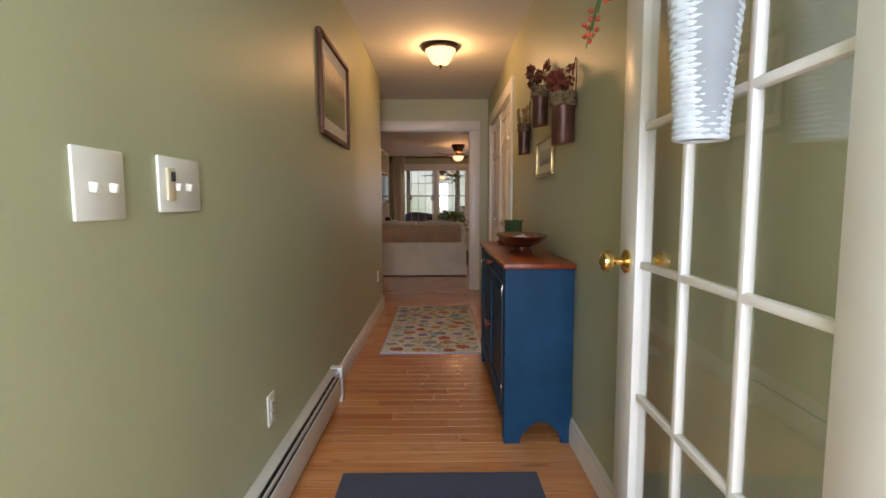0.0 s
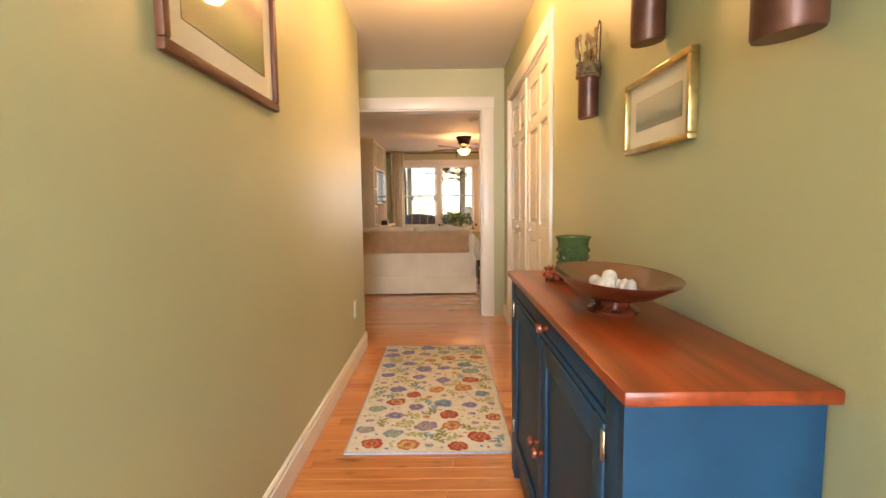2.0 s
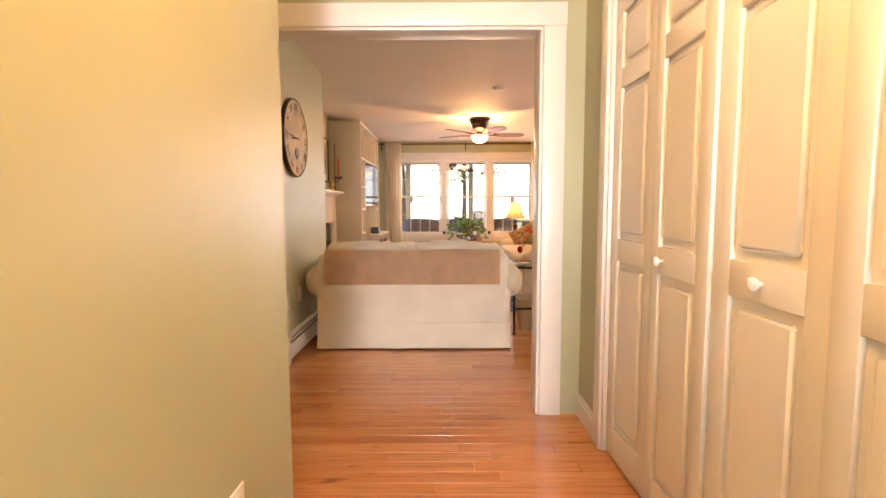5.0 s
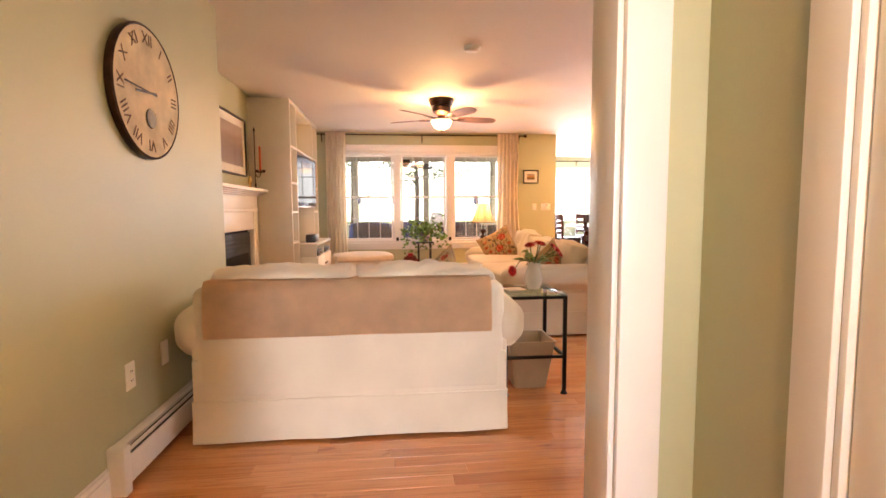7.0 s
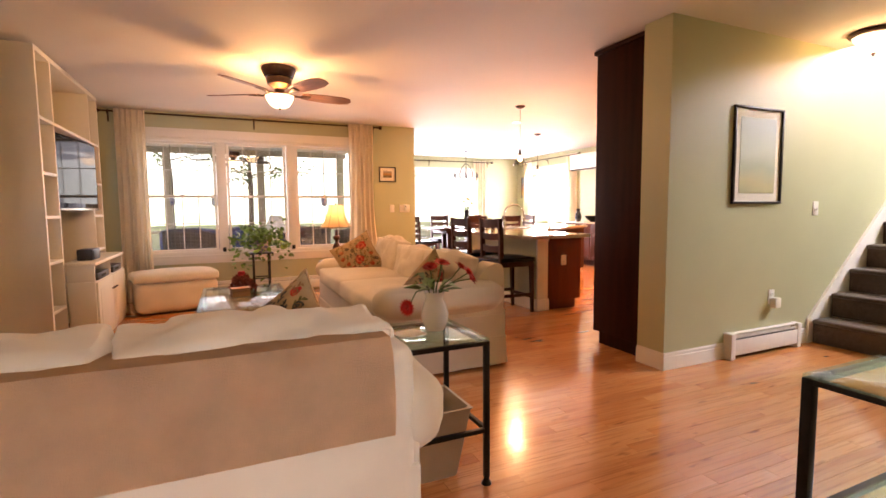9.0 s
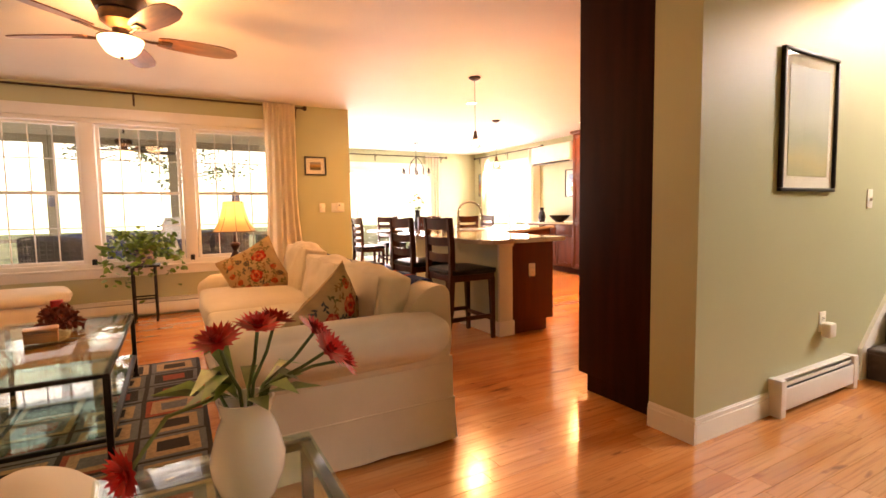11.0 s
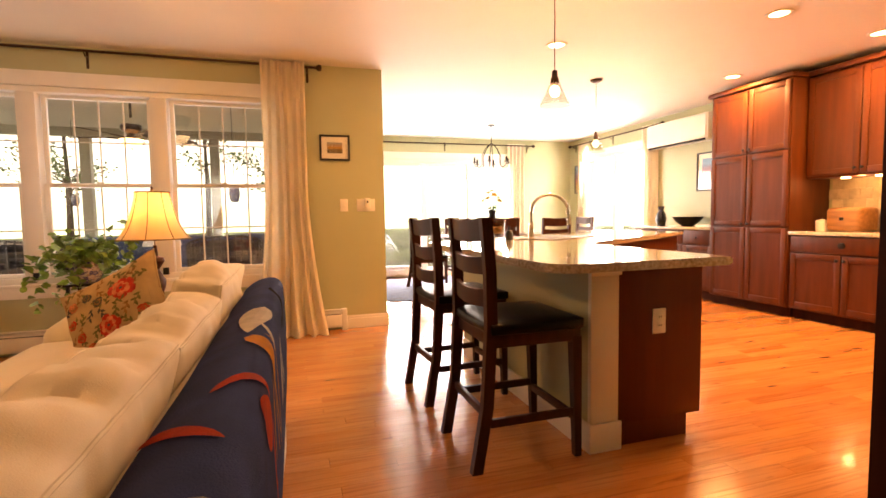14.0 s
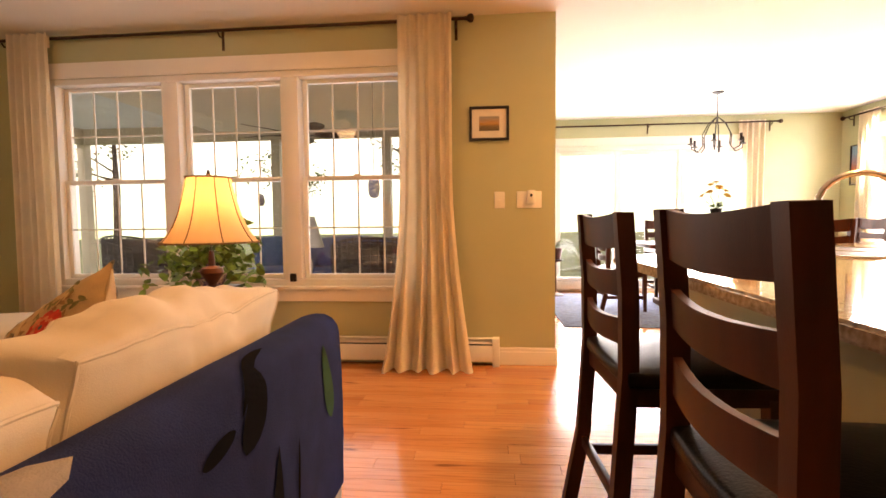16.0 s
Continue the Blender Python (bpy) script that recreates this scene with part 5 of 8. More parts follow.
    binner = hi - lo
    for i in range(backs):
        x0 = lo + binner * i / backs
        bm = bmesh.new()
        seams = []
        cushion(bm, x0 + 0.006, x0 + binner / backs - 0.006, cushion_front, 0.115, -0.01, 0.375, 0.030, 26, pose(0, depth / 2 - lean - slump * (backs - 1 - i), 0.50 - sink - sag[i], -11), wr=0.028, seed=i * 3.1, edge=0.26, seams=seams)
        bc = part("back_cushion", bm, SLIP, ob)
        for loop in seams:
            bm = bmesh.new()
            tube(bm, loop + loop[:1], 0.0042, 6)
            part("piping", bm, SLIP, bc)
    return ob


love = sofa("loveseat", "cream slipcovered loveseat with two loose back cushions", pose(-0.365, 8.12, 0, 0, 0, 180), 1.62, 0.93, 2, 2, back_h=0.77, sink=0.045, arm_top=0.66, arm_out=0.045)


def crest(n=14):
    """Section of the sofa back from its inner foot up the slope, over the crest and down behind."""
    pts = [(0.075 - 0.195 * math.cos(math.pi / 2 * k / n), 0.50 + 0.262 * math.sin(math.pi / 2 * k / n)) for k in range(n + 1)]
    pts += [(0.075 + 0.055 * math.sin(math.pi / 2 * k / 5), 0.707 + 0.055 * math.cos(math.pi / 2 * k / 5)) for k in range(1, 6)]
    return pts + [(0.134, 0.60), (0.137, 0.50), (0.137, 0.40), (0.134, 0.30), (0.132, 0.12)]


couch = sofa("sofa", "cream slipcovered sofa with three puffy back cushions", pose(1.285, 10.54, 0, 0, 0, -90), 2.34, 0.96, 2, 3, lean=0.345, sink=0.02, back_profile=[(y - 0.123, z - 0.012) for y, z in crest()[:-3]] + [(-0.004, 0.36), (-0.23, 0.36)], back_in=0.085, span=(-1.07, 1.02), arm_top=0.625, slump=0.0, cushion_front=-0.05, sag=(0.0, 0.050, 0.045))


def draped(name, label, m, x0, x1, mat, drop_front, drop_back, top, thick, bow=0.01, category="throw"):
    """A cloth over a sofa back: local x along the back; it falls in front (-y) and behind (+y)."""
    ob = thing(name, label, category, m)
    path = [(-thick / 2 - 0.012, top - drop_front), (-thick / 2 - 0.010, top - 0.04), (-thick / 2 + 0.02, top + 0.004), (thick / 2 - 0.02, top + 0.006), (thick / 2 + 0.008, top - 0.03)] + [(thick / 2 + 0.012 + bow * math.sin(3.14 * k / 6), top - 0.03 - (drop_back - 0.03) * k / 6) for k in range(1, 7)]
    bm = bmesh.new()
    nu = 40
    g = []
    for i in range(nu + 1):
        u = i / nu
        g.append([bm.verts.new((x0 + (x1 - x0) * u + 0.006 * noise.noise(Vector((z * 5, u, 3))), y + 0.008 * noise.noise(Vector((u * 6, z * 4, 1))), z + 0.010 * noise.noise(Vector((u * 3, y * 9, 5))))) for y, z in path])
    for i in range(nu):
        for j in range(len(path) - 1):
            bm.faces.new((g[i][j], g[i + 1][j], g[i + 1][j + 1], g[i][j + 1]))
    bmesh.ops.solidify(bm, geom=bm.faces[:], thickness=0.006)
    part("cloth", bm, mat, ob)
    return ob


draped("throw_blanket", "plain tan woven throw along the loveseat back", pose(-0.365, 7.765, 0, 0, 0, 180), -0.685, 0.70, THROW, 0.08, 0.265, 0.792, 0.22)


def roll_point(x, d, lift=0.0):
    """Point on the sofa back at x along it and d along its section, lifted off the cloth."""
    pts = [Vector(p) for p in crest()]
    for p, q in zip(pts, pts[1:]):
        ln = (q - p).length
        if d <= ln or q == pts[-1]:
            break
        d -= ln
    way = (q - p).normalized()
    c = p + way * d + Vector((-way.y, way.x)) * (lift + 0.002 * noise.noise(Vector((x * 3.2, p.y * 4, 1))))
    return Vector((x + 0.006 * noise.noise(Vector((c.y * 5, x, 3))), c.x, c.y))


bt = thing("throw_blanket", "navy throw with white, gold, red and green shapes", "throw", pose(1.655, 10.62, 0, 0, 0, -90))
bm = bmesh.new()
g = [[bm.verts.new(roll_point(-1.0 + 2.0 * i / 60, d / 36 * 0.90)) for d in range(37)] for i in range(61)]
for i in range(60):
    for j in range(36):
        bm.faces.new((g[i][j], g[i + 1][j], g[i + 1][j + 1], g[i][j + 1]))
bmesh.ops.solidify(bm, geom=bm.faces[:], thickness=0.005)
part("cloth", bm, BLUE_THROW, bt)


def patch(cx, cd, length, wide, ang, mat, label, bend=0.0, waist=0.0):
    """A printed shape following the throw: a tapered stroke with its middle at (cx, cd)."""
    bm = bmesh.new()
    rows = []
    for i in range(15):
        t = -1 + 2 * i / 14
        half = wide * max(0.02, (1 - t * t) ** 0.6 * (1 + waist * t))
        row = []
        for k in range(5):
            a, b = t * length, half * (k / 2 - 1) + bend * (1 - t * t)
            row.append(bm.verts.new(roll_point(cx + a * math.cos(ang) - b * math.sin(ang), cd + a * math.sin(ang) + b * math.cos(ang), 0.0030)))
        rows.append(row)
    for i in range(14):
        for k in range(4):
            bm.faces.new((rows[i][k], rows[i][k + 1], rows[i + 1][k + 1], rows[i + 1][k]))
    bmesh.ops.solidify(bm, geom=bm.faces[:], thickness=0.001)
    part("printed_shape", bm, mat, bt, label, smooth=False)


for cx, cd, length, wide, ang, mat, label, bend, waist in (
        (-0.87, 0.55, 0.105, 0.032, 1.75, THROW_GREEN, "dark green leaf print", 0.0, 0.4),
        (-0.47, 0.46, 0.085, 0.040, 1.15, BLACK_CLOTH, "black brush-stroke print", 0.02, 0.2),
        (-0.52, 0.42, 0.10, 0.012, 0.5, BLACK_CLOTH, "black brush-stroke print", -0.03, 0.0),
        (-0.36, 0.49, 0.05, 0.016, 0.2, BLACK_CLOTH, "black brush-stroke print", 0.0, 0.0),
        (-0.55, 0.71, 0.13, 0.030, 1.45, BLACK_CLOTH, "black tapering stroke print", 0.0, 0.7),
        (-0.66, 0.72, 0.11, 0.006, 1.5, BLACK_CLOTH, "thin black stroke print", 0.0, 0.0),
        (0.05, 0.365, 0.19, 0.040, -0.05, THROW_WHITE, "white leaf print", -0.01, -0.55),
        (0.17, 0.41, 0.07, 0.010, 0.5, THROW_WHITE, "white stroke print", 0.0, 0.0),
        (-0.045, 0.575, 0.12, 0.024, 1.05, THROW_WHITE, "white feather print", -0.01, 0.7),
        (-0.125, 0.60, 0.11, 0.015, 1.6, THROW_WHITE, "white feather print", 0.0, 0.6),
        (-0.195, 0.61, 0.09, 0.012, 1.95, THROW_WHITE, "white feather print", 0.0, 0.6),
        (0.31, 0.435, 0.085, 0.046, 1.35, THROW_GOLD, "gold leaf print", 0.0, -0.55),
        (0.42, 0.55, 0.10, 0.010, 1.2, THROW_GOLD, "gold stroke print", 0.0, 0.0),
        (0.33, 0.58, 0.10, 0.007, 1.7, THROW_GOLD, "gold stroke print", 0.0, 0.0),
        (0.21, 0.54, 0.15, 0.008, 1.6, THROW_GOLD, "gold stroke print", 0.02, 0.0),
        (0.27, 0.60, 0.12, 0.007, 2.0, THROW_GOLD, "gold stroke print", 0.0, 0.0),
        (0.60, 0.40, 0.10, 0.014, -0.75, THROW_RED, "red petal print", -0.02, 0.0),
        (0.60, 0.475, 0.10, 0.050, -0.55, THROW_RED, "red petal print", 0.01, -0.2),
        (0.50, 0.62, 0.11, 0.016, 1.5, THROW_RED, "red stroke print", 0.0, 0.0),
        (0.80, 0.30, 0.10, 0.014, 0.9, THROW_RED, "red stroke print", 0.0, 0.0)):
    patch(cx, cd, length, wide, ang, mat, label, bend, waist)


def swatch(sets, mat):
    """The mesh that gathers all shapes of one print, and the slot of this thread or ink in it."""
    bm, mats = sets
    if mat not in mats:
        mats.append(mat)
    return bm, mats.index(mat)


def printed(name, sets, parent, label):
    """Links a print, too fine to pick apart, as one part."""
    bm, mats = sets
    me = bpy.data.meshes.new(name)
    bm.to_mesh(me)
    bm.free()
    for mat in mats:
        me.materials.append(mat)
    ob = new(name, me)
    ob.parent = parent
    return tagged(ob, label, kind="stuff")


def drawn(ink, put, cx, cy, a, along, across, level, tip=0.0, n=9):
    """One flat leaf or petal about (cx, cy), its long way at angle a, pinched to a point by tip."""
    bm, slot = ink
    mid = bm.verts.new(put(cx, cy, level))
    ring = []
    for k in range(n):
        w = 2 * math.pi * k / n
        p, q = along * math.cos(w), across * math.sin(w) * (1 - tip * math.cos(w))
        ring.append(bm.verts.new(put(cx + p * math.cos(a) - q * math.sin(a), cy + p * math.sin(a) + q * math.cos(a), level)))
    for k in range(n):
        bm.faces.new((mid, ring[k], ring[(k + 1) % n])).material_index = slot


def blossom_print(sets, put, cx, cy, r, rd, outer, inner, heart):
    """A flower of three rings of uneven petals round a heart."""
    turn, squash = rd.uniform(0, 6.28), rd.uniform(0.75, 1.0)
    for ring, (n, far, along, across, mat) in enumerate(((7, 0.66, 0.36, 0.36, outer), (6, 0.42, 0.28, 0.25, inner), (5, 0.24, 0.19, 0.17, outer))):
        for k in range(n):
            a = turn + 2 * math.pi * (k + 0.5 * ring) / n + rd.uniform(-0.12, 0.12)
            s = r * rd.uniform(0.82, 1.12)
            drawn(swatch(sets, mat), put, cx + far * s * math.cos(a), cy + squash * far * s * math.sin(a), a, along * s, across * s, 2 * ring + 1 + 0.1 * k, -0.3, 8)
    drawn(swatch(sets, heart), put, cx, cy, 0, 0.13 * r, 0.12 * r, 7)


def sprig_print(sets, put, cx, cy, r, rd, mat, leaves=4):
    a = rd.uniform(0, 6.28)
    drawn(swatch(sets, mat), put, cx, cy, a, r, r * 0.06, 0, 0, 7)
    for k in range(leaves):
        u, s = -0.7 + 1.5 * k / leaves, 1 if k % 2 else -1
        b = a + s * 0.8
        drawn(swatch(sets, mat), put, cx + u * r * math.cos(a) + 0.3 * r * math.cos(b), cy + u * r * math.sin(a) + 0.3 * r * math.sin(b), b, 0.38 * r, 0.17 * r, 0.5 + 0.1 * k, 0.3, 8)


def scattered(rd, w, h, gap, tries, taken):
    """Points with room round each, kept clear of those already taken."""
    out = []
    for _ in range(tries):
        p = (rd.uniform(-w, w), rd.uniform(-h, h), gap)
        if all(math.hypot(p[0] - q[0], p[1] - q[1]) > (p[2] + q[2]) / 2 for q in taken):
            taken.append(p)
            out.append(p[:2])
    return out


INK_RED = material("print_red", (0.50, 0.035, 0.025), 0.95, vary=0.2, scale=40)
INK_ROSE = material("print_rose", (0.62, 0.20, 0.10), 0.95, vary=0.2, scale=40)
INK_OLIVE = material("print_olive", (0.16, 0.14, 0.05), 0.95, vary=0.2, scale=40)
INK_SLATE = material("print_slate", (0.065, 0.065, 0.06), 0.95, vary=0.2, scale=40)
INK_BROWN = material("print_brown", (0.30, 0.16, 0.06), 0.95, vary=0.2, scale=40)


def pillow(m, label, size=0.46, tall=None, seed=1, roses=1):
    """A stuffed linen pillow with a knife edge, printed on both faces with roses and sprigs."""
    ob = thing("throw_pillow", label, "pillow", m)
    bm = bmesh.new()
    n, tall, puff = 18, tall or size, 0.085

    def skin(u, v, side, lift=0.0):
        swell = max(0.0, (1 - u * u) * (1 - v * v)) ** 0.42
        y = side * (puff * swell + lift) + 0.006 * noise.noise(Vector((u * 3.5, v * 3.5, side * 2)))
        return Vector((u / 2 * size * (1 - 0.10 * (1 - v * v)), y, v / 2 * tall * (1 - 0.10 * (1 - u * u))))
    for side in (1, -1):
        g = [[bm.verts.new(skin(2 * i / n - 1, 2 * j / n - 1, side)) for j in range(n + 1)] for i in range(n + 1)]
        for i in range(n):
            for j in range(n):
                bm.faces.new((g[i][j], g[i + 1][j], g[i + 1][j + 1], g[i][j + 1]))
    bmesh.ops.remove_doubles(bm, verts=bm.verts[:], dist=0.013)
    cover = part("cover", bm, PILLOW_PRINT, ob)
    rim = [skin(2 * k / 20 - 1, -1, 0) for k in range(20)] + [skin(1, 2 * k / 20 - 1, 0) for k in range(20)] + [skin(1 - 2 * k / 20, 1, 0) for k in range(20)] + [skin(-1, 1 - 2 * k / 20, 0) for k in range(21)]
    bm = bmesh.new()
    tube(bm, rim, 0.005, 6)
    part("piping", bm, PILLOW_PRINT, cover)
    rd, sets = random.Random(seed), (bmesh.new(), [])
    for side in (1, -1):
        def put(x, z, level):
            v = max(-0.93, min(0.93, 2 * z / tall))
            u = max(-0.93, min(0.93, 2 * x / size))
            return skin(u, v, side, 0.0022 + 0.0004 * level)
        taken = []
        for x, z in scattered(rd, size * 0.27, tall * 0.24, 0.14, 6 * roses, taken):
            blossom_print(sets, put, x, z, 0.056, rd, INK_RED, INK_ROSE, INK_SLATE)
        for x, z in scattered(rd, size * 0.40, tall * 0.40, 0.066, 60, taken):
            blossom_print(sets, put, x, z, 0.025, rd, rd.choice((INK_RED, INK_ROSE, INK_SLATE)), INK_BROWN, INK_OLIVE)
        for x, z in scattered(rd, size * 0.42, tall * 0.42, 0.043, 500, []):
            sprig_print(sets, put, x, z, 0.034, rd, rd.choice((INK_OLIVE, INK_SLATE, INK_BROWN, INK_OLIVE)))
    printed("flower_print", sets, cover, "red roses with olive and slate sprigs")
    return ob


def lean_on(x, y, z, turn, tilt, spin):
    return pose(x, y, z, 0, 0, turn) @ pose(0, 0, 0, tilt) @ pose(0, 0, 0, 0, spin, 0)


pillow(lean_on(1.15, 11.33, 0.655, -25, -22, -30), "flowered red and tan linen pillow against the sofa arm", 0.44, seed=4, roses=3)
edge, fall = Vector((0.331, 0.237, 0.224)).normalized(), Vector((0.40, 0.27, -0.877))
fall = (fall - edge * fall.dot(edge)).normalized()
face = (-fall).cross(edge)
spot = Vector((1.012, 9.483, 0.623)) + edge * 0.23 + fall * 0.15
pillow(Matrix(((edge.x, face.x, -fall.x, spot.x), (edge.y, face.y, -fall.y, spot.y), (edge.z, face.z, -fall.z, spot.z), (0, 0, 0, 1))), "flowered tan linen pillow leaning on the sofa cushions", 0.47, 0.34, seed=11)
pillow(pose(0.12, 8.40, 0.63, 28, 38, 150), "flowered tan linen pillow on the loveseat", 0.42, seed=7)

ob = thing("ottoman", "cream slipcovered storage ottoman near the window", "ottoman", pose(-0.66, 12.83, 0, 0, 0, 12))
bm = bmesh.new()
cushion(bm, -0.42, 0.42, -0.28, 0.28, 0.02, 0.38, 0.008, 10, wr=0.006)
part("skirt", bm, SLIP, ob)
bm = bmesh.new()
cushion(bm, -0.425, 0.425, -0.285, 0.285, 0.36, 0.46, 0.03, 10, wr=0.006)
part("top_cushion", bm, SLIP, ob)

# ---- patterned rugs ----
YARN = {n: material("yarn_" + n, c, 0.95, vary=0.15, scale=60, bump=0.5, bump_scale=300) for n, c in (
    ("blue", (0.15, 0.19, 0.46)), ("violet", (0.30, 0.24, 0.40)), ("rust", (0.52, 0.20, 0.09)), ("red", (0.42, 0.07, 0.05)), ("sage", (0.42, 0.43, 0.20)), ("teal", (0.19, 0.33, 0.42)), ("gold", (0.58, 0.42, 0.18)), ("olive", (0.28, 0.29, 0.12)),
    ("charcoal", (0.022, 0.018, 0.016)), ("slate", (0.13, 0.15, 0.17)), ("brick", (0.30, 0.06, 0.035)), ("sand", (0.42, 0.30, 0.18)))}
ob = thing("rug", "cream wool runner with blue, green and red flowers", "rug", pose(-0.065, 4.57, 0))
bm = bmesh.new()
box(bm, -0.385, 0.385, -0.825, 0.825, 0.0, 0.009, bevel=0.003)
body = part("rug_body", bm, RUG, ob)
bm = bmesh.new()
for a in ((-0.389, 0.389, -0.829, -0.8255), (-0.389, 0.389, 0.8255, 0.829), (-0.389, -0.3855, -0.8255, 0.8255), (0.3855, 0.389, -0.8255, 0.8255)):
    box(bm, *a, 0.0, 0.0095)
part("binding", bm, material("pale_blue_binding", (0.38, 0.42, 0.52), 0.9, vary=0.1, scale=40), ob, "pale blue bound edge")
rd, sets, taken = random.Random(31), (bmesh.new(), []), []
on_rug = lambda x, y, level: (x, y, 0.0094 + 0.00012 * level)
for x, y in scattered(rd, 0.335, 0.775, 0.128, 400, taken):
    o, i_, h_ = rd.choice((("blue", "violet", "gold"), ("red", "rust", "gold"), ("red", "gold", "teal"), ("violet", "sage", "gold"), ("violet", "blue", "sage"), ("teal", "sage", "sage"), ("rust", "gold", "red"), ("teal", "blue", "sage")))
    blossom_print(sets, on_rug, x, y, rd.uniform(0.044, 0.062), rd, YARN[o], YARN[i_], YARN[h_])
for x, y in scattered(rd, 0.345, 0.79, 0.072, 400, taken):
    blossom_print(sets, on_rug, x, y, 0.021, rd, YARN[rd.choice(("blue", "rust", "violet", "blue", "teal"))], YARN["gold"], YARN["red"])
for x, y in scattered(rd, 0.335, 0.77, 0.046, 2500, taken):
    sprig_print(sets, on_rug, x, y, 0.054, rd, YARN[rd.choice(("sage", "olive", "sage", "teal"))], 5)
for x, y in scattered(rd, 0.36, 0.80, 0.024, 2500, taken):
    drawn(swatch(sets, YARN[rd.choice(("blue", "sage", "rust", "gold"))]), on_rug, x, y, rd.uniform(0, 6.28), 0.011, 0.007, 8)
printed("flower_weave", sets, body, "blue, violet, red and green woven flowers")
ob = thing("area_rug", "dark rug with framed red and grey squares under the coffee table", "rug", pose(-0.17, 10.33, 0))
body = part("rug_body", bx(-0.92, 0.92, -1.25, 1.25, 0.0, 0.010, bevel=0.003), YARN["charcoal"], ob)
rd, sets = random.Random(8), (bmesh.new(), [])
for i in range(6):
    for j in range(9):
        cx, cy = -0.755 + i * 0.302, -1.10 + j * 0.275
        tones = [YARN[t] for t in rd.choice((("sand", "slate", "brick"), ("slate", "sand", "charcoal"), ("brick", "sand", "slate"), ("sand", "charcoal", "charcoal"), ("slate", "charcoal", "brick")))]
        for k, (hx, hy) in enumerate(((0.140, 0.126), (0.112, 0.100), (0.066, 0.056))):
            b, slot = swatch(sets, tones[k])
            z = 0.0104 + 0.0005 * k
            b.faces.new([b.verts.new((cx + sx * hx + rd.uniform(-0.006, 0.006), cy + sy * hy + rd.uniform(-0.006, 0.006), z)) for sx, sy in ((-1, -1), (1, -1), (1, 1), (-1, 1))]).material_index = slot
printed("square_weave", sets, body, "framed squares in red, grey and sand")

# ---- living room: tables ----


def glass_table(label, m, w, d, h, shelf, category="end table", name="end_table", t=0.022, top_inset=0.0, shelf_glass=False):
    """Black square-iron frame with flared feet, a glass top and a lower ring."""
    ob = thing(name, label, category, m)
    for x in (0, w - t):
        for y in (0, d - t):
            bm = bmesh.new()
            box(bm, x, x + t, y, y + t, 0.03, h - 0.012, bevel=0.002)
            lathe(bm, [(0.0, 0.0), (0.022, 0.0), (0.020, 0.008), (0.012, 0.02), (0.011, 0.034)], 12, pose(x + t / 2, y + t / 2, 0))
            part("leg", bm, BLACK_METAL, ob)
    for z, nm in ((h - 0.030, "top_rail"), (shelf, "shelf_rail")):
        for a in ((t, w - t, 0.001, t - 0.001), (t, w - t, d - t + 0.001, d - 0.001), (0.001, t - 0.001, t, d - t), (w - t + 0.001, w - 0.001, t, d - t)):
            part(nm, bx(a[0], a[1], a[2], a[3], z, z + 0.018, bevel=0.002), BLACK_METAL, ob)
    g = part("glass_top", bx(0.001, w - 0.001, 0.001, d - 0.001, h - 0.012, h, bevel=0.002), TABLE_GLASS, ob, "clear greenish glass top")
    g.visible_shadow = False
    if shelf_glass:
        g = part("glass_shelf", bx(t, w - t, t, d - t, shelf + 0.019, shelf + 0.027), TABLE_GLASS, ob, "clear glass shelf")
        g.visible_shadow = False
    return ob


glass_table("small black iron end table with a glass top", pose(0.49, 8.10, 0), 0.39, 0.42, 0.622, 0.225)
glass_table("black iron table with glass top and lower glass shelf", pose(1.50, 6.72, 0), 0.75, 0.56, 0.64, 0.18, shelf_glass=True, t=0.032)
glass_table("black iron coffee table with a large glass top", pose(-0.30, 9.90, 0.0122), 0.67, 1.42, 0.438, 0.13, "coffee table", "coffee_table", t=0.026, shelf_glass=True)
ob = thing("waste_basket", "square beige waste basket under the end table", "waste basket", pose(0.69, 8.32, 0))
bm = bmesh.new()
vs = []
for w, z in ((0.10, 0.0), (0.145, 0.30), (0.150, 0.31), (0.138, 0.31), (0.094, 0.012)):
    vs.append([bm.verts.new((sx * w, sy * w, z)) for sx, sy in ((-1, -1), (1, -1), (1, 1), (-1, 1))])
bm.faces.new(vs[0][::-1])
for a, b in zip(vs, vs[1:]):
    for i in range(4):
        bm.faces.new((a[i], a[(i + 1) % 4], b[(i + 1) % 4], b[i]))
bm.faces.new(vs[-1])
bmesh.ops.bevel(bm, geom=[e for e in bm.edges if abs(e.verts[0].co.z - e.verts[1].co.z) > 0.2], offset=0.012, segments=2, affect="EDGES")
part("bin_body", bm, BEIGE_BIN, ob)
ob = thing("drink_coaster", "pale square coaster card on the end table", "coaster", pose(0.60, 8.30, 0.622, 0, 0, 12))
part("card", bx(-0.06, 0.06, -0.05, 0.05, 0, 0.006, bevel=0.001), MAT_BOARD, ob)


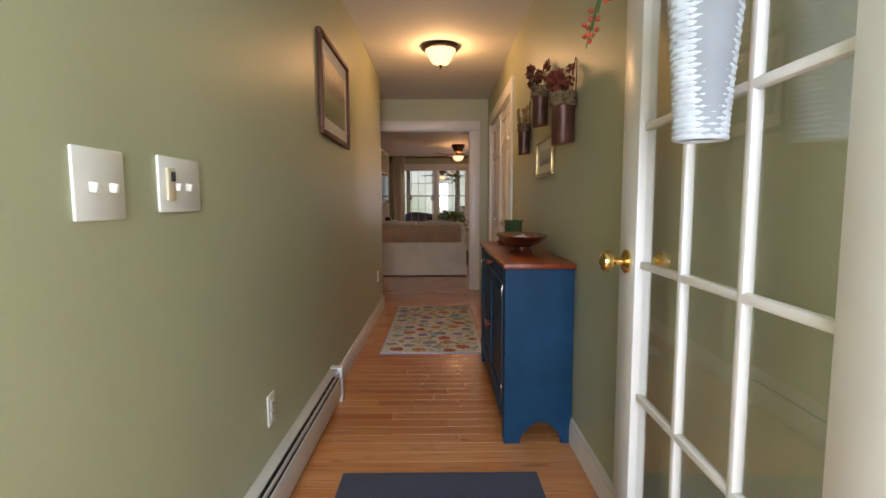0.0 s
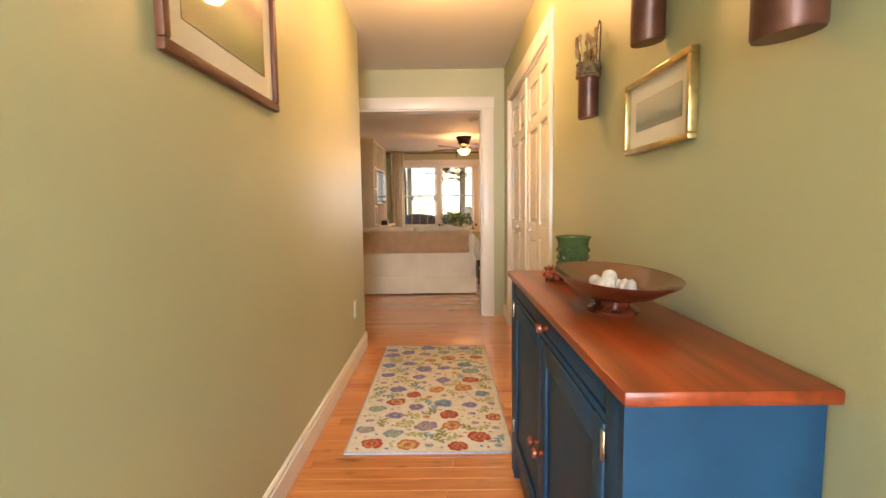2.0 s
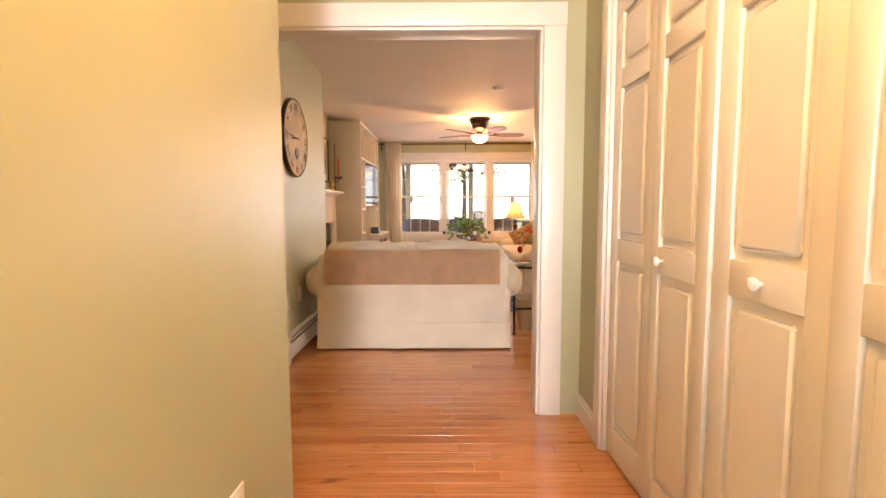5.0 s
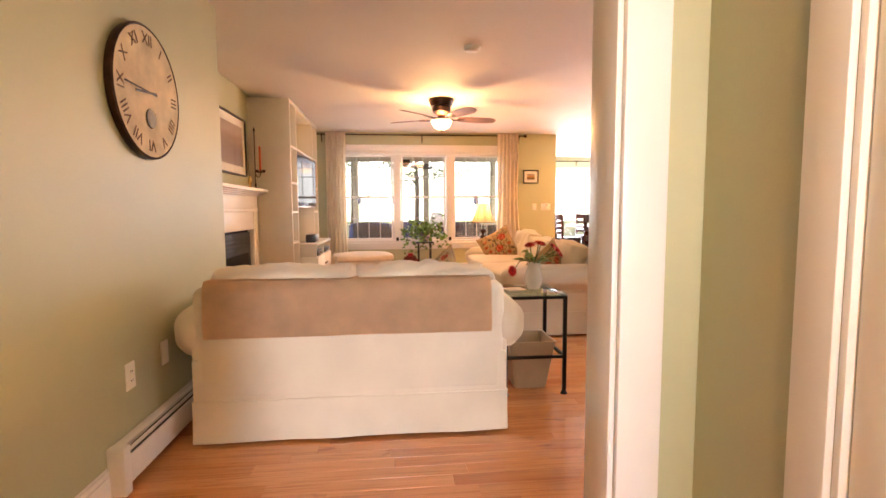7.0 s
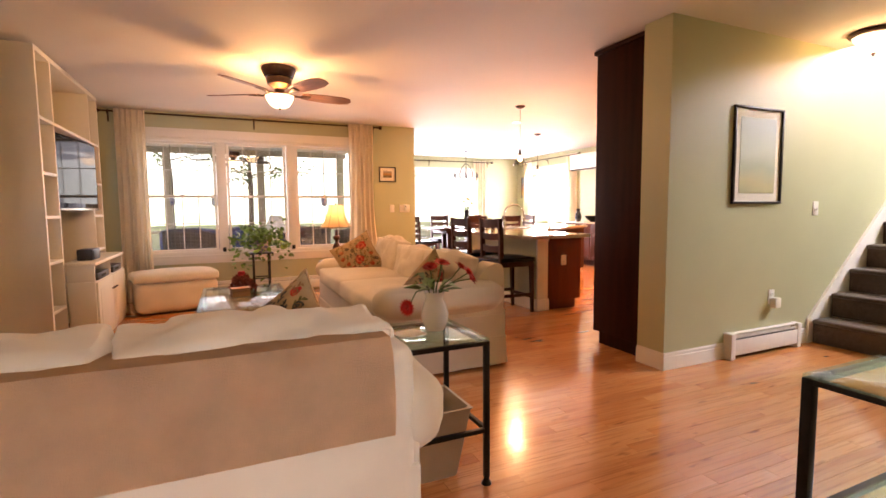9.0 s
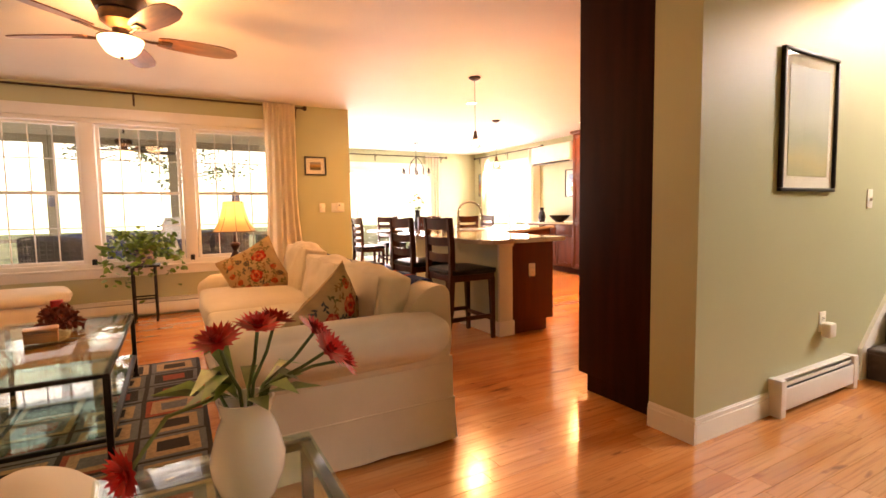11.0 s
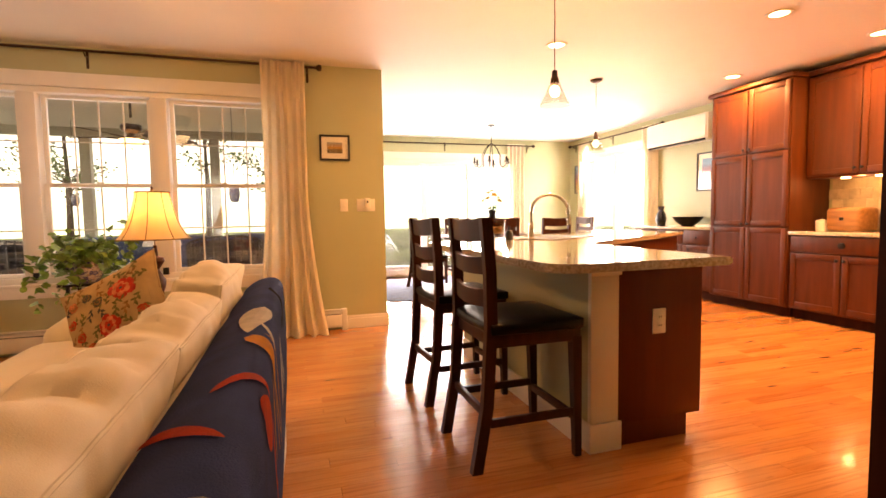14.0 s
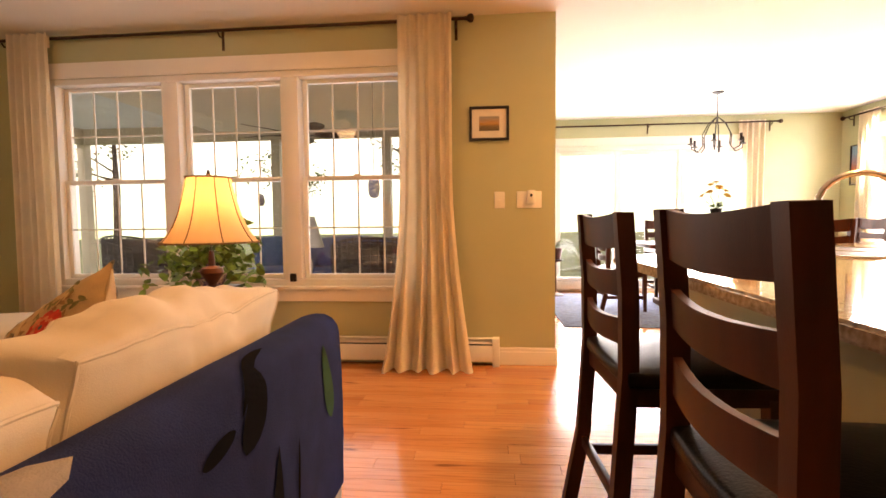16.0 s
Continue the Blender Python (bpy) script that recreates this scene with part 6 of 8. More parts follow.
def bouquet(name, label, m, profile, vase_mat, stems, bloom_mat, r, petals, leaf_n):
    """A turned vase with bent stems, layered blossoms and leaves."""
    ob = thing(name, label, "flowers", m)
    bm = bmesh.new()
    lathe(bm, profile, 32)
    part("vase", bm, vase_mat, ob)
    top = max(z for _, z in profile)
    st, lf = bmesh.new(), bmesh.new()
    for x, y, z in stems:
        tube(st, [(0, 0, top * 0.5), (x * 0.25, y * 0.25, top + 0.02), (x * 0.7, y * 0.7, top + 0.3 * (z - top) + 0.03), (x, y, z)], 0.003, 6)
        d = Vector((x, y, (z - top) + 0.04)).normalized()
        q = d.to_track_quat("Z", "Y")
        bl = bmesh.new()
        for ring, (n, tilt, ln) in enumerate(((petals, 78, r), (petals, 58, r * 0.85), (petals - 4, 34, r * 0.6))):
            for k in range(n):
                a = 2 * math.pi * (k + 0.5 * ring) / n
                ux = Vector((math.cos(a), math.sin(a), 0))
                tp = (ux * math.sin(radians(tilt)) + Vector((0, 0, math.cos(radians(tilt))))) * ln
                side = Vector((-ux.y, ux.x, 0)) * ln * 0.16
                vs = [bl.verts.new(Vector((x, y, z)) + q @ p) for p in (side * 0.3, tp * 0.55 + side, tp, tp * 0.55 - side, -side * 0.3)]
                bl.faces.new(vs)
        blob(bl, Vector((x, y, z)) + q @ Vector((0, 0, r * 0.12)), r * 0.2)
        part("blossom", bl, bloom_mat, ob)
    for k in range(leaf_n):
        a = rnd.uniform(0, 6.28)
        ln = rnd.uniform(0.06, 0.13)
        b0 = Vector((0.02 * math.cos(a), 0.02 * math.sin(a), top + 0.005))
        ux, up = Vector((math.cos(a), math.sin(a), 0)), rnd.uniform(0.1, 0.7)
        side = Vector((-ux.y, ux.x, 0)) * ln * 0.17
        mid, tip = b0 + ux * ln * 0.55 + Vector((0, 0, ln * up)), b0 + ux * ln + Vector((0, 0, ln * up * 0.6))
        vs = [lf.verts.new(p) for p in (b0, mid + side, tip, mid - side)]
        lf.faces.new(vs)
    part("stem_bundle", st, STEM, ob)
    part("foliage", lf, LEAF, ob)
    return ob


bouquet("flower_vase", "white pitcher vase with drooping red gerbera flowers", pose(0.735, 8.33, 0.622), [(0.0, 0.0), (0.040, 0.0), (0.044, 0.006), (0.058, 0.045), (0.060, 0.07), (0.048, 0.115), (0.038, 0.14), (0.046, 0.168), (0.042, 0.168), (0.034, 0.14), (0.0, 0.10)], WHITE_CERAMIC,
        [(-0.04, -0.05, 0.28), (0.02, -0.03, 0.29), (0.11, -0.03, 0.27), (0.15, -0.05, 0.22), (-0.16, -0.10, 0.13), (0.06, 0.05, 0.28), (0.12, -0.08, 0.25)], RED_PETAL, 0.042, 16, 22)
ob = thing("flower_centerpiece", "dried red and brown flower centerpiece on the coffee table", "centerpiece", pose(0.02, 10.98, 0.45))
bm = bmesh.new()
for k in range(34):
    a = rnd.uniform(0, 6.28)
    petal_clump(bm, (0.10 * math.cos(a) * rnd.random(), 0.10 * math.sin(a) * rnd.random(), rnd.uniform(0.02, 0.12)), 0.035, 30, rnd, 0.016)
part("dried_blooms", bm, DRIED_RED, ob)
bm = bmesh.new()
lathe(bm, [(0.0, 0.06), (0.03, 0.06), (0.03, 0.17), (0.0, 0.168)], 18)
part("candle", bm, RED_PETAL, ob, "red pillar candle")
ob = thing("wooden_box", "small honey-coloured wooden box on the coffee table", "box", pose(0.0, 10.68, 0.45, 0, 0, 8))
part("box_body", bx(-0.07, 0.07, -0.05, 0.05, 0, 0.055, bevel=0.004), material("honey_wood", (0.42, 0.22, 0.09), 0.4, vary=0.2, scale=6, stretch=(1, 8, 8)), ob)
part("lid", bx(-0.073, 0.073, -0.053, 0.053, 0.056, 0.072, bevel=0.004), material("honey_wood_lid", (0.44, 0.24, 0.10), 0.4, vary=0.2, scale=6, stretch=(1, 8, 8)), ob)

lt = thing("lamp_table", "small round dark wooden lamp table behind the sofa arm", "side table", pose(1.10, 12.12, 0))
bm = bmesh.new()
lathe(bm, [(0.0, 0.53), (0.21, 0.53), (0.22, 0.54), (0.21, 0.555), (0.0, 0.556)], 32)
part("tabletop", bm, STOOL_WOOD, lt)
bm = bmesh.new()
lathe(bm, [(0.018, 0.10), (0.03, 0.16), (0.02, 0.22), (0.028, 0.34), (0.02, 0.50), (0.04, 0.53)], 18)
part("column", bm, STOOL_WOOD, lt)
for k in range(3):
    a = 2.1 * k
    bm = bmesh.new()
    tube(bm, [(0.02 * math.cos(a), 0.02 * math.sin(a), 0.14), (0.10 * math.cos(a), 0.10 * math.sin(a), 0.11), (0.18 * math.cos(a), 0.18 * math.sin(a), 0.014)], 0.014, 8)
    part("leg", bm, STOOL_WOOD, lt)
tl = thing("table_lamp", "lit table lamp with a tan bell shade and dark base", "table lamp", pose(1.10, 12.12, 0.556))
bm = bmesh.new()
lathe(bm, [(0.0, 0.0), (0.072, 0.0), (0.074, 0.012), (0.05, 0.024), (0.02, 0.04), (0.028, 0.08), (0.045, 0.13), (0.048, 0.16), (0.03, 0.20), (0.016, 0.225), (0.032, 0.25), (0.046, 0.272), (0.040, 0.29), (0.014, 0.30), (0.010, 0.36)], 28)
part("base", bm, STOOL_WOOD, tl, "dark turned baluster base")
bm = bmesh.new()
lathe(bm, [(0.182, 0.395), (0.162, 0.42), (0.138, 0.46), (0.118, 0.51), (0.102, 0.57), (0.090, 0.62), (0.084, 0.655)], 48, close=False)
for v in bm.verts:
    a = math.atan2(v.co.y, v.co.x)
    k = 1 - 0.03 * (abs(math.cos(4 * a)) ** 10)
    v.co.x, v.co.y = v.co.x * k, v.co.y * k
bmesh.ops.solidify(bm, geom=bm.faces[:], thickness=0.002)
shd = part("shade", bm, SHADE, tl, "glowing tan bell shade")
for k8 in range(8):
    a = math.pi * k8 / 4
    bm = bmesh.new()
    tube(bm, [(r * math.cos(a), r * math.sin(a), z) for r, z in ((0.179, 0.395), (0.159, 0.42), (0.136, 0.46), (0.116, 0.51), (0.100, 0.57), (0.088, 0.62), (0.083, 0.655))], 0.0022, 6)
    part("seam_cord", bm, STRAW, shd)
for z, r in ((0.395, 0.183), (0.655, 0.085)):
    bm = bmesh.new()
    tube(bm, [(r * math.cos(a), r * math.sin(a), z) for a in [2 * math.pi * i / 40 for i in range(41)]], 0.004, 6)
    part("trim_band", bm, STRAW, shd)
bm = bmesh.new()
lathe(bm, [(0.003, 0.36), (0.003, 0.66), (0.009, 0.668), (0.005, 0.685), (0.0, 0.69)], 12)
part("harp_finial", bm, BRONZE, tl)

ps = thing("plant_stand", "tall slim dark iron plant stand by the window", "plant stand", pose(0.33, 13.38, 0))
part("stand_top", bx(-0.15, 0.15, -0.15, 0.15, 0.575, 0.595, bevel=0.004), BLACK_METAL, ps)
for sx in (-1, 1):
    for sy in (-1, 1):
        part("leg", bx(sx * 0.10 - 0.011, sx * 0.10 + 0.011, sy * 0.10 - 0.011, sy * 0.10 + 0.011, 0, 0.574, bevel=0.003), BLACK_METAL, ps)
    part("stretcher", bx(sx * 0.10 - 0.008, sx * 0.10 + 0.008, -0.089, 0.089, 0.20, 0.215), BLACK_METAL, ps)
    part("stretcher", bx(-0.089, 0.089, sx * 0.10 - 0.008, sx * 0.10 + 0.008, 0.24, 0.255), BLACK_METAL, ps)


def leafy(bm, base, count, reach, droop, rnd, size, lift=0.25):
    """Trailing stems hung with heart-shaped leaves."""
    for _ in range(count):
        a = rnd.uniform(0, 6.28)
        ln = reach * rnd.uniform(0.35, 1.0)
        p0 = Vector(base)
        p1 = p0 + Vector((math.cos(a) * ln * 0.6, math.sin(a) * ln * 0.6, lift * rnd.random()))
        p2 = p0 + Vector((math.cos(a) * ln, math.sin(a) * ln, lift * 0.8 * rnd.random() - droop * rnd.random()))
        for k in range(7):
            u = rnd.uniform(0.15, 1.0)
            c = p0 * (1 - u) ** 2 + p1 * 2 * u * (1 - u) + p2 * u * u + Vector((rnd.gauss(0, 0.02), rnd.gauss(0, 0.02), rnd.gauss(0, 0.02)))
            s = size * rnd.uniform(0.6, 1.2)
            q = Euler((rnd.uniform(-1.1, 1.1), rnd.uniform(-1.1, 1.1), rnd.uniform(0, 6.28))).to_matrix()
            pts = [(0, -0.5, 0), (0.38, -0.25, 0.06), (0.36, 0.15, 0.03), (0, 0.62, -0.10), (-0.36, 0.15, 0.03), (-0.38, -0.25, 0.06)]
            bm.faces.new([bm.verts.new(c + q @ (Vector(p) * s)) for p in pts])


pl = thing("house_plant", "trailing green pothos in a patterned blue pot", "plant", pose(0.33, 13.38, 0.595))
bm = bmesh.new()
lathe(bm, [(0.0, 0.0), (0.07, 0.0), (0.10, 0.06), (0.105, 0.11), (0.095, 0.15), (0.102, 0.16), (0.09, 0.16), (0.08, 0.14), (0.0, 0.13)], 28)
part("pot", bm, floral("blue_white_pot", (0.55, 0.45, 0.38), [(0.06, 0.07, 0.20), (0.10, 0.08, 0.18), (0.30, 0.16, 0.12)], 26, 50, 0.5, 0.2), pl, "blue and white patterned pot")
bm = bmesh.new()
leafy(bm, (0, 0, 0.15), 80, 0.46, 0.62, random.Random(9), 0.066, 0.42)
part("foliage", bm, LEAF, pl)

# ---- living room: ceiling fan, detector ----


WALNUT = material("walnut_blade", (0.20, 0.080, 0.040), 0.35, vary=0.25, scale=4, stretch=(1, 6, 6), coat=0.15)


def ceiling_fan(m, label, drop=0.0, turn=20, blade_mat=None, lit=True):
    """Hugger fan: housing, five blades on irons, and a bowl light."""
    ob = thing("ceiling_fan", label, "ceiling fan", m)
    bm = bmesh.new()
    if drop:
        lathe(bm, [(0.0, 0.0), (0.07, 0.0), (0.05, -0.05), (0.014, -0.06), (0.014, -drop), (0.0, -drop)], 24)
    else:
        lathe(bm, [(0.0, 0.0), (0.148, 0.0), (0.152, -0.02), (0.140, -0.05), (0.125, -0.085), (0.0, -0.085)], 36)
    part("canopy", bm, BRONZE, ob)
    bm = bmesh.new()
    lathe(bm, [(0.0, -drop - 0.085), (0.105, -drop - 0.085), (0.112, -drop - 0.105), (0.105, -drop - 0.15), (0.07, -drop - 0.175), (0.045, -drop - 0.19), (0.040, -drop - 0.243), (0.0, -drop - 0.247)], 36)
    part("motor_housing", bm, BRONZE, ob)
    for k in range(5):
        a = turn + 72 * k
        bm = bmesh.new()
        pts = [(0.20, -0.045), (0.26, -0.062), (0.45, -0.078), (0.58, -0.074), (0.66, -0.05), (0.685, 0.0), (0.66, 0.05), (0.58, 0.074), (0.45, 0.078), (0.26, 0.062), (0.20, 0.045)]
        lo = [bm.verts.new((x, y, -0.004)) for x, y in pts]
        hi = [bm.verts.new((x, y, 0.004)) for x, y in pts]
        bm.faces.new(lo[::-1])
        bm.faces.new(hi)
        for i in range(len(pts)):
            j = (i + 1) % len(pts)
            bm.faces.new((lo[i], lo[j], hi[j], hi[i]))
        b = part("blade", bm, blade_mat or WALNUT, ob)
        b.matrix_basis = pose(0, 0, -drop - 0.228, 0, 0, a) @ pose(0, 0, 0, -13, 0, 0)
        bm = bmesh.new()
        tube(bm, [(0.045, 0, 0.0), (0.16, 0, -0.012), (0.24, 0, -0.006)], 0.009, 8)
        box(bm, 0.20, 0.28, -0.03, 0.03, -0.012, -0.0045, bevel=0.003)
        part("blade_iron", bm, BRONZE, b)
    bm = bmesh.new()
    lathe(bm, [(0.122, -drop - 0.248), (0.124, -drop - 0.262), (0.106, -drop - 0.30), (0.080, -drop - 0.335), (0.05, -drop - 0.352), (0.0, -drop - 0.356)], 32, close=False)
    sh = part("light_bowl", bm, SHADE_GLASS, ob, "lit frosted glass bowl")
    sh.visible_shadow = False
    bm = bmesh.new()
    lathe(bm, [(0.010, -drop - 0.354), (0.012, -drop - 0.362), (0.0, -drop - 0.378)], 12)
    part("finial", bm, BRONZE, ob)
    bm = bmesh.new()
    tube(bm, [(0.122 * math.cos(a), 0.122 * math.sin(a), -drop - 0.248) for a in [2 * math.pi * i / 36 for i in range(37)]], 0.005, 6)
    for k in range(3):
        tube(bm, [(0.04 * math.cos(2.1 * k), 0.04 * math.sin(2.1 * k), -drop - 0.23), (0.12 * math.cos(2.1 * k), 0.12 * math.sin(2.1 * k), -drop - 0.248)], 0.004, 6)
    part("bowl_ring", bm, BRONZE, ob)
    return ob


ceiling_fan(pose(0.41, 11.12, H), "bronze ceiling fan with wooden blades and lit bowl", turn=8)
ob = thing("smoke_detector", "round white smoke detector on the ceiling", "smoke detector", pose(0.48, 9.25, H))
bm = bmesh.new()
lathe(bm, [(0.0, 0.0), (0.068, 0.0), (0.070, -0.010), (0.062, -0.022), (0.055, -0.034), (0.03, -0.040), (0.0, -0.040)], 32)
part("housing", bm, PLASTIC, ob)

# ---- stairs ----
RISE, RUN, SX = 0.20, 0.252, 4.40
st = thing("stairs", "straight stairs covered in taupe carpet, six risers", "stairs", kind="structure")
for k in range(6):
    bm = bmesh.new()
    box(bm, SX + k * RUN - 0.022, SX + (k + 1) * RUN if k < 5 else 8.4, 6.63, 8.782, (k + 1) * RISE - 0.035, (k + 1) * RISE, bevel=0.014, seg=3)
    box(bm, SX + k * RUN, SX + k * RUN + 0.02, 6.63, 8.782, k * RISE, (k + 1) * RISE - 0.03, bevel=0.004)
    part("carpeted_step", bm, CARPET, st)
bm = bmesh.new()
a = [(SX - 0.06, 0.0), (SX - 0.06, 0.20), (SX + 5 * RUN - 0.02, 6 * RISE + 0.14), (8.4, 6 * RISE + 0.14), (8.4, 0.0)]
lo, hi = [bm.verts.new((x, 8.808, z)) for x, z in a], [bm.verts.new((x, 8.786, z)) for x, z in a]
bm.faces.new(lo)
bm.faces.new(hi[::-1])
for i in range(5):
    bm.faces.new((lo[i], hi[i], hi[(i + 1) % 5], lo[(i + 1) % 5]))
part("skirt_board", bm, TRIM, st, "cream painted skirt board", smooth=False)
sw_ = thing("window_2", "high white stairwell window full of daylight", "window", kind="structure")
bm = bmesh.new()
for a in ((6.3, 6.37, 2.9, 4.5), (7.83, 7.9, 2.9, 4.5), (6.37, 7.83, 2.9, 2.97), (6.37, 7.83, 4.43, 4.5), (6.37, 7.83, 3.66, 3.70)):
    box(bm, a[0], a[1], 6.51, 6.61, a[2], a[3], bevel=0.003)
part("window_frame", bm, TRIM, sw_)
p = part("pane", bx(6.35, 7.85, 6.55, 6.555, 2.95, 4.45), GLASS, sw_)
p.visible_shadow = False

# ---- kitchen ----


def prism(bm, pts, z0, z1):
    lo, hi = [bm.verts.new((x, y, z0)) for x, y in pts], [bm.verts.new((x, y, z1)) for x, y in pts]
    bm.faces.new(lo[::-1])
    bm.faces.new(hi)
    for i in range(len(pts)):
        j = (i + 1) % len(pts)
        bm.faces.new((lo[i], lo[j], hi[j], hi[i]))


isl = thing("kitchen_island", "angled kitchen island with cherry end panel and sage knee wall", "kitchen island")
bm = bmesh.new()
prism(bm, [(3.12, 10.875), (3.67, 10.875), (3.67, 11.90), (5.72, 13.19), (5.27, 13.92), (3.12, 12.59)], 0.10, 0.818)
part("cabinet_body", bm, CHERRY_CAB, isl, smooth=False)
bm = bmesh.new()
prism(bm, [(3.14, 10.90), (3.57, 10.90), (3.57, 11.93), (5.66, 13.22), (5.24, 13.88), (3.14, 12.56)], 0.0, 0.10)
part("toe_kick", bm, DARK_CHERRY, isl, smooth=False)
bm = bmesh.new()
prism(bm, [(3.065, 10.874), (3.118, 10.874), (3.118, 12.56), (3.065, 12.49)], 0.0, 0.818)
part("knee_wall", bm, WALL, isl, "sage painted knee wall under the overhang", smooth=False)
bm = bmesh.new()
box(bm, 3.205, 3.68, 10.862, 10.874, 0.10, 0.818, bevel=0.002)
box(bm, 3.205, 3.60, 10.863, 10.8735, 0.0, 0.102, bevel=0.001)
part("end_panel", bm, END_CHERRY, isl, "dark cherry end panel notched for the toe space")
post = part("corner_post", bx(3.062, 3.204, 10.846, 10.8725, 0.0, 0.818, bevel=0.003), CREAM, isl, "cream painted corner post")
part("post_base", bx(3.050, 3.214, 10.832, 10.8445, 0.0, 0.13, bevel=0.004), TRIM, post)
part("post_cap", bx(3.054, 3.210, 10.834, 10.8445, 0.785, 0.817, bevel=0.003), TRIM, post)
part("knee_baseboard", bx(3.049, 3.0635, 10.834, 12.48, 0, 0.128, bevel=0.003), TRIM, isl)
top = thing("countertop", "polished speckled beige granite island countertop", "countertop", pose(0, 0, 0.8195))
bm = bmesh.new()
prism(bm, [(2.80, 10.82), (2.815, 10.76), (2.86, 10.715), (2.92, 10.70), (3.68, 10.70), (3.70, 10.72), (3.70, 11.87), (5.77, 13.16), (5.24, 14.03), (2.80, 12.55)], 0.0, 0.038)
bmesh.ops.bevel(bm, geom=[e for e in bm.edges if abs(e.verts[0].co.z - e.verts[1].co.z) < 1e-5], offset=0.008, segments=2, affect="EDGES")
part("slab", bm, GRANITE, top)
sinkm = pose(3.95, 12.72, 0.858, 0, 0, 31.7)
sk = thing("kitchen_sink", "dark undermount double kitchen sink in the granite", "sink", sinkm)
part("basin", bx(-0.36, 0.36, -0.22, 0.22, -0.001, 0.004, bevel=0.001), material("sink_steel", (0.10, 0.085, 0.07), 0.3, metal=0.8, vary=0.1, scale=20), sk)
for a in ((-0.38, 0.38, -0.24, -0.22), (-0.38, 0.38, 0.22, 0.24), (-0.38, -0.36, -0.22, 0.22), (0.36, 0.38, -0.22, 0.22), (-0.01, 0.01, -0.22, 0.22)):
    part("rim", bx(*a, -0.001, 0.008, bevel=0.002), NICKEL, sk)
fa = thing("faucet", "tall brushed nickel gooseneck kitchen faucet", "faucet", pose(3.62, 12.46, 0.858, 0, 0, -25))
bm = bmesh.new()
lathe(bm, [(0.0, 0.0), (0.030, 0.0), (0.030, 0.012), (0.022, 0.02), (0.020, 0.11), (0.014, 0.13), (0.014, 0.14)], 20)
part("base", bm, NICKEL, fa)
bm = bmesh.new()
tube(bm, [(0, 0, 0.13), (0, 0, 0.22)] + [(0.14 - 0.14 * math.cos(math.pi * k / 12), 0, 0.22 + 0.13 * math.sin(math.pi * k / 12)) for k in range(1, 13)] + [(0.285, 0, 0.18)], 0.0125, 12)
part("gooseneck", bm, NICKEL, fa)
bm = bmesh.new()
tube(bm, [(0.285, 0, 0.195), (0.29, 0, 0.11)], 0.018, 14)
part("spray_head", bm, NICKEL, fa)
bm = bmesh.new()
tube(bm, [(0, -0.02, 0.09), (0.01, -0.08, 0.12)], 0.007, 8)
part("lever", bm, NICKEL, fa)
ob = thing("soap_dispenser", "small dark soap dispenser beside the faucet", "soap dispenser", pose(3.45, 12.50, 0.858))
bm = bmesh.new()
lathe(bm, [(0.0, 0.0), (0.03, 0.0), (0.032, 0.05), (0.02, 0.075), (0.008, 0.08), (0.008, 0.11), (0.0, 0.11)], 18)
part("bottle", bm, FRAME_BLACK, ob)
ob = thing("candle_glass", "wide clear glass candle holder on the island", "candle holder", pose(3.30, 12.40, 0.858))
bm = bmesh.new()
lathe(bm, [(0.0, 0.0), (0.05, 0.0), (0.02, 0.015), (0.015, 0.04), (0.06, 0.06), (0.065, 0.16), (0.062, 0.16), (0.055, 0.065), (0.0, 0.055)], 24)
part("cup", bm, glass("cup_glass", (0.82, 0.78, 0.70)), ob)
bm = bmesh.new()
lathe(bm, [(0.0, 0.058), (0.045, 0.062), (0.045, 0.11), (0.0, 0.11)], 20)
part("candle", bm, DRIED_TAN, ob)
wall_plate("ivory outlet on the island end panel", facing(3.43, 10.861, 0.56, "-y"), 0.072, outlet=True)


